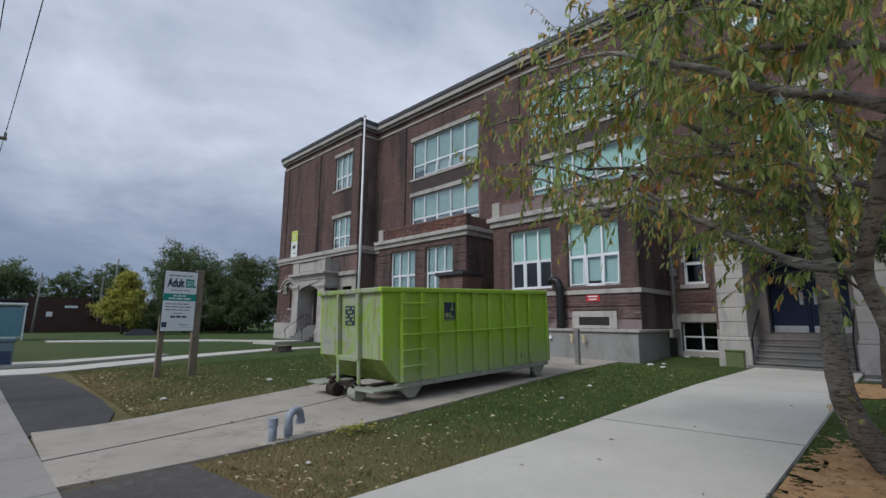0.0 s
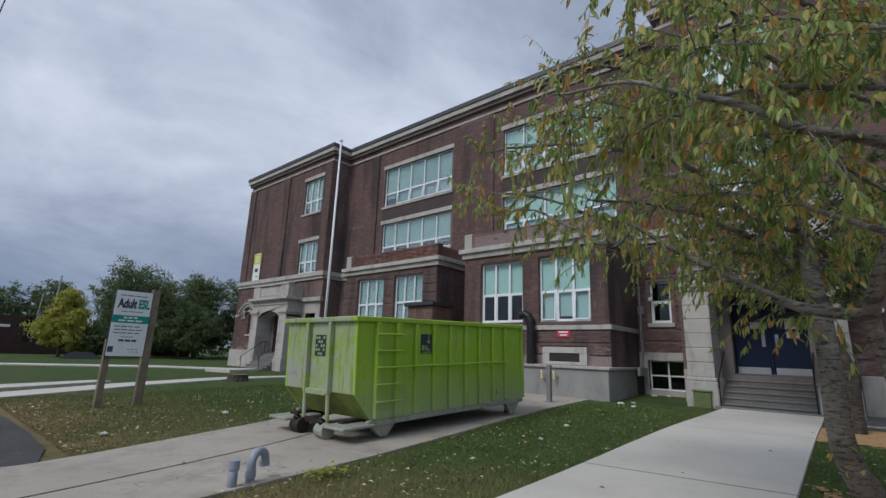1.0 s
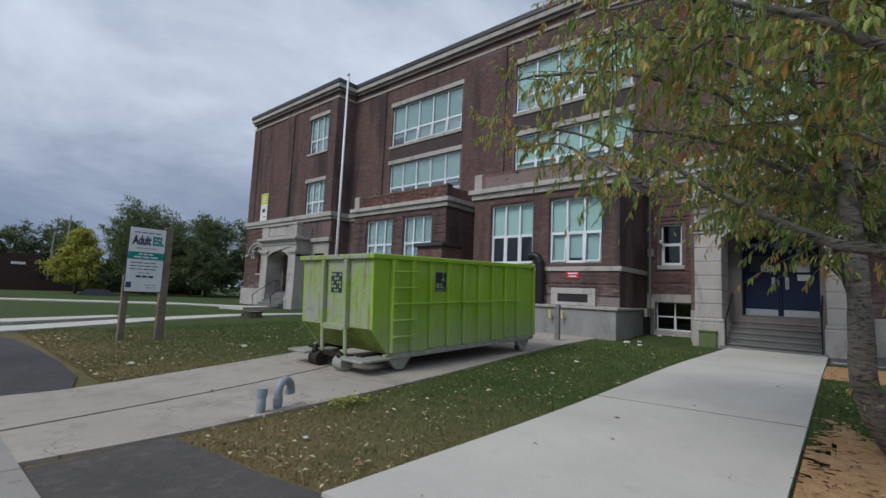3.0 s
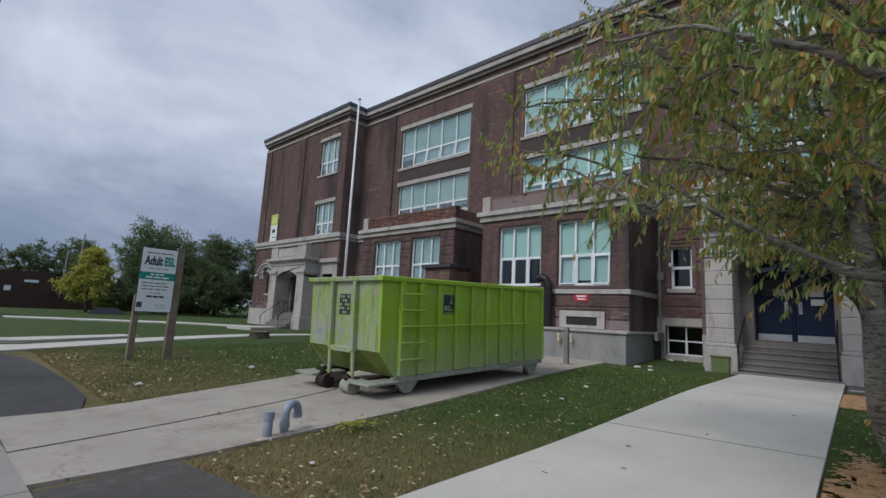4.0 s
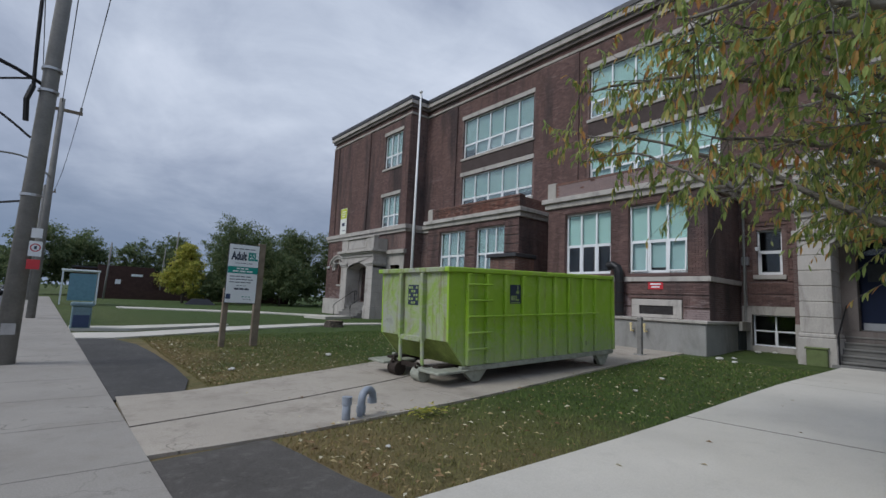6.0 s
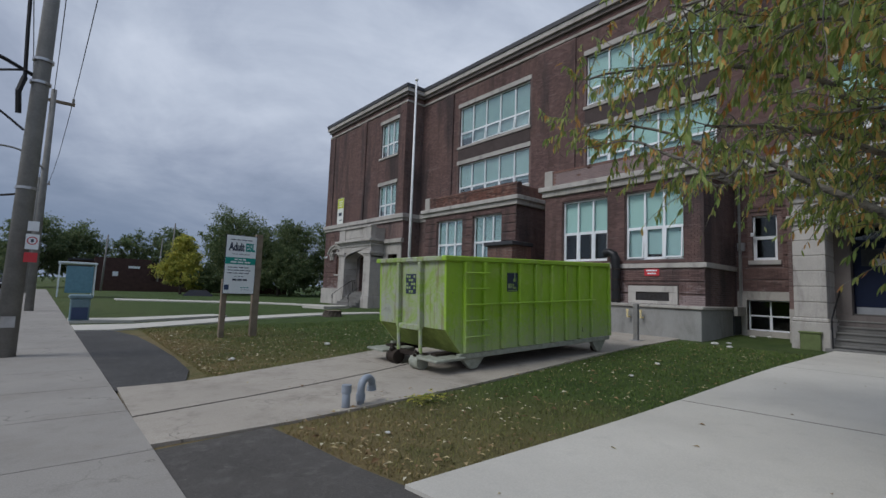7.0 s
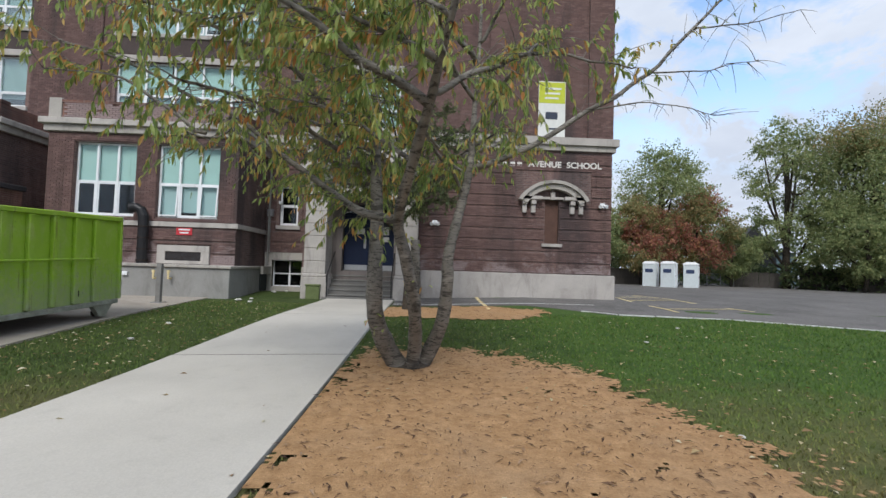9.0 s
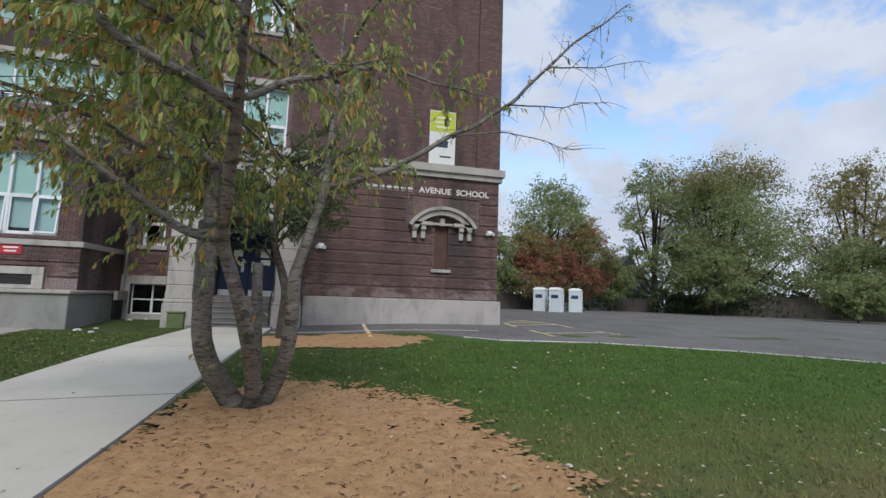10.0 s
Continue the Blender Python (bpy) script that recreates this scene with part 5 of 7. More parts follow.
for yc, kind in ((-5.02, 1), (37.1, 2)):
    b = tagged(part("banner", boxes((W - 0.08, W - 0.06, yc - 0.56, yc + 0.56, 6.97, 9.26)), M["banner"]), "tall white cloth banner with lime print on the brick wing", "banner", "wall banners")
    part("lime_print", boxes((W - 0.086, W - 0.081, yc - 0.54, yc + 0.54, 8.35, 9.22)), M["lime"], b, "lime green print")
    for k in range(3):
        part("print_bar", boxes((W - 0.091, W - 0.087, yc - 0.38 + 0.05 * k, yc + 0.30, 8.92 - 0.2 * k, 9.0 - 0.2 * k)), M["banner"], b)
    part("print_bar", boxes((W - 0.086, W - 0.081, yc - 0.24, yc + 0.26, 7.68, 7.98)), M["ink"], b)
    part("print_bar", boxes((W - 0.086, W - 0.081, yc - 0.38, yc + 0.1, 7.25, 7.32)), M["ink"], b)


def wall_light(x, y, z):
    w_ = tagged(part("wall_light", boxes((x - 0.06, x, y - 0.10, y + 0.10, z - 0.10, z + 0.10), bevel=0.01), M["white"]), "small white floodlight fixed to the brick wall", "wall light", "wall floodlights")
    for s in (-0.1, 0.1):
        part("lamp_head", tube(bmesh.new(), [(x - 0.06, y + s * 0.6, z), (x - 0.18, y + s * 1.4, z - 0.06)], [0.05, 0.08], 10), M["white"], w_)


wall_light(W - 0.03, -0.35, 3.25)
wall_light(W - 0.03, -7.21, 4.18)
wall_light(W - 0.03, 39.3, 4.1)

# ---- round the bays ----
areaway = tagged(part("concrete_plinth", boxes((16.15, MX - 0.02, 6.78, 13.9, -0.4, 1.16), bevel=0.02), M["concrete"]), "stained grey concrete plinth under the brick bay", "plinth")
part("coping", boxes((16.07, MX - 0.04, 6.70, 13.98, 1.16, 1.27), bevel=0.02), M["stone_dark"], areaway)
part("coping_end", boxes((18.9, MX - 0.02, 6.58, 6.69, 0.95, 1.27)), M["stone_dark"], areaway)
# flat dark panel in place of a hole, painted as the shade inside
tagged(part("cellar_hatch", boxes((19.05, 19.75, 6.72, 6.776, 0.25, 1.1)), M["room"]), "dark panel that stands for the shade inside a cellar opening", "opening")
part("brick_pad", boxes((16.3, 17.1, 15.6, 23.3, -0.3, 0.6)), M["stone_dark"], school)
vs = tagged(part("vent_surround", boxes((BX - 0.09, BX + 0.02, 7.82, 9.68, 1.28, 1.40), (BX - 0.09, BX + 0.02, 7.82, 9.68, 1.72, 1.95), (BX - 0.09, BX + 0.02, 7.82, 8.12, 1.40, 1.72), (BX - 0.09, BX + 0.02, 9.38, 9.68, 1.40, 1.72), bevel=0.01), M["stone"]), "stone-framed low vent under the bay window", "vent")
part("grille", boxes((BX - 0.045, BX - 0.03, 8.12, 9.38, 1.40, 1.72)), M["coping"], vs)
for i in range(7):
    part("slat", boxes((BX - 0.055, BX - 0.046, 8.12, 9.38, 1.42 + 0.043 * i, 1.437 + 0.043 * i)), M["rust"], vs)
ws = tagged(part("warning_sign", boxes((BX - 0.062, BX - 0.046, 8.48, 9.04, 2.33, 2.59)), M["red"]), "small red sign with white lines on the brick", "sign")
for z, a, b in ((2.50, 8.56, 8.96), (2.39, 8.60, 8.92)):
    part("text_bar", boxes((BX - 0.067, BX - 0.0625, a, b, z, z + 0.05)), M["white"], ws)
# dark vent stack
st = empty("vent_stack", "black metal vent stack with a hooked hood on the bay", "vent pipe")
part("pipe", tube(bmesh.new(), [(16.62, 10.08, 1.27), (16.62, 10.08, 2.6)], 0.17, 14), M["black"], st)
part("bend", tube(bmesh.new(), [(16.62, 10.08, 2.6), (16.62, 10.10, 2.95), (16.62, 10.18, 3.16), (16.62, 10.36, 3.26), (16.62, 10.55, 3.22)], [0.17, 0.17, 0.165, 0.16, 0.18], 14), M["black"], st)
for z in (1.35, 1.75, 2.15, 2.55):
    part("band", cyl(bmesh.new(), 16.62, 10.08, z, z + 0.05, 0.185, 14), M["rust"], st)
# brick block with a dark cap in front of the far bay
bb = tagged(part("brick_shaft", boxes((15.75, 17.12, 14.75, 16.35, -0.3, 3.72)), M["brick_par"]), "low brick shaft with a dark flat cap", "brick shaft")
part("cap", boxes((15.6, 17.12, 14.6, 16.5, 3.72, 3.9), bevel=0.02), M["coping"], bb)
# downpipe, meter box, conduits
dp = tagged(part("downpipe", tube(bmesh.new(), [(MX - 0.1, 6.74, 1.3), (MX - 0.1, 6.74, 6.3)], 0.05, 10), M["concrete"]), "grey metal downpipe in the corner of the bay", "downpipe")
part("bracket", boxes((MX - 0.16, MX, 6.66, 6.82, 4.5, 4.55)), M["concrete"], dp)
mb = tagged(part("meter_box", boxes((MX - 0.13, MX - 0.02, 6.62 - 0.05, 6.88 - 0.05, 3.42, 3.74), bevel=0.012), M["steel"]), "grey metal junction box on the brick wall", "junction box")
part("conduit", tube(bmesh.new(), [(MX - 0.05, 6.70, 3.42), (MX - 0.05, 6.70, 1.3)], 0.018, 6), M["steel"], mb)
tagged(part("sensor", boxes((MX - 0.12, MX, 6.25, 6.37, 3.95, 4.1), bevel=0.02), M["white"]), "small white sensor on the brick wall", "sensor")
# steel post and yellow gas fittings
bp = tagged(part("bollard_post", boxes((13.72, 13.86, 7.74, 7.88, 0.1, 1.30), bevel=0.012), M["pole"]), "grey square steel post at the end of the drive", "post")
part("flange", boxes((13.64, 13.94, 7.66, 7.96, 0.15, 0.175)), M["steel"], bp)
for y in (8.75, 9.25):
    g = tagged(part("gas_fitting", tube(bmesh.new(), [(16.12, y, 0.78), (15.95, y, 0.78), (15.95, y, 0.98)], 0.035, 8), M["yellow_line"]), "yellow capped gas fitting on the plinth", "gas fitting", "gas fittings")
    part("cap", cyl(bmesh.new(), 15.95, y, 0.98, 1.06, 0.05, 8), M["yellow_line"], g)
tagged(part("socket_box", boxes((16.06, 16.148, 10.2, 10.38, 0.85, 0.98), bevel=0.008), M["white"]), "small white socket box on the plinth", "socket box")
gb = tagged(part("planter_box", boxes((17.0, 17.55, 3.86, 4.36, 0.12, 0.62), bevel=0.02), M["greenbin"]), "faded green plastic box beside the steps", "box")
part("lid", boxes((16.97, 17.58, 3.83, 4.39, 0.62, 0.68), bevel=0.015), M["greenbin"], gb)

# ---- the container ----


def container():
    c = empty("roll_off_container", "lime green steel roll-off container with scraped pale front", "container")
    LN, WD, H, F, FZ = 5.25, 2.28, 2.01, 0.39, 0.76
    # sides as one shell: outline of the side wall, sloping under at the front
    side = [(0, FZ), (F, 0.30), (LN, 0.30), (LN, H), (0, H)]
    for y0, y1 in ((0.0, 0.05), (WD - 0.05, WD)):
        bm = bmesh.new()
        a, b = [bm.verts.new((x, y0, z)) for x, z in side], [bm.verts.new((x, y1, z)) for x, z in side]
        bm.faces.new(a), bm.faces.new(b)
        for i in range(5):
            j = (i + 1) % 5
            bm.faces.new((a[i], a[j], b[j], b[i]))
        part("side_wall", bm, M["bin"], c)
    part("front_wall", boxes((0.0, 0.05, 0.05, WD - 0.05, FZ, H)), M["bin_end"], c, "scraped pale green front plate")
    bm = bmesh.new()
    q = [(0.0, FZ), (F, 0.30), (F + 0.05, 0.34), (0.05, FZ + 0.03)]
    a, b = [bm.verts.new((x, 0.05, z)) for x, z in q], [bm.verts.new((x, WD - 0.05, z)) for x, z in q]
    bm.faces.new(a), bm.faces.new(b)
    for i in range(4):
        bm.faces.new((a[i], a[(i + 1) % 4], b[(i + 1) % 4], b[i]))
    part("front_slope", bm, M["bin_slope"], c, "rust-stained sloping front floor")
    part("floor_plate", boxes((F, LN, 0.05, WD - 0.05, 0.30, 0.36)), M["rust"], c)
    part("tail_gate", boxes((LN - 0.06, LN, 0.05, WD - 0.05, 0.37, H)), M["bin"], c)
    # rim
    for y0, y1 in ((-0.07, 0.06), (WD - 0.06, WD + 0.07)):
        part("top_rail", boxes((-0.07, LN + 0.04, y0, y1, H - 0.005, H + 0.09), bevel=0.015), M["bin"], c)
    for x0, x1 in ((-0.075, 0.06), (LN - 0.08, LN + 0.04)):
        part("top_rail", boxes((x0, x1, 0.061, WD - 0.061, H - 0.006, H + 0.088), bevel=0.015), M["bin_end"], c)
    # ribs on both sides
    xs = [1.44, 1.96, 2.47, 2.99, 3.50, 4.01, 4.52]
    for x in xs:
        for y0, y1 in ((-0.075, 0.004), (WD - 0.004, WD + 0.075)):
            part("rib", boxes((x - 0.055, x + 0.055, y0, y1, 0.32, H - 0.01), bevel=0.012), M["bin"], c)
    part("corner_post", boxes((LN - 0.02, LN + 0.05, -0.07, 0.06, 0.3, H - 0.01), bevel=0.01), M["bin"], c)
    part("waist_bar", tube(bmesh.new(), [(0.42, -0.095, 1.20), (4.55, -0.095, 1.20)], 0.02, 8), M["bin"], c)
    # ladder
    for x in (0.45, 0.94):
        part("ladder_rail", boxes((x - 0.055, x + 0.055, -0.085, 0.004, 0.32, H - 0.01), bevel=0.012), M["bin"], c)
    for z in (0.61, 0.905, 1.20, 1.495, 1.79):
        part("rung", tube(bmesh.new(), [(0.38, -0.115, z), (0.99, -0.115, z)], 0.019, 8), M["bin"], c)
    # hook posts on the front
    for y in (0.71, 1.45):
        part("front_post", boxes((-0.10, 0.004, y - 0.04, y + 0.04, 0.72, H - 0.01), bevel=0.01), M["bin_end"], c)
        part("post_foot", tube(bmesh.new(), [(-0.05, y, 0.74), (-0.08, y - 0.05, 0.26)], 0.038, 8), M["bin_end"], c)
    part("cross_bar", boxes((-0.09, 0.004, 0.755, 1.405, 0.69, 0.79), bevel=0.01), M["bin_end"], c)
    # base frame
    for y0, y1 in ((0.28, 0.44), (WD - 0.44, WD - 0.28)):
        part("skid", boxes((0.0, LN, y0, y1, 0.16, 0.298)), M["rust"], c)
    part("edge_beam", boxes((0.3, LN + 0.02, -0.03, 0.07, 0.20, 0.299), (0.3, LN + 0.02, WD - 0.07, WD + 0.03, 0.20, 0.299), bevel=0.01), M["bin_steel"], c)
    part("deck_plate", boxes((-0.28, 0.42, -0.09, 0.52, 0.205, 0.25), bevel=0.01), M["bin_steel"], c, "scuffed grey front deck plate")
    part("deck_plate", boxes((-0.36, 0.42, 1.56, WD - 0.1, 0.205, 0.25), bevel=0.01), M["bin_steel"], c)
    part("cross_member", boxes((-0.1, 0.02, 0.53, 1.55, 0.20, 0.27)), M["rust"], c)
    for y in (0.66, 1.46):
        part("roller", tube(bmesh.new(), [(-0.12, y - 0.13, 0.125), (-0.12, y + 0.13, 0.125)], 0.135, 16), M["bin_steel"] if y < 1 else M["rust"], c, "steel ground roller")
        part("hook_eye", tube(bmesh.new(), [(-0.12, y, 0.26), (-0.2, y, 0.33), (-0.24, y, 0.27), (-0.16, y, 0.22)], 0.03, 8), M["rust"], c)
    for x, low in ((0.68, 0.0), (4.86, -0.045)):
        for y in (0.02, WD - 0.12):
            bm = bmesh.new()
            pr = [(x - 0.28, 0.20), (x + 0.30, 0.20), (x + 0.10, low), (x - 0.06, low)]
            a, b = [bm.verts.new((px, y, z)) for px, z in pr], [bm.verts.new((px, y + 0.10, z)) for px, z in pr]
            bm.faces.new(a), bm.faces.new(b)
            for i in range(4):
                bm.faces.new((a[i], a[(i + 1) % 4], b[(i + 1) % 4], b[i]))
            part("wheel_bracket", bm, M["bin_steel"], c)
            part("wheel", tube(bmesh.new(), [(x + 0.02, y - 0.02 + 0.13, 0.07 + low), (x + 0.02, y + 0.20, 0.07 + low)], 0.09, 14), M["rust"], c)
    part("latch", boxes((4.02, 4.15, -0.03, 0.001, 0.45, 0.57), bevel=0.01), M["rust"], c)
    for z in (0.6, 1.1, 1.6, 2.0):
        part("hinge", tube(bmesh.new(), [(LN + 0.06, -0.02, z), (LN + 0.06, -0.02, z + 0.12)], 0.04, 8), M["bin_steel"], c)
    # painted marks: plain shapes only
    mk = part("painted_mark", boxes((1.59, 1.90, -0.008, -0.001, 1.43, 1.81)), M["ink"], c, "dark square painted mark with pale shapes")
    for b in ((1.611, 1.681, 1.494, 1.590), (1.702, 1.730, 1.494, 1.590), (1.751, 1.779, 1.486, 1.590), (1.779, 1.849, 1.486, 1.518), (1.765, 1.849, 1.630, 1.686), (1.800, 1.821, 1.686, 1.814), (1.611, 1.877, 1.446, 1.462)):
        part("pale_shape", boxes((b[0], b[1], -0.012, -0.0085, b[2], b[3])), M["bin_end"], mk)
    mk = part("painted_mark", boxes((-0.008, -0.001, 0.93, 1.27, 1.38, 1.77)), M["ink"], c, "dark square painted mark with pale shapes")
    for i in range(4):
        for j in range(5):
            if (i * 7 + j * 5) % 3 != 0:
                part("pale_shape", boxes((-0.012, -0.0085, 0.95 + 0.08 * i, 1.005 + 0.08 * i, 1.40 + 0.074 * j, 1.445 + 0.074 * j)), M["bin_end"], mk)
    c.matrix_world = Matrix.Translation((5.195, 6.93, 0.035)) @ Matrix.Rotation(radians(-1.15), 4, "Z") @ Matrix.Rotation(radians(-2.14), 4, "Y")
    return c


container()

# ---- sign board ----
sb = empty("sign_board", "white notice board with dark and teal lettering on two timber posts", "sign")
part("post", boxes((3.28, 3.42, 14.33, 14.47, -0.2, 1.6), bevel=0.01), M["wood"], sb)
part("post", boxes((4.10, 4.29, 14.28, 14.44, -0.2, 2.92), bevel=0.01), M["wood"], sb)
part("panel", boxes((3.27, 4.11, 14.24, 14.278, 1.18, 2.85), bevel=0.004), M["black"], sb)
part("face", boxes((3.285, 4.095, 14.230, 14.2395, 1.20, 2.83)), M["sign_white"], sb)
TF = Matrix(((1, 0, 0, 0), (0, 0, -1, 0), (0, 1, 0, 0), (0, 0, 0, 1)))
lettering("word", "Adult", 0.31, M["ink"], Matrix.Translation((3.56, 14.228, 2.50)) @ TF, sb, 0.002, width=0.42, weight=0.045)
lettering("word", "ESL", 0.31, M["teal"], Matrix.Translation((3.93, 14.228, 2.50)) @ TF, sb, 0.002, width=0.26, weight=0.045)
part("teal_band", boxes((3.285, 4.095, 14.2255, 14.2295, 2.02, 2.21)), M["teal"], sb)
for z, a, b, h, mt in ((2.70, 3.38, 4.0, 0.022, "ink"), (2.30, 3.45, 3.95, 0.014, "ink"), (1.92, 3.36, 3.94, 0.022, "ink"), (1.84, 3.36, 4.0, 0.022, "ink"), (1.76, 3.36, 3.96, 0.022, "ink"), (1.67, 3.55, 3.82, 0.016, "ink"), (1.56, 3.50, 3.92, 0.05, "ink"), (1.36, 3.72, 3.98, 0.02, "teal"), (1.30, 3.76, 4.0, 0.012, "ink")):
    n = max(3, int((b - a) / 0.13))
    for k in range(n):
        w_ = (b - a) / n
        part("text_bar", boxes((a + w_ * k, a + w_ * (k + 1) - 0.025, 14.2262, 14.2296, z, z + h)), M[mt], sb)
for z, a, b in ((2.135, 3.52, 3.86), (2.06, 3.42, 3.98)):
    for k in range(3):
        w_ = (b - a) / 3
        part("text_bar", boxes((a + w_ * k, a + w_ * (k + 1) - 0.03, 14.2225, 14.2252, z, z + 0.04)), M["sign_white"], sb)
part("seal", boxes((3.30, 3.42, 14.2262, 14.2296, 1.30, 1.44)), M["navy"], sb)

# ---- flagpole, pipes, stump ----
fp_ = tagged(part("flagpole", cyl(bmesh.new(), 10.30, 15.3, 0.0, 9.95, 0.062, 14, 0.035), M["flagpole"], None, "", True), "tall white painted flagpole on the lawn", "flagpole")
bm = bmesh.new()
bmesh.ops.create_uvsphere(bm, u_segments=10, v_segments=8, radius=0.075, matrix=Matrix.Translation((10.30, 15.3, 10.03)))
part("finial", bm, M["flagpole"], fp_, "", True)
part("halyard", tube(bmesh.new(), [(10.36, 15.25, 1.1), (10.34, 15.26, 9.9)], 0.006, 5), M["cable"], fp_)
part("cleat", boxes((10.34, 10.42, 15.24, 15.28, 1.1, 1.25)), M["steel"], fp_)
p1 = tagged(part("vent_pipe", cyl(bmesh.new(), 2.65, 5.86, -0.1, 0.27, 0.052, 16), M["pvc"], None, "", True), "short blue-grey plastic pipe standing in the grass", "pipe", "plastic pipes")
part("collar", cyl(bmesh.new(), 2.65, 5.86, 0.19, 0.285, 0.062, 16), M["pvc"], p1)
cu = [(2.88, 5.90, -0.1), (2.88, 5.90, 0.22)] + [(2.98 - 0.10 * math.cos(a), 5.90 + 0.01 * i, 0.22 + 0.11 * math.sin(a)) for i, a in enumerate([math.pi * k / 8 for k in range(1, 9)])] + [(3.085, 5.98, 0.18)]
p2 = tagged(part("vent_pipe", tube(bmesh.new(), cu, 0.05, 16), M["pvc"], None, "", True), "hooked blue-grey plastic vent pipe standing in the grass", "pipe", "plastic pipes")
part("collar", cyl(bmesh.new(), 2.88, 5.90, 0.06, 0.15, 0.06, 16), M["pvc"], p2)
part("collar", tube(bmesh.new(), [(3.082, 5.98, 0.215), (3.087, 5.98, 0.15)], 0.062, 16), M["pvc"], p2)
bm = bmesh.new()
rows = []
for k, (r, z) in enumerate(((0.62, -0.1), (0.46, 0.06), (0.40, 0.22), (0.38, 0.34))):
    rows.append([bm.verts.new((10.0 + math.cos(a) * r * (1 + 0.12 * math.sin(5 * a + k)), 20.95 + math.sin(a) * r * (1 + 0.12 * math.sin(5 * a + k)), z)) for a in [2 * math.pi * j / 20 for j in range(20)]])
for p, q in zip(rows, rows[1:]):
    for j in range(20):
        bm.faces.new((p[j], p[(j + 1) % 20], q[(j + 1) % 20], q[j]))
stump = tagged(part("tree_stump", bm, M["bark_far"]), "low sawn tree stump in the lawn", "stump")
bm = bmesh.new()
bmesh.ops.create_circle(bm, cap_ends=True, segments=20, radius=0.39, matrix=Matrix.Translation((10.0, 20.95, 0.345)))
part("cut_face", bm, M["wood"], stump)

# ---- trees ----
rng = random.Random(7)


def smooth_path(pts, k=4):
    """Points along a soft curve through pts."""
    pts = [Vector(p) for p in pts]
    out = []
    for i in range(len(pts) - 1):
        p0, p1, p2, p3 = pts[max(i - 1, 0)], pts[i], pts[i + 1], pts[min(i + 2, len(pts) - 1)]
        for j in range(k):
            t = j / k
            out.append(0.5 * ((2 * p1) + (p2 - p0) * t + (2 * p0 - 5 * p1 + 4 * p2 - p3) * t * t + (3 * p1 - p0 - 3 * p2 + p3) * t ** 3))
    out.append(pts[-1])
    return out


def rand_dir(r):
    z = r.uniform(-1, 1)
    a = r.uniform(0, 2 * math.pi)
    s = math.sqrt(1 - z * z)
    return Vector((s * math.cos(a), s * math.sin(a), z))


class Leaves:
    """Gathers folded, pointed leaves into one mesh."""

    def __init__(self):
        self.v, self.f = [], []

    def add(self, base, d, length, width, up):
        d = d.normalized()
        side = d.cross(up)
        if side.length < 1e-3:
            side = d.cross(Vector((1, 0, 0)))
        side.normalize()
        nrm = side.cross(d)
        i = len(self.v)
        mid = base + d * length * 0.45
        tip = base + d * length - Vector((0, 0, 0.12 * length))
        self.v += [tuple(base), tuple(mid + side * width * 0.5 + nrm * width * 0.22), tuple(tip), tuple(mid - side * width * 0.5 + nrm * width * 0.22), tuple(mid)]
        self.f += [(i, i + 4, i + 2, i + 1), (i, i + 3, i + 2, i + 4)]

    def add_slim(self, base, d, length, width, up):
        """A slender, curved leaf with rounded shoulders and a folded middle rib."""
        d = d.normalized()
        side = d.cross(up)
        if side.length < 1e-3:
            side = d.cross(Vector((1, 0, 0)))
        side.normalize()
        nrm = side.cross(d)
        i = len(self.v)
        sag = Vector((0, 0, -0.16 * length))
        self.v.append(tuple(base))
        for u, w in ((0.22, 0.36), (0.50, 0.50), (0.78, 0.33)):
            m = base + d * length * u + sag * u * u
            lift = nrm * width * w * 0.45
            self.v += [tuple(m + side * width * w + lift), tuple(m), tuple(m - side * width * w + lift)]
        self.v.append(tuple(base + d * length + sag))
        a, b, c, t = i + 1, i + 4, i + 7, i + 10
        self.f += [(i, a + 1, a), (i, a + 2, a + 1), (c, c + 1, t), (c + 1, c + 2, t)]
        for p, q in ((a, b), (b, c)):
            self.f += [(p, p + 1, q + 1, q), (p + 1, p + 2, q + 2, q + 1)]

    def make(self, name, mat, parent=None, label=""):
        me = bpy.data.meshes.new(name)
        me.from_pydata(self.v, [], self.f)
        me.materials.append(mat)
        ob = new(name, me)
        if parent:
            ob.parent = parent
        return tagged(ob, label)


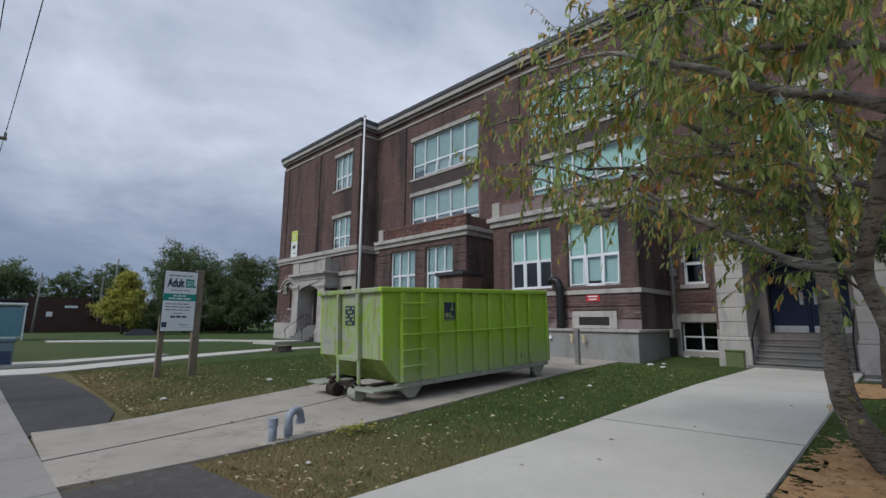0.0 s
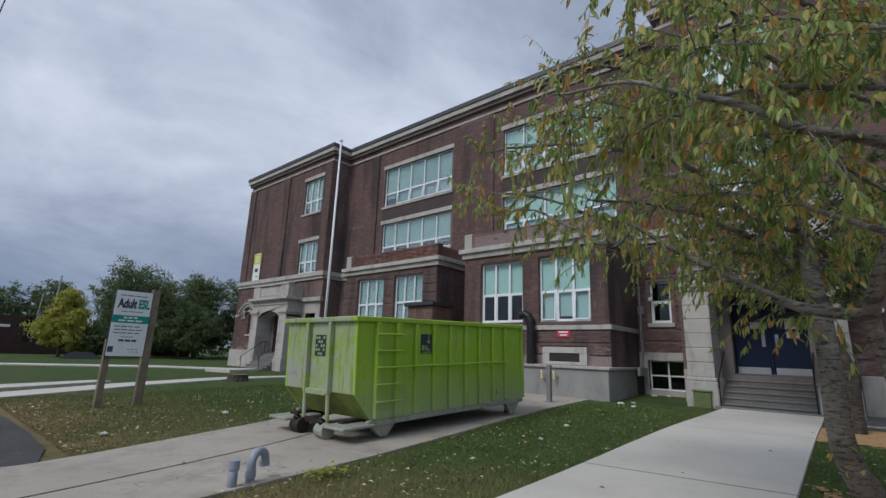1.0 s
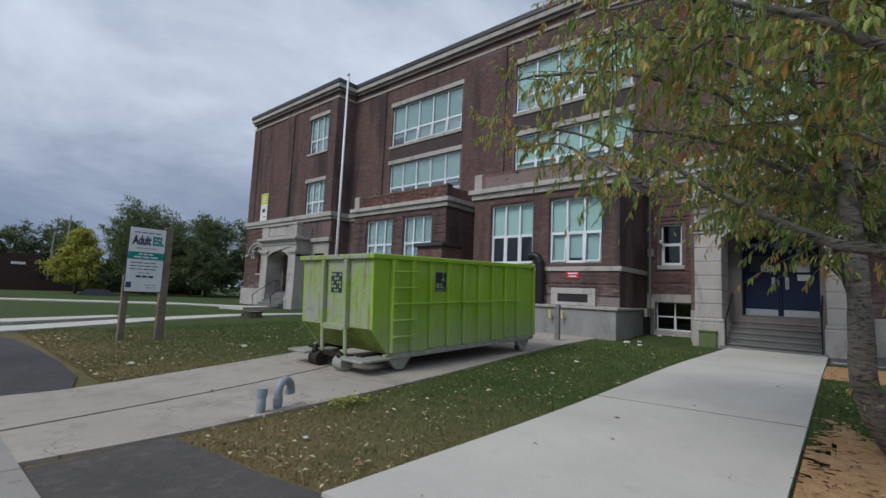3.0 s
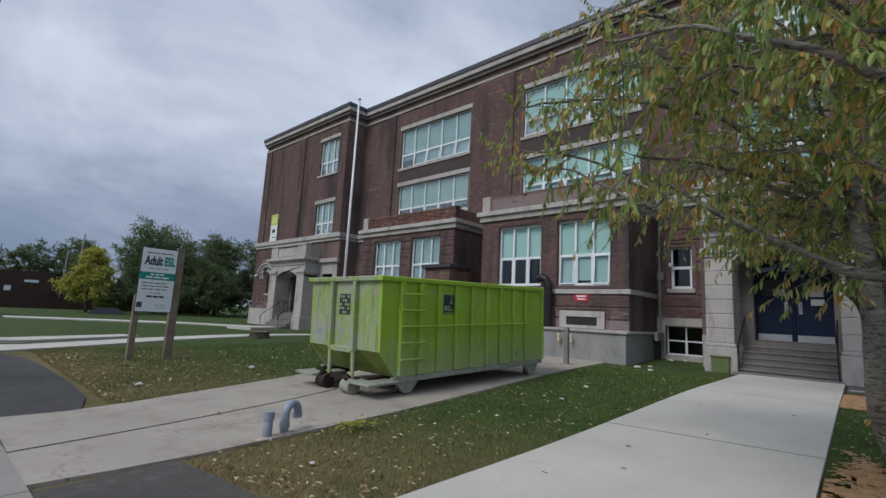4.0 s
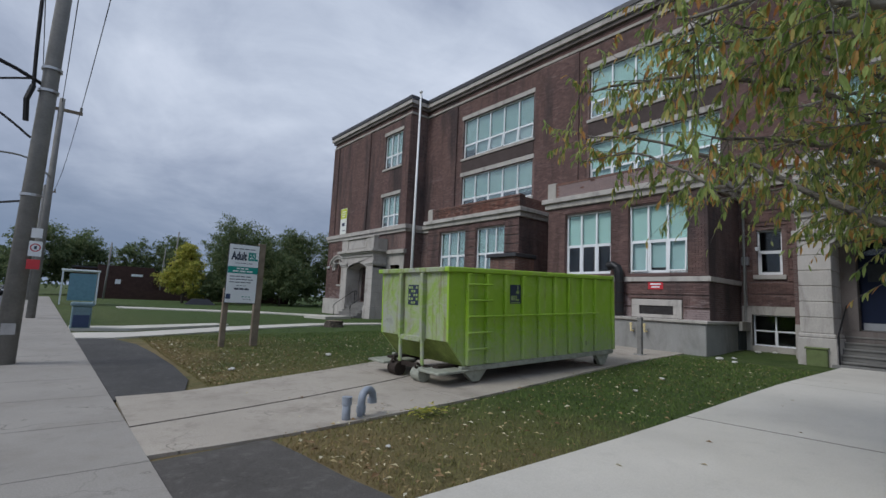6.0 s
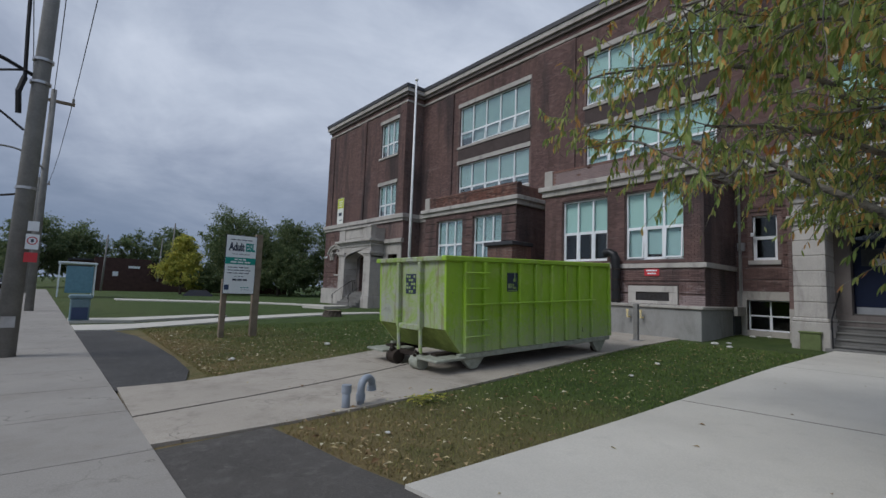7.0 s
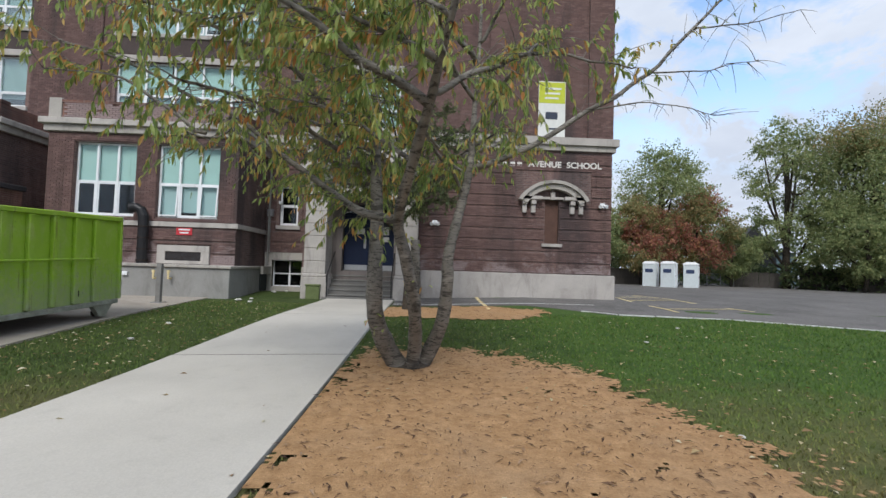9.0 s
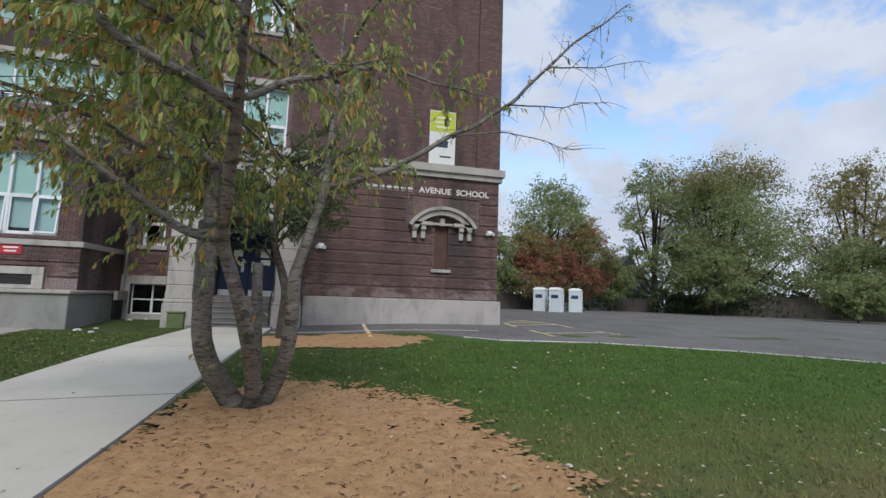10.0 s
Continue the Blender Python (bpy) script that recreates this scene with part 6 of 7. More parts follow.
def cherry_tree():
    t = empty("cherry_tree", "multi-stemmed cherry tree with drooping green and orange leaves", "tree")
    # three stems rise from one bowl; the middle one leans far out over the bed
    stems = [
        ([(6.46, 0.20, -0.1), (6.36, 0.42, 0.22), (6.02, 0.60, 0.72), (5.81, 0.62, 1.22), (5.92, 0.63, 2.0), (6.03, 0.68, 2.72), (6.12, 0.71, 3.3), (6.2, 0.74, 3.95), (6.3, 0.80, 4.7), (6.4, 0.85, 5.6)], 0.150, 0.022),
        ([(6.48, 0.16, -0.1), (6.25, 0.09, 0.30), (5.66, 0.10, 0.93), (5.28, 0.22, 1.55), (5.05, 0.30, 1.95), (4.32, 0.14, 2.42), (3.71, -0.01, 2.80), (3.32, -0.09, 3.05), (3.02, -0.16, 3.25), (2.6, -0.3, 3.75)], 0.108, 0.016),
        ([(6.52, 0.06, -0.1), (6.46, -0.10, 0.22), (6.22, -0.27, 0.70), (6.05, -0.32, 1.25), (6.02, -0.32, 1.60), (6.2, -0.46, 2.2), (6.38, -0.61, 2.87), (6.45, -0.64, 3.4), (6.52, -0.67, 3.9), (6.6, -0.72, 4.8), (6.7, -0.75, 5.7)], 0.120, 0.018),
        ([(6.56, 0.14, -0.1), (6.4, 0.10, 0.5), (6.22, 0.10, 1.05), (6.2, 0.13, 1.80)], 0.085, 0.06),
    ]
    wood = []
    for pts, r0, r1 in stems:
        path = smooth_path(pts, 5)
        wood += path[3:]
        n = len(path)
        rad = [(r0 + (r1 - r0) * (i / (n - 1)) ** 0.85) * (1.0 + 0.13 * noise.noise(Vector((i * 0.8, r0 * 40, 0)))) * (1.25 if i < 3 else 1.0) for i in range(n)]
        part("trunk", tube(bmesh.new(), path, rad, 14), M["bark"], t, "", True)
    # root flare, uneven
    bm = bmesh.new()
    rows = []
    for r, z in ((0.50, -0.10), (0.36, 0.0), (0.25, 0.06), (0.14, 0.12)):
        rows.append([bm.verts.new((6.47 + math.cos(a) * r * (1 + 0.16 * math.sin(4 * a)), 0.16 + math.sin(a) * r * (1 + 0.2 * math.sin(3 * a + 1)), z)) for a in [2 * math.pi * j / 22 for j in range(22)]])
    for p, q in zip(rows, rows[1:]):
        for j in range(22):
            bm.faces.new((p[j], p[(j + 1) % 22], q[(j + 1) % 22], q[j]))
    bm.faces.new(rows[-1])
    part("root_flare", bm, M["bark_far"], t, "", True)
    # limbs: way points, thickness at the fork, leafiness
    limbs = [
        ([(5.05, 0.30, 1.95), (5.35, 0.70, 2.08), (5.65, 1.20, 2.38), (5.78, 1.68, 2.73), (5.6, 2.44, 3.2), (5.3, 3.1, 3.5), (4.8, 3.9, 3.7)], 0.055, 1.0),
        ([(3.71, -0.01, 2.80), (3.45, 0.31, 2.90), (3.22, 0.60, 3.0), (3.05, 0.95, 3.18), (2.98, 1.40, 3.42), (2.9, 2.0, 3.55)], 0.042, 1.0),
        ([(3.6, -0.05, 2.86), (3.9, -0.42, 3.18), (4.25, -0.95, 3.50), (4.6, -1.66, 3.66), (4.9, -2.3, 3.75)], 0.028, 0.75),
        ([(6.38, -0.61, 2.87), (6.54, -1.49, 3.26), (6.55, -2.39, 3.81), (6.55, -3.27, 4.45), (6.55, -3.94, 5.15), (6.55, -4.75, 5.97), (6.55, -5.4, 6.5)], 0.045, 0.14),
        ([(6.55, -3.2, 4.42), (6.55, -4.04, 4.51), (6.55, -4.95, 4.73)], 0.012, 0.04),
        ([(6.55, -3.94, 5.15), (6.55, -4.64, 5.25), (6.55, -5.61, 5.54)], 0.012, 0.06),
        ([(6.55, -2.39, 3.85), (6.55, -3.28, 3.96), (6.55, -4.44, 3.86)], 0.012, 0.04),
        ([(3.4, -0.07, 3.0), (3.5, 0.55, 3.35), (3.6, 1.2, 3.5), (3.7, 1.9, 3.35)], 0.022, 1.3),
        ([(3.1, -0.15, 3.2), (3.2, 0.5, 3.65), (3.4, 1.3, 3.95)], 0.018, 1.3),
        ([(4.3, 0.14, 2.42), (4.4, 0.7, 2.85), (4.5, 1.3, 3.05), (4.5, 2.0, 3.0)], 0.022, 1.2),
        ([(6.0, 0.66, 2.6), (6.6, 1.0, 2.95), (7.2, 1.5, 3.1), (7.8, 1.9, 3.0)], 0.028, 1.15),
        ([(6.0, 0.66, 2.4), (6.9, 0.5, 2.8), (7.8, 0.6, 3.0)], 0.026, 1.15),
        ([(6.1, 0.70, 3.2), (6.8, 0.9, 3.7), (7.6, 1.1, 3.8)], 0.026, 1.15),
        ([(6.1, 0.70, 3.0), (6.3, 1.5, 3.4), (6.5, 2.3, 3.6), (6.5, 3.0, 3.4)], 0.028, 1.15),
        ([(6.2, 0.74, 3.9), (6.4, 1.6, 4.3), (6.3, 2.5, 4.4)], 0.026, 1.15),
        ([(6.38, -0.6, 2.8), (7.1, -0.2, 3.1), (7.9, 0.2, 3.2)], 0.024, 1.15),
        ([(6.3, -0.5, 2.5), (5.7, -0.2, 2.9), (5.0, 0.3, 3.2), (4.4, 0.6, 3.4)], 0.024, 1.1),
        ([(5.6, 2.44, 3.2), (5.2, 2.3, 2.9), (4.7, 2.5, 2.75)], 0.016, 0.55),
        ([(6.55, 0.75, 3.1), (5.9, 1.6, 3.8), (5.0, 2.6, 4.1), (4.0, 3.5, 3.9)], 0.045, 1.0),
        ([(6.6, 0.70, 4.1), (5.7, 1.7, 4.9), (5.1, 2.4, 5.2), (4.7, 2.9, 5.0)], 0.04, 0.9),
        ([(6.6, -0.15, 4.5), (5.4, 0.3, 5.1), (4.0, 0.9, 5.0), (3.0, 1.4, 4.4)], 0.04, 1.0),
        ([(6.8, -0.58, 3.4), (5.8, -1.0, 3.9), (4.7, -1.1, 3.8), (3.7, -0.8, 3.25)], 0.04, 0.8),
        ([(6.6, 0.72, 3.8), (7.3, 1.6, 4.4), (7.9, 2.6, 4.6)], 0.04, 0.9),
        ([(6.8, -0.6, 4.2), (7.7, -0.9, 4.8), (8.5, -1.3, 4.9)], 0.035, 0.8),
        ([(6.55, 0.75, 2.5), (5.6, 1.15, 2.9), (4.6, 1.7, 3.05), (3.5, 2.0, 2.85)], 0.038, 0.55),
        ([(6.62, 0.5, 2.2), (7.2, 1.3, 2.7), (7.8, 2.1, 2.9)], 0.03, 0.55),
        ([(5.0, 2.55, 2.95), (4.9, 3.2, 3.3), (4.6, 3.9, 3.3)], 0.02, 1.0),
        ([(5.7, 1.7, 4.9), (5.4, 2.7, 4.6), (5.2, 3.5, 4.3)], 0.02, 1.0),
        ([(6.6, 0.3, 4.9), (6.0, 1.0, 5.9), (5.2, 1.7, 6.3)], 0.03, 1.0),
        ([(6.8, -0.6, 4.8), (6.2, -1.2, 5.5), (5.4, -1.6, 5.6)], 0.03, 0.8),
        ([(4.6, 0.75, 3.6), (3.9, 1.5, 3.65), (3.1, 2.1, 3.4)], 0.02, 1.0),
        ([(6.6, 0.6, 2.6), (6.9, 1.5, 3.0), (6.9, 2.5, 3.15), (6.5, 3.4, 3.0)], 0.03, 0.55),
        ([(6.6, 0.3, 3.1), (5.8, 0.9, 3.35), (5.0, 1.4, 3.3)], 0.025, 1.0),
        ([(6.6, -0.1, 3.9), (5.8, -0.2, 4.3), (4.8, 0.0, 4.4), (3.8, 0.3, 4.1)], 0.03, 1.0),
        ([(6.6, 0.7, 3.3), (6.0, 1.2, 3.9), (5.2, 2.0, 4.4), (4.6, 2.4, 4.5)], 0.03, 1.0),
        ([(6.7, -0.5, 3.2), (6.2, -0.9, 3.3), (5.4, -1.2, 3.1)], 0.02, 0.9),
        ([(6.6, 0.2, 4.2), (5.6, 0.6, 4.6), (4.6, 0.9, 4.5), (3.6, 1.0, 4.0), (2.9, 1.0, 3.5)], 0.03, 1.0),
        ([(6.6, 0.1, 4.0), (5.6, 0.2, 4.2), (4.4, 0.4, 4.0), (3.2, 0.4, 3.5)], 0.03, 0.9),
        ([(6.6, 0.4, 4.7), (5.4, 1.0, 5.4), (4.2, 1.4, 5.3), (3.4, 1.6, 4.9)], 0.03, 1.0),
        ([(6.8, -0.58, 3.1), (7.3, -1.3, 3.5), (7.8, -1.9, 3.6)], 0.025, 0.8),
        ([(6.6, 0.5, 3.6), (5.8, 0.95, 4.2), (4.9, 1.3, 4.25), (4.2, 1.6, 3.9)], 0.028, 1.0),
        ([(6.6, 0.6, 4.4), (6.0, 1.3, 5.2), (5.4, 2.0, 5.45)], 0.025, 1.0),
        ([(6.6, 0.35, 2.9), (6.0, 0.75, 3.0), (5.3, 1.05, 2.75)], 0.022, 0.55),
        ([(6.6, 0.1, 3.4), (5.9, 0.35, 3.5), (5.1, 0.55, 3.3)], 0.022, 1.0),
    ]
    lv = Leaves()
    for pts, r0, leafy in limbs:
        # every limb springs from the nearest wood
        pts = [min(wood, key=lambda p: (p - Vector(pts[0])).length)] + list(pts[1:])
        path = smooth_path(pts, 6)
        wood += path
        path = [p + Vector((noise.noise(p * 1.7), noise.noise(p * 1.7 + Vector((9, 0, 0))), noise.noise(p * 1.7 + Vector((0, 9, 0))))) * (0.07 if 0 < i < len(path) - 1 else 0) for i, p in enumerate(path)]
        n = len(path)
        bm = tube(bmesh.new(), path, [r0 * (1 - 0.85 * i / (n - 1)) + 0.003 for i in range(n)], 8)
        total = sum((path[i + 1] - path[i]).length for i in range(n - 1))
        for k in range(int(total / (0.068 if leafy > 0.3 else 0.10))):
            u = rng.uniform(0.12 if leafy > 0.5 else 0.3, 1.0)
            i = min(int(u * (n - 1)), n - 2)
            p = path[i].lerp(path[i + 1], u * (n - 1) - i)
            ax = (path[i + 1] - path[i]).normalized()
            d = (ax * rng.uniform(0.3, 0.9) + rand_dir(rng) * 0.9 + Vector((0, 0, -0.05))).normalized()
            ln = rng.uniform(0.25, 0.85) * (1.0 if leafy > 0.5 else 0.6)
            q = [p]
            for s in range(4):
                d = (d + Vector((0, 0, -0.12)) + rand_dir(rng) * 0.16).normalized()
                q.append(q[-1] + d * ln / 4)
            tube(bm, q, [0.0055, 0.0045, 0.0035, 0.0028, 0.0015], 4, False)
            m = int(rng.uniform(12, 21) * leafy * (0.6 if p.x < 3.0 else 1.15)) if rng.random() < 0.3 + 0.7 * leafy else 0
            for s in range(m):
                w = rng.uniform(0.15, 1.0) * 3.999
                j = int(w)
                b = q[j].lerp(q[j + 1], w - j)
                ld = (q[j + 1] - q[j]).normalized() * 0.4 + rand_dir(rng) * 0.52 + Vector((0, 0, -0.78))
                ll = rng.uniform(0.055, 0.115)
                lv.add_slim(b, ld, ll, ll * rng.uniform(0.27, 0.37), Vector((rng.uniform(-0.5, 0.5), rng.uniform(-0.5, 0.5), 1)))
        part("limb", bm, M["bark"], t, "", True)
    # sprouts on the stems
    for p in ((5.35, 0.25, 1.75), (5.1, 0.4, 2.05), (5.5, 0.15, 1.2), (5.75, 0.72, 1.9), (6.0, 0.62, 0.75), (6.25, 0.55, 0.4)):
        for s in range(11):
            b = Vector(p) + rand_dir(rng) * rng.uniform(0.02, 0.22)
            lv.add_slim(b, rand_dir(rng) * 0.6 + Vector((-0.2, 0, -0.6)), rng.uniform(0.06, 0.11), 0.035, Vector((0, 0.3, 1)))
    lv.make("crown", M["leaf"], t, "drooping green leaves, some turned orange")
    return t


cherry_tree()


def young_tree():
    """The thin dark tree by the entrance, half bare."""
    t = empty("young_tree", "thin dark-stemmed young tree beside the entrance walk", "tree")
    stem = smooth_path([(13.9, 0.48, 0.0), (13.9, 0.46, 0.7), (13.9, 0.44, 1.45), (13.9, 0.62, 2.1), (13.9, 0.82, 2.8), (13.9, 0.86, 3.9), (13.85, 0.9, 5.2)], 4)
    n = len(stem)
    part("trunk", tube(bmesh.new(), stem, [0.17 * (1 - 0.85 * i / (n - 1)) + 0.01 for i in range(n)], 10), M["bark_far"], t, "", True)
    lv = Leaves()
    r = random.Random(3)
    for k in range(34):
        h = r.uniform(2.1, 5.1)
        i = min(range(n), key=lambda j: abs(stem[j].z - h))
        a = r.uniform(0, 2 * math.pi)
        ln = r.uniform(1.3, 3.0)
        p0 = stem[i]
        p1 = p0 + Vector((math.cos(a) * ln * 0.5, math.sin(a) * ln * 0.5, 0.35 * ln))
        p2 = p0 + Vector((math.cos(a) * ln, math.sin(a) * ln, 0.45 * ln))
        path = smooth_path([p0, p1, p2], 4)
        bm = tube(bmesh.new(), path, [0.03 * (1 - 0.9 * j / (len(path) - 1)) + 0.004 for j in range(len(path))], 6)
        for s in range(22):
            q = path[r.randrange(2, len(path))]
            d = (rand_dir(r) + Vector((math.cos(a), math.sin(a), 0)) * 0.5).normalized()
            e = q + d * r.uniform(0.3, 0.7)
            tube(bm, [q, (q + e) / 2 + rand_dir(r) * 0.04, e], [0.006, 0.005, 0.003], 4, False)
            for m in range(16):
                b = q.lerp(e, r.uniform(0.2, 1))
                lv.add(b, rand_dir(r) + Vector((0, 0, -0.6)), r.uniform(0.09, 0.14), 0.05, Vector((0, 0.2, 1)))
        part("limb", bm, M["bark_far"], t, "", True)
    lv.make("crown", M["leaf_green"], t, "sparse dull green leaves")


young_tree()


def far_tree(x, y, h, r, mat, seed, label, low=0.25, lobes=11, n=2600, leaf=0.30, squash=0.8, gz=None, group="", mat2=None, cone=0.0):
    """A grown tree some way off: trunk, limbs and a ragged crown of sprays gathered on boughs."""
    q = random.Random(seed)
    z0 = ground_z(x, y) if gz is None else gz
    t = empty("tree", label, "tree", group)
    trunk = smooth_path([(x, y, z0 - 0.2), (x + q.uniform(-.2, .2), y + q.uniform(-.2, .2), z0 + h * 0.3), (x + q.uniform(-.5, .5), y + q.uniform(-.5, .5), z0 + h * 0.75)], 4)
    part("trunk", tube(bmesh.new(), trunk, [0.024 * h * (1 - 0.75 * i / (len(trunk) - 1)) for i in range(len(trunk))], 8), M["bark_far"], t, "", True)
    cs = []
    for k in range(lobes):
        u = (k + 0.5) / lobes
        a = k * 2.4 + q.uniform(-0.5, 0.5)
        rad = r * q.uniform(0.34, 0.52) * (1 - cone * 0.62 * u)
        zc = z0 + h * low + rad * 0.7 + (h * (1 - low) - rad * 1.5) * u
        rr = r * math.sin(math.pi * (0.20 + 0.72 * u)) * q.uniform(0.45, 0.72) * (1 - cone * u)
        cs.append((Vector((x + math.cos(a) * rr, y + math.sin(a) * rr, zc)), rad))
    bm = bmesh.new()
    for c, rad in cs:
        s = trunk[min(len(trunk) - 1, 2 + q.randrange(len(trunk) - 2))]
        tube(bm, smooth_path([s, (s + c) / 2 + Vector((0, 0, -0.04 * h)), c], 3), [0.010 * h, 0.009 * h, 0.008 * h, 0.007 * h, 0.006 * h, 0.004 * h, 0.003 * h], 5, False)
    part("branching", bm, M["bark_far"], t, "", True)
    for k, mm in enumerate((mat, mat2) if mat2 else (mat,)):
        lv = Leaves()
        for c, rad in cs[k::(2 if mat2 else 1)]:
            sprays = max(10, int(n * 4.2) // lobes // 26)
            for b in range(sprays):
                d = rand_dir(q)
                d.z = d.z * squash + 0.12
                o = c + d * rad * q.uniform(0.42, 1.0) * (1 + 0.35 * noise.noise(c * 0.7 + d * 1.7))
                sr = rad * q.uniform(0.14, 0.30)
                for m in range(26):
                    p = o + Vector((q.gauss(0, 0.55), q.gauss(0, 0.55), q.gauss(0, 0.34))) * sr
                    if p.z < z0 + 0.2:
                        continue
                    ll = leaf * q.uniform(0.45, 0.95)
                    if m % 9 == 0:
                        p, ll = c + (p - c) * q.uniform(0.3, 0.8), ll * 1.9
                    lv.add(p, rand_dir(q) + d * 0.5 + Vector((0, 0, -0.25)), ll, ll * 0.62, rand_dir(q) + Vector((0, 0, 0.8)))
        lv.make("crown", mm, t)
    return t


GREEN = "broad green-leaved tree with an uneven crown"
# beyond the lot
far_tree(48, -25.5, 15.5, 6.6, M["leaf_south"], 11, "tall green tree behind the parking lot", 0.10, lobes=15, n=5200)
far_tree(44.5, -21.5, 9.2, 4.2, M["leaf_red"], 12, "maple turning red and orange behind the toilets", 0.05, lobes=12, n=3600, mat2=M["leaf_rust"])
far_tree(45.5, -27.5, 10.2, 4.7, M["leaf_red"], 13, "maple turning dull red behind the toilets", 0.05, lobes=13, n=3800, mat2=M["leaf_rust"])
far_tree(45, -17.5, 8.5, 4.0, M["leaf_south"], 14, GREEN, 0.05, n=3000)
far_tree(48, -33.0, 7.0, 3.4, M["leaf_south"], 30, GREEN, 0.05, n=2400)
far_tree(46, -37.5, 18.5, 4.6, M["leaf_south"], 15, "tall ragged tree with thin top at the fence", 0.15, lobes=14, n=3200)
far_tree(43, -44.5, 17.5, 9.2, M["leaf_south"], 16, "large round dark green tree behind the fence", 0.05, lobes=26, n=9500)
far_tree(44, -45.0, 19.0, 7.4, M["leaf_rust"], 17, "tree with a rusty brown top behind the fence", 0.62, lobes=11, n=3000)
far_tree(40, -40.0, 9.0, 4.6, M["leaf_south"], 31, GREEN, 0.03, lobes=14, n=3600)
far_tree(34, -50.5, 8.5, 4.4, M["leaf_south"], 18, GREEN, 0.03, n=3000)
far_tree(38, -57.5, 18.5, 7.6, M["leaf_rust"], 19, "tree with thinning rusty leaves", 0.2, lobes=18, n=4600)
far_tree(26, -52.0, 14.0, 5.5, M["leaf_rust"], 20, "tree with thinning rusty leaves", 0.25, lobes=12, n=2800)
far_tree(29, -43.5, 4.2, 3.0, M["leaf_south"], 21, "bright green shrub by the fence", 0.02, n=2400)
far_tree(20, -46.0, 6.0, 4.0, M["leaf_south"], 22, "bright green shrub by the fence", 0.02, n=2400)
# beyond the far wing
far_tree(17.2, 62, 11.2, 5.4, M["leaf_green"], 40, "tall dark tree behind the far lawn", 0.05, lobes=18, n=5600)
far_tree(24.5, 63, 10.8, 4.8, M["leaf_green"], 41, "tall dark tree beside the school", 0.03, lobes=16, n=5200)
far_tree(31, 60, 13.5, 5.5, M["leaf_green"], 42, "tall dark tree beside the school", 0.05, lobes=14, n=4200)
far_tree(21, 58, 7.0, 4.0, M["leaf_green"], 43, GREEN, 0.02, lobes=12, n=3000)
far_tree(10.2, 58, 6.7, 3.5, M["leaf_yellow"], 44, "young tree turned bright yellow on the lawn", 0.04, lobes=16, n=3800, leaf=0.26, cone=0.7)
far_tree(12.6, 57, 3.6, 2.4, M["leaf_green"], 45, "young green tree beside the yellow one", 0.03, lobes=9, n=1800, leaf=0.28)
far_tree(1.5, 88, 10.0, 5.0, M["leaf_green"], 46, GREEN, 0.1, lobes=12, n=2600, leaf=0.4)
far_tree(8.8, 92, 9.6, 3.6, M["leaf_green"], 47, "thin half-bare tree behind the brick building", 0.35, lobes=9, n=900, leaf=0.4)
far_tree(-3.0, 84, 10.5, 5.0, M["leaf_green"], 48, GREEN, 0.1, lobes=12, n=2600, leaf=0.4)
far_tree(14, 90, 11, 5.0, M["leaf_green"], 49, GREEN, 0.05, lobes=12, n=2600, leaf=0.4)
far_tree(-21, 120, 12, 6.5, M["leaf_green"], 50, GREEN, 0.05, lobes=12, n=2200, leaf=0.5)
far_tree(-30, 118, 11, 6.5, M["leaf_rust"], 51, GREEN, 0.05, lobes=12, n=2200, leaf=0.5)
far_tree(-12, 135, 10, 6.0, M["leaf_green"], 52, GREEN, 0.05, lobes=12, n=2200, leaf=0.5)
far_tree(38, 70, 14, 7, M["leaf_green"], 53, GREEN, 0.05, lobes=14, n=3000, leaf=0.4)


def hedge(name, a, b, h, depth, n, seed, mat, label, leaf=0.5):
    """A dense belt of bushes along a line."""
    q = random.Random(seed)
    lv = Leaves()
    a, b = Vector(a), Vector(b)
    side = (b - a).cross(Vector((0, 0, 1))).normalized()
    for k in range(n):
        u = q.random()
        hh = h * (0.7 + 0.5 * noise.noise(Vector((u * 9, seed, 0))))
        p = a.lerp(b, u) + side * q.uniform(-1, 1) * depth + Vector((0, 0, hh * q.random() ** 0.7))
        lv.add(p, rand_dir(q), leaf * q.uniform(0.6, 1.3), leaf * 0.6, rand_dir(q))
    ob = lv.make(name, mat)
    return tagged(ob, label, "bushes", "", "stuff")


hedge("bushes", (16, 70, 0), (44, 66, 0), 6.0, 2.0, 5200, 1, M["leaf_green"], "dark belt of bushes beyond the far lawn")
hedge("bushes", (50, -12, 0.3), (56, -44, 0.3), 4.5, 1.5, 3600, 2, M["leaf_green"], "dark bushes behind the lot fence")
hedge("bushes", (46, -37, 0.3), (30, -58, 0.3), 3.6, 1.2, 3600, 3, M["leaf_green"], "dark bushes behind the board fence")
hedge("bushes", (30, -52, 0.3), (8, -60, 0.3), 4.0, 1.5, 3600, 4, M["leaf_green"], "green bushes behind the board fence")
hedge("far_woods", (-60, 170, 0), (70, 160, 0), 12.0, 4.0, 4200, 5, M["leaf_green"], "distant belt of trees at the end of the street", 1.1)
hedge("far_woods", (75, -80, 0), (70, 60, 0), 12.0, 4.0, 4200, 6, M["leaf_green"], "distant belt of trees behind the school", 1.1)
hedge("far_woods", (75, -80, 0), (-10, -95, 0), 11.0, 4.0, 4200, 7, M["leaf_green"], "distant belt of trees beyond the lot", 1.1)

# ---- lot: fence, toilets, lines ----


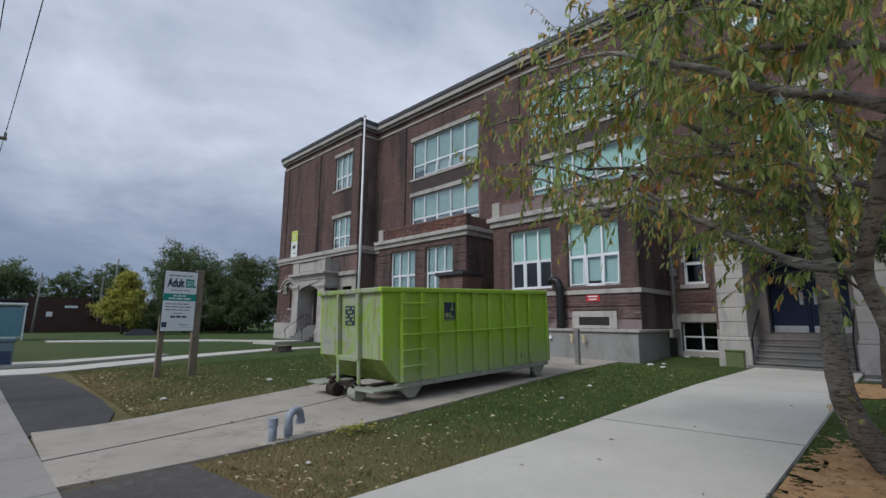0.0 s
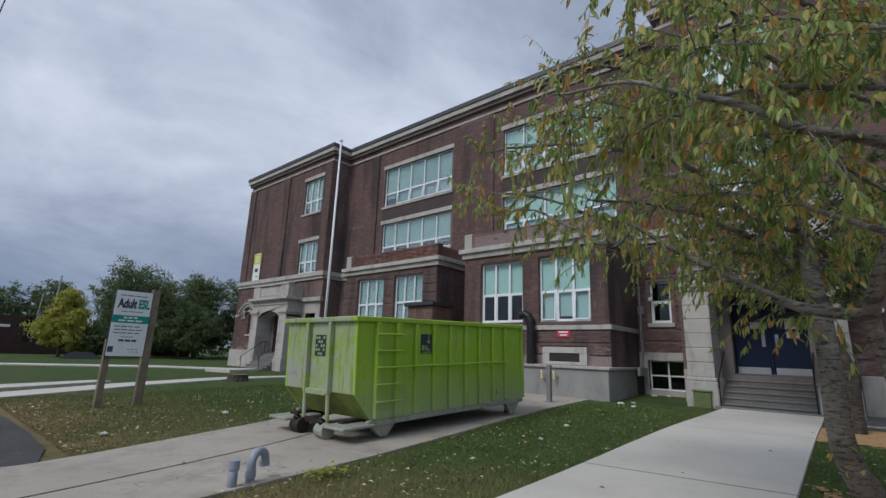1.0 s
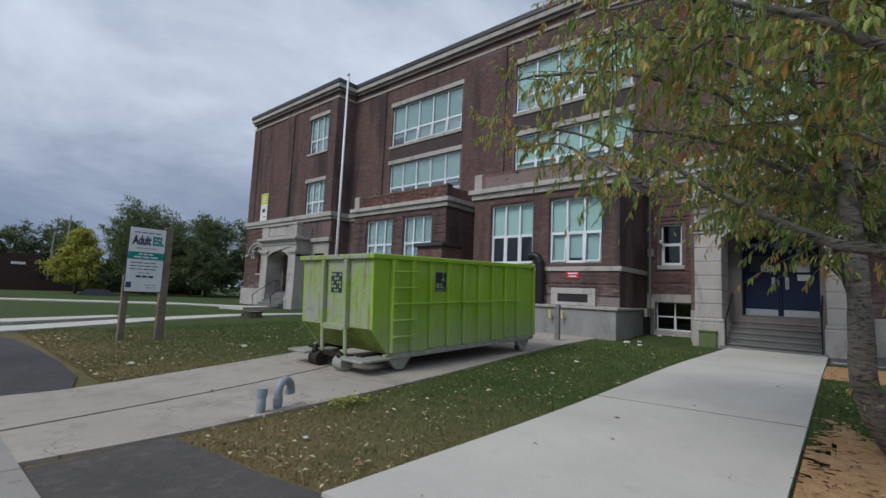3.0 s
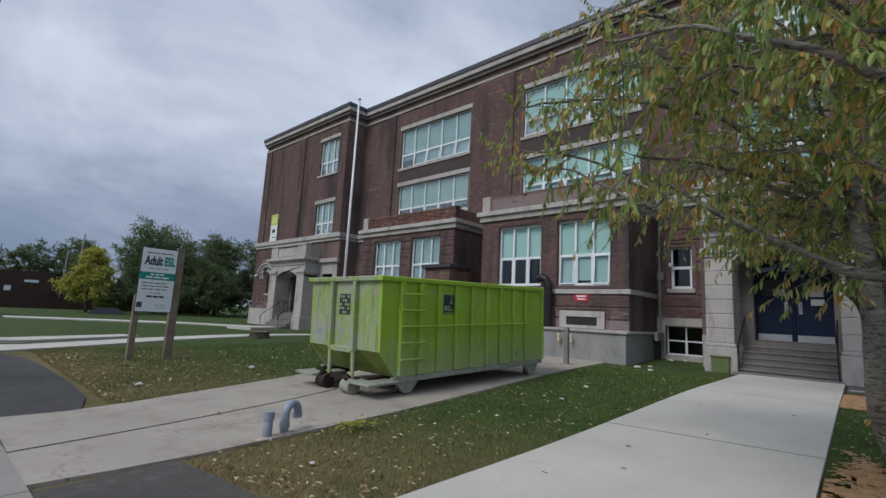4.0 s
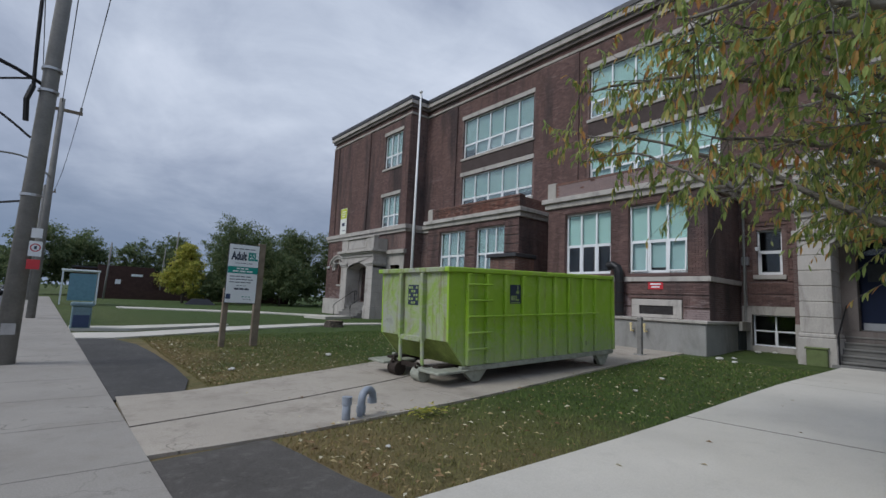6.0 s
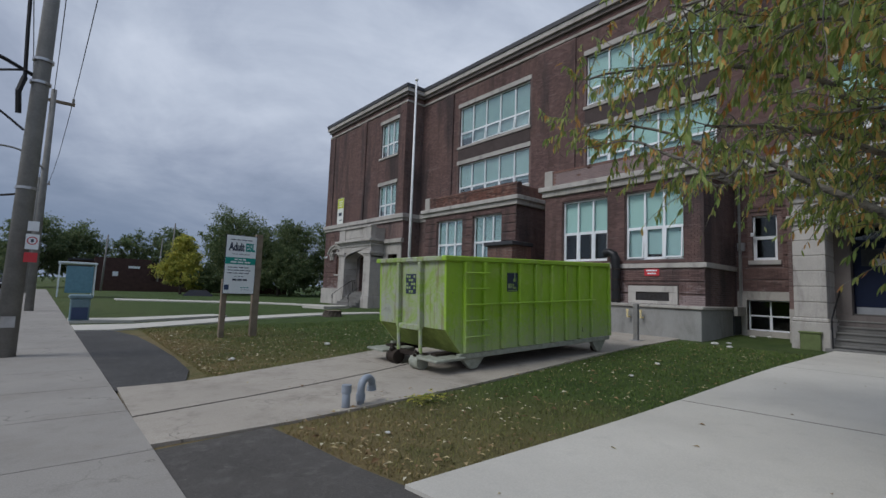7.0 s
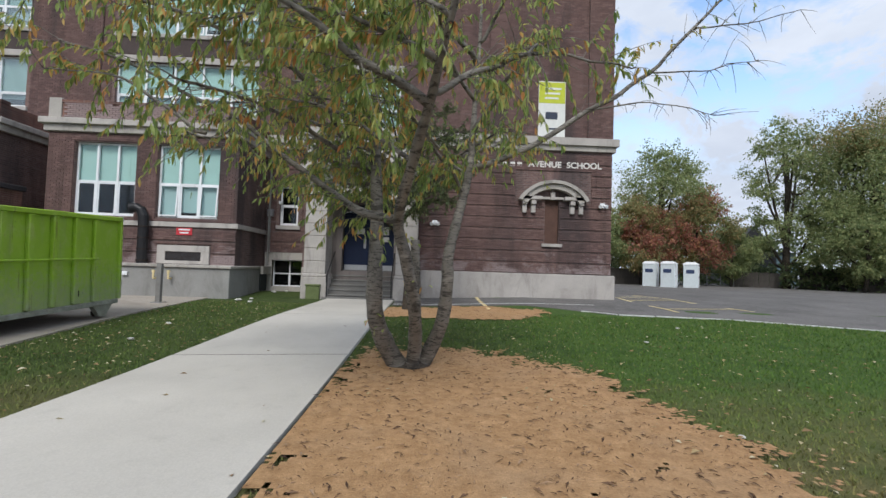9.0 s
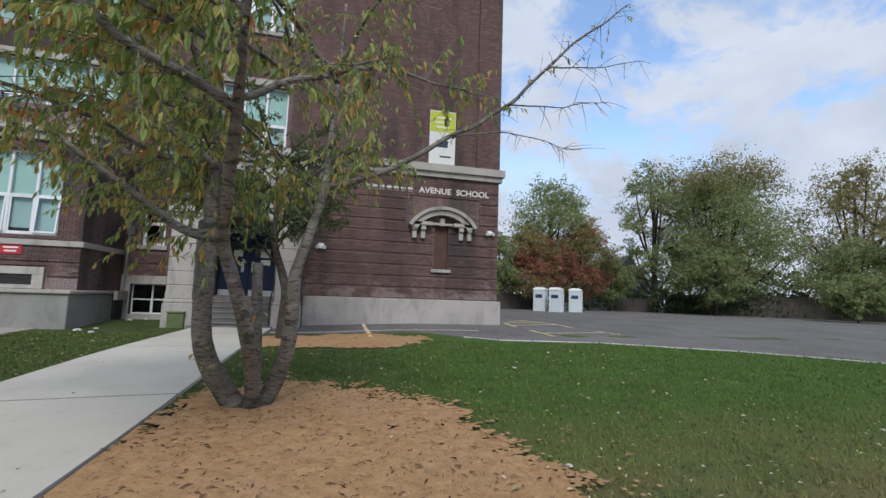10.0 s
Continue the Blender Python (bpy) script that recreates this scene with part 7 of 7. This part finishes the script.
def board_fence(a, b, h, label, n=None):
    f = empty("board_fence", label, "fence")
    a, b = Vector(a), Vector(b)
    d = (b - a)
    n = n or int(d.length / 0.45)
    ang = math.atan2(d.y, d.x)
    q = random.Random(int(d.length * 10))
    me = mesh_of(boxes((0, d.length / n - 0.02, -0.012, 0.012, 0, h)), "board", M["fence"])
    for k in range(n):
        ob = new("board", me)
        ob.parent = f
        p = a + d * (k / n)
        ob.matrix_world = Matrix.Translation((p.x, p.y, a.z + q.uniform(-0.05, 0.03))) @ Matrix.Rotation(ang, 4, "Z") @ Matrix.Rotation(radians(q.uniform(-0.8, 0.8)), 4, "Y")
    bm = boxes((0, d.length, 0.014, 0.06, 0.35, 0.45), (0, d.length, 0.014, 0.06, h - 0.4, h - 0.3))
    bm.transform(Matrix.Translation(a) @ Matrix.Rotation(ang, 4, "Z"))
    part("fence_rail", bm, M["fence"], f)
    return f


board_fence((43, -16.6, 0.3), (47.5, -24, 0.3), 1.7, "low grey-brown board fence at the back of the lot")
board_fence((49, -34, 0.3), (46, -38, 0.3), 1.7, "dark board fence at the back of the lot")
board_fence((45.5, -38.5, 0.3), (33, -51, 0.3), 2.3, "weathered grey board fence along the lot")
board_fence((33, -51, 0.3), (18, -55, 0.3), 2.2, "weathered grey board fence along the lot")
lf = empty("chain_fence", "low wire fence with thin rails behind the toilets", "fence")
for k in range(7):
    u = k / 6
    part("post", cyl(bmesh.new(), 47.5 + 1.5 * u, -24 - 10 * u, 0.2, 1.75, 0.04, 6), M["steel"], lf)
part("rail", tube(bmesh.new(), [(47.5, -24, 1.72), (49, -34, 1.72)], 0.03, 6), M["steel"], lf)
part("rail", tube(bmesh.new(), [(47.5, -24, 0.45), (49, -34, 0.45)], 0.03, 6), M["steel"], lf)


def toilet(x, y, yaw, gz=0.32):
    t = empty("portable_toilet", "white and pale grey plastic portable toilet on the lot", "portable toilet", "portable toilets")
    part("body", boxes((-0.56, 0.56, -0.56, 0.56, 0.10, 2.05), bevel=0.03), M["loo_grey"], t)
    part("skid", boxes((-0.6, 0.6, -0.6, 0.6, 0.0, 0.10)), M["loo_white"], t)
    bm = bmesh.new()
    lo = [bm.verts.new((sx * 0.60, sy * 0.60, 2.05)) for sx, sy in ((-1, -1), (1, -1), (1, 1), (-1, 1))]
    md = [bm.verts.new((sx * 0.58, sy * 0.58, 2.14)) for sx, sy in ((-1, -1), (1, -1), (1, 1), (-1, 1))]
    hi = [bm.verts.new((sx * 0.34, sy * 0.50, 2.28)) for sx, sy in ((-1, -1), (1, -1), (1, 1), (-1, 1))]
    for p, q in ((lo, md), (md, hi)):
        for i in range(4):
            bm.faces.new((p[i], p[(i + 1) % 4], q[(i + 1) % 4], q[i]))
    bm.faces.new(lo), bm.faces.new(hi)
    part("roof", bm, M["loo_white"], t, "white domed roof")
    d = part("door", boxes((-0.605, -0.565, -0.40, 0.40, 0.16, 1.98), bevel=0.012), M["loo_white"], t, "white plastic door")
    part("latch", boxes((-0.625, -0.607, 0.26, 0.34, 0.95, 1.12)), M["navy"], d)
    part("vent", boxes((-0.612, -0.606, -0.2, 0.2, 1.72, 1.9)), M["loo_grey"], d)
    part("label_plate", boxes((-0.30, 0.34, -0.572, -0.564, 1.30, 1.62)), M["navy"], t, "navy printed label")
    part("label_plate", boxes((-0.30, 0.34, 0.564, 0.572, 1.30, 1.62)), M["navy"], t)
    t.matrix_world = Matrix.Translation((x, y, gz)) @ Matrix.Rotation(radians(yaw), 4, "Z")
    return t


toilet(39.9, -20.1, 52)
toilet(38.3, -20.9, 50)
toilet(38.9, -23.2, 54)

for pts, w_ in ((((12.75, -2.02), (18.2, -2.1)), 0.12), (((18.9, -8.2), (14.3, -8.15)), 0.11), (((21.7, -10.1), (15.1, -11.2)), 0.10), (((20.4, -8.9), (20.9, -10.2)), 0.09),
                (((19.2, -8.2), (19.8, -10.4)), 0.09), (((18.2, -8.2), (18.8, -10.55)), 0.09), (((17.2, -8.2), (17.8, -10.7)), 0.09), (((16.2, -8.2), (16.8, -10.9)), 0.09), (((15.2, -8.2), (15.8, -11.05)), 0.09)):
    (xa, ya), (xb, yb) = pts
    d = Vector((xb - xa, yb - ya)).normalized() * w_ / 2
    ln_ = math.hypot(xb - xa, yb - ya)
    tagged(draped("painted_line", [(xa - d.y, ya + d.x), (xb - d.y, yb + d.x), (xb + d.y, yb - d.x), (xa + d.y, ya - d.x)], 0.006, M["yellow_line"], 0.004), "worn yellow painted line on the lot", "road marking", "yellow lot lines")
tagged(draped("painted_line", [(15.7, 1.0), (15.85, 1.0), (15.95, -6.0), (15.8, -6.0)], 0.006, M["white_line"], 0.004), "faded white painted line along the lot", "road marking")
EDGE = [(14.0, -4.9), (13.4, -5.8), (13.0, -9.0), (11.4, -12.6), (8.3, -16.2), (4.5, -20.5)]
for (xa, ya), (xb, yb) in zip(EDGE, EDGE[1:]):
    d = Vector((xb - xa, yb - ya)).normalized() * 0.045
    for k in range(3):
        u0, u1 = k / 3 + 0.01, (k + 1) / 3 - 0.01
        ax_, ay_, bx_, by_ = xa + (xb - xa) * u0, ya + (yb - ya) * u0, xa + (xb - xa) * u1, ya + (yb - ya) * u1
        tagged(draped("kerb_strip", [(ax_ - d.y, ay_ + d.x), (bx_ - d.y, by_ + d.x), (bx_ + d.y, by_ - d.x), (ax_ + d.y, ay_ - d.x)], 0.004, M["white_line"], 0.08), "pale low edging strip of the lot", "edging", "lot edging")
pl = empty("timber_stack", "low stack of pale boards at the fence", "timber")
for k in range(4):
    part("board", boxes((45.5, 46.0, -41.2, -38.6, 0.32 + 0.07 * k, 0.38 + 0.07 * k)), M["wood"], pl)
part("marker_post", boxes((45.2, 45.3, -40.2, -40.1, 0.3, 1.3)), M["yellow_line"], pl)
hs = empty("far_house", "blue-grey house behind the trees", "house")
part("wall", boxes((62, 70, -52, -42, 0, 5)), M["box_blue"], hs)
bm = prism([(61.5, -52.5), (70.5, -52.5), (70.5, -41.5), (61.5, -41.5)], 5.0, 5.1)
part("roof", bm, M["roof"], hs)
hs2 = empty("far_house", "dark gabled house behind the trees", "house")
bm = bmesh.new()
a_ = [bm.verts.new((58, y, z)) for y, z in ((-40, 0), (-46, 0), (-46, 5), (-43, 8.2), (-40, 5))]
b_ = [bm.verts.new((66, y, z)) for y, z in ((-40, 0), (-46, 0), (-46, 5), (-43, 8.2), (-40, 5))]
bm.faces.new(a_), bm.faces.new(b_)
for i in range(5):
    bm.faces.new((a_[i], a_[(i + 1) % 5], b_[(i + 1) % 5], b_[i]))
part("wall", bm, M["coping"], hs2)

# ---- street ----


def utility_pole(x, y, h, r, lean, label, arm=True):
    p = tagged(part("utility_pole", tube(bmesh.new(), [(x, y, -0.3), (x + lean * h, y, h)], [r, r * 0.62], 14), M["pole"], None, "", True), label, "utility pole", "street poles")
    tx = x + lean * h
    if arm:
        part("crossarm", boxes((tx - 0.75, tx + 0.75, y - 0.06, y + 0.06, h - 0.55, h - 0.43)), M["wood"], p)
        for dx in (-0.68, 0.0, 0.68):
            part("insulator", cyl(bmesh.new(), tx + dx, y, h - 0.43, h - 0.22, 0.05, 8), M["pole"], p)
    return p


up = utility_pole(-0.86, 12.2, 9.6, 0.17, 0.012, "thick grey concrete street pole with brackets and signs", False)
for z in (3.1, 5.15, 5.6, 8.2):
    part("band", cyl(bmesh.new(), -0.86 + 0.012 * z, 12.2, z, z + 0.05, 0.165, 14), M["steel"], up)
part("bracket_arm", tube(bmesh.new(), [(-0.9, 12.2, 5.3), (-1.3, 12.1, 5.45), (-2.4, 11.9, 5.75)], 0.035, 6), M["cable"], up)
part("riser_cable", tube(bmesh.new(), smooth_path([(-1.02, 12.15, 5.2), (-1.06, 12.1, 6.2), (-1.1, 12.1, 7.6), (-1.15, 12.1, 9.4)], 4), 0.035, 6), M["cable"], up)
part("cable_coil", tube(bmesh.new(), [(-1.05, 12.1, 4.5), (-1.08, 12.05, 4.9), (-1.02, 12.1, 5.2)], 0.05, 6), M["cable"], up)
part("street_number_plate", boxes((-0.95, -0.75, 12.02, 12.03, 0.55, 0.75)), M["steel"], up)
sg = tagged(part("parking_sign", boxes((-0.74, -0.55, 11.98, 11.99, 1.98, 2.26)), M["sign_white"]), "white no-parking sign strapped to the street pole", "street sign", "signs on the pole")
bm = bmesh.new()
for i in range(24):
    a, b = 2 * math.pi * i / 24, 2 * math.pi * (i + 1) / 24
    vs_ = [bm.verts.new((-0.645 + math.cos(t) * r, 11.978, 2.14 + math.sin(t) * r)) for t, r in ((a, 0.058), (b, 0.058), (b, 0.076), (a, 0.076))]
    bm.faces.new(vs_)
part("red_ring", bm, M["red"], sg)
part("letter_bar", boxes((-0.665, -0.625, 11.974, 11.979, 2.11, 2.17)), M["ink"], sg)
tagged(part("parking_sign", boxes((-0.73, -0.57, 11.98, 11.99, 2.32, 2.50)), M["sign_white"]), "small white plate on the street pole", "street sign", "signs on the pole")
tagged(part("tow_sign", boxes((-0.74, -0.55, 11.97, 11.979, 1.74, 1.92)), M["red"]), "small red sign on the street pole", "street sign", "signs on the pole")
utility_pole(-1.05, 26.5, 9.6, 0.16, 0.0, "grey street pole with a crossarm")
utility_pole(-2.2, 52, 9.8, 0.16, 0.0, "distant street pole with a crossarm")
utility_pole(-3.4, 84, 9.8, 0.16, 0.0, "distant street pole with a crossarm")
utility_pole(11.5, 74, 9.5, 0.14, 0.03, "leaning wooden pole behind the yellow tree", False)
utility_pole(9.9, 72, 7.0, 0.10, 0.03, "leaning wooden pole behind the yellow tree", False)
utility_pole(3.6, 66, 6.5, 0.12, 0.03, "leaning wooden pole by the bus shelter", False)
for k, (dx, z1, z2) in enumerate(((-0.68, 9.4, 10.4), (0.0, 9.45, 10.6), (0.68, 9.4, 10.2))):
    w_ = [(-2.2 + dx, 52, 9.55), (-1.6 + dx, 39, 9.0), (-1.05 + dx, 26.5, z1), (-0.55 + dx, 12, 9.2 + 0.2 * k), (-0.1 + dx, -2, 9.6 + 0.2 * k), (0.3 + dx, -20, z2)]
    tagged(part("overhead_wire", tube(bmesh.new(), smooth_path(w_, 8), 0.014, 5), M["cable"]), "thin black overhead wire along the street", "overhead wire", "street wires")
for w_ in ([(-1.0, 12.1, 5.35), (-3.5, 13.5, 5.2), (-9.0, 17, 6.2)], [(-0.95, 12.1, 4.2), (-2.0, 12.5, 5.0), (-6.0, 14, 7.5)], [(-0.95, 12.2, 3.0), (-4, 16, 2.9), (-12, 24, 3.3)]):
    tagged(part("overhead_wire", tube(bmesh.new(), smooth_path(w_, 6), 0.022, 5), M["cable"]), "thick black cable slung across the street", "overhead wire", "street wires")
sl = empty("street_lamp", "grey street lamp on a curved arm", "street lamp")
part("arm", tube(bmesh.new(), smooth_path([(-1.05, 26.4, 6.0), (-1.9, 26.4, 6.7), (-3.0, 26.4, 6.75)], 5), 0.04, 6), M["pole"], sl)
part("lamp_head", boxes((-3.5, -2.95, 26.28, 26.52, 6.62, 6.76), bevel=0.03), M["pole"], sl)
bx = empty("street_box", "blue-grey metal street bin beside the pavement", "street bin")
part("body", boxes((0.15, 0.68, 20.0, 20.5, 0.02, 0.78), bevel=0.03), M["box_blue"], bx)
part("lid", boxes((0.10, 0.73, 19.95, 20.55, 0.78, 0.92), bevel=0.04), M["box_blue"], bx)
part("door_panel", boxes((0.2, 0.63, 19.985, 19.998, 0.1, 0.5)), M["navy"], bx)
shl = empty("bus_shelter", "pale blue glazed bus shelter by the street", "bus shelter")
part("roof", boxes((-0.3, 2.0, 44, 47.5, 2.45, 2.6), bevel=0.03), M["loo_grey"], shl)
for x, y in ((-0.2, 44.1), (1.9, 44.1), (-0.2, 47.4), (1.9, 47.4)):
    part("post", boxes((x - 0.05, x + 0.05, y - 0.05, y + 0.05, 0, 2.45)), M["loo_grey"], shl)
part("back_panel", boxes((1.86, 1.90, 44.2, 47.3, 0.3, 2.3)), M["glass_blue"], shl)
part("side_panel", boxes((0.2, 1.8, 44.1, 44.13, 0.3, 2.3)), M["glass_blue"], shl)
ts = empty("traffic_signal", "amber traffic signal hung over the far crossing", "traffic signal")
part("housing", boxes((-7.6, -6.4, 62, 62.3, 5.3, 5.75), bevel=0.04), M["amber"], ts)
for k in range(3):
    part("lens", tube(bmesh.new(), [(-7.4 + 0.4 * k, 61.98, 5.52), (-7.4 + 0.4 * k, 61.85, 5.52)], 0.14, 12), M["black"], ts)
part("mast", tube(bmesh.new(), [(-12.5, 62.2, 0), (-12.5, 62.2, 5.6), (-6.5, 62.2, 5.9)], 0.08, 8), M["pole"], ts)


def car(x, y, mat, label):
    c = empty("car", label, "car", "cars on the street")
    bm = boxes((-0.88, 0.88, -2.15, 2.15, 0.32, 0.82), bevel=0.12)
    part("body", bm, mat, c)
    bm = bmesh.new()
    lo = [bm.verts.new(p) for p in ((-0.82, -1.3, 0.82), (0.82, -1.3, 0.82), (0.82, 1.6, 0.82), (-0.82, 1.6, 0.82))]
    hi = [bm.verts.new(p) for p in ((-0.66, -0.6, 1.42), (0.66, -0.6, 1.42), (0.66, 1.0, 1.42), (-0.66, 1.0, 1.42))]
    for i in range(4):
        bm.faces.new((lo[i], lo[(i + 1) % 4], hi[(i + 1) % 4], hi[i]))
    bm.faces.new(hi), bm.faces.new(lo)
    part("cabin", bm, M["car_dark"], c, "dark glazed cabin")
    part("roof_panel", boxes((-0.65, 0.65, -0.58, 0.98, 1.424, 1.45)), mat, c)
    for sx in (-0.62, 0.62):
        part("headlight", boxes((sx - 0.16, sx + 0.16, -2.18, -2.12, 0.58, 0.72), bevel=0.02), M["loo_white"], c)
        for sy in (-1.35, 1.35):
            part("wheel", tube(bmesh.new(), [(sx * 1.18, sy, 0.32), (sx * 1.46, sy, 0.32)], 0.32, 14), M["tyre"], c)
    c.matrix_world = Matrix.Translation((x, y, -0.13))
    return c


car(-7.2, 66, M["car_silver"], "silver car waiting on the street")
car(-10.6, 70, M["car_silver"], "silver car on the far lane")
car(-4.4, 72, M["car_dark"], "dark car on the street")
car(-7.4, 84, M["car_silver"], "silver car far down the street")
pk = car(10.8, 52.5, M["car_dark"], "dark car parked beyond the far lawn")
pk.matrix_world = Matrix.Translation((11.2, 53.5, -0.85)) @ Matrix.Rotation(radians(80), 4, "Z")
lb = empty("brick_building", "long low dark brick building beyond the lawn", "building")
part("wall", boxes((0.9, 12.5, 76, 90, -0.5, 3.7)), M["darkbrick"], lb)
part("wall", boxes((3.2, 9.5, 75, 76, -0.5, 4.2)), M["darkbrick"], lb)
part("roof", boxes((0.6, 12.8, 75.7, 90.3, 3.7, 3.9)), M["roof"], lb)
part("low_wall", boxes((2.0, 26, 68, 68.3, -0.3, 1.25)), M["darkbrick"], lb)
part("window", boxes((5.2, 5.8, 74.95, 75.0, 1.8, 2.4)), M["white"], lb)
part("window", boxes((6.9, 8.2, 74.95, 75.0, 2.9, 3.2)), M["white"], lb)
tagged(part("roadside_sign", boxes((10.4, 10.75, 71.5, 71.54, 0.7, 1.2)), M["red"]), "small red board on a pole", "sign")

# ---- grass blades, fallen leaves, chips ----
q = random.Random(21)


def on_lawn(x, y, m=0.03):
    if 1.10 - m < y < 3.55 + m and x > 2.15:
        return False
    if x > 15.9 and y > 5.4 or x > 17 or (x > 16.8 and 0.2 < y < 4.7):
        return False
    if bed_b(x, y) or (bed_edge(x, y) and q.random() < (0.985 if noise.noise(Vector((x * 0.9, y * 0.9, 4))) - 0.16 * (y + 0.8) < 0.22 else 0.45)):
        return False
    if y < 1.1:
        return x > 2.25 and x < 13.0 - max(0, -y - 9) * 0.5
    if y <= 3.6:
        return False
    if y < drive_right(x) - m:
        return x > 1.98 - 0.18 * (y - 3.6)
    if y > drive_left(x) + m:
        return x > 1.75 and y < 17 + 0.4 * x and x < 15
    return False


bv, bf = [], []
count = 0
while count < 110000:
    x, y = 1.7 + 13.5 * q.random() ** 1.35, q.uniform(-15, 18)
    if not on_lawn(x, y):
        continue
    count += 1
    z = ground_z(x, y) - 0.015
    h, w_, a = q.uniform(0.022, 0.055), q.uniform(0.003, 0.006) * (1 + x * 0.12), q.uniform(0, 6.283)
    lx, ly = q.uniform(-0.03, 0.03), q.uniform(-0.03, 0.03)
    i = len(bv)
    bv += [(x - math.cos(a) * w_, y - math.sin(a) * w_, z), (x + math.cos(a) * w_, y + math.sin(a) * w_, z), (x + lx, y + ly, z + h)]
    bf.append((i, i + 1, i + 2))
me = bpy.data.meshes.new("grass")
me.from_pydata(bv, [], bf)
me.materials.append(M["blade"])
tagged(new("grass", me), "short patchy grass blades of the lawn", "grass", "", "stuff")

fl = Leaves()
count = 0
while count < 4000:
    x, y = 1.8 + 13 * q.random() ** 1.7, q.uniform(-8, 16)
    if not on_lawn(x, y, 0.0) and not (q.random() < 0.02 and y > -3 and x > 1.4):
        continue
    if y < 0 and q.random() < 0.6:
        continue
    count += 1
    ll = q.uniform(0.03, 0.075) if q.random() < 0.9 else q.uniform(0.08, 0.11)
    a = q.uniform(0, 6.283)
    fl.add(Vector((x, y, ground_z(x, y) + 0.04)), Vector((math.cos(a), math.sin(a), q.uniform(-0.1, 0.25))), ll, ll * 0.5, Vector((q.uniform(-.4, .4), q.uniform(-.4, .4), 1)))
sprig = Leaves()
for k in range(60):
    x, y = 3.66 + q.gauss(0, 0.13), 5.58 + q.gauss(0, 0.10)
    a = q.uniform(0, 6.283)
    sprig.add_slim(Vector((x, y, ground_z(x, y) + q.uniform(0.02, 0.09))), Vector((math.cos(a), math.sin(a), q.uniform(-0.1, 0.6))), 0.11, 0.035, Vector((q.uniform(-.4, .4), q.uniform(-.4, .4), 1)))
tagged(sprig.make("yellow_sprigs", M["leaf_yellow"]), "torn yellow-green sprigs lying in the grass", "sprig", "", "stuff")
tagged(fl.make("fallen_leaves", M["leaf_dry"]), "scattered yellow and brown fallen leaves", "leaves", "", "stuff")
ch = Leaves()
count = 0
while count < 4200:
    x, y = q.uniform(1.5, 16), q.uniform(-4.2, 1.08)
    if not ((bed_a(x, y) and x > 2.2) or (bed_b(x, y) and q.random() < 0.3)):
        continue
    count += 1
    ll = q.uniform(0.015, 0.06) if q.random() < 0.85 else q.uniform(0.06, 0.12)
    a = q.uniform(0, 6.283)
    ch.add(Vector((x, y, ground_z(x, y) + 0.035)), Vector((math.cos(a), math.sin(a), q.uniform(-0.1, 0.25))), ll, ll * 0.19, Vector((q.uniform(-.5, .5), q.uniform(-.5, .5), 1)))
tagged(ch.make("mulch_chips", M["mulch_bit"]), "dark bark chips and dry leaf curls on the mulch", "mulch chips", "", "stuff")
for x, y, s in ((5.2, 11.6, 0.08), (2.5, 10.2, 0.07), (2.55, 4.75, 0.035), (9.6, 5.2, 0.06), (7.9, 4.9, 0.05), (15.6, 6.2, 0.10), (16.2, 6.0, 0.08), (15.0, 5.6, 0.08), (18.8, 6.1, 0.1), (19.2, 5.7, 0.09), (4.0, -2.9, 0.035), (8.8, -4.4, 0.05), (10.9, -6.2, 0.05)):
    bm = bmesh.new()
    bmesh.ops.create_icosphere(bm, subdivisions=2, radius=s)
    for v in bm.verts:
        v.co = v.co * (1 + 0.5 * noise.noise(v.co * 14 + Vector((x, y, 0))))
        v.co.z *= 0.4
    bm.transform(Matrix.Translation((x, y, ground_z(x, y) + s * 0.25)))
    tagged(part("crumpled_litter", bm, M["paper"]), "crumpled pale litter lying in the grass", "litter", "litter")
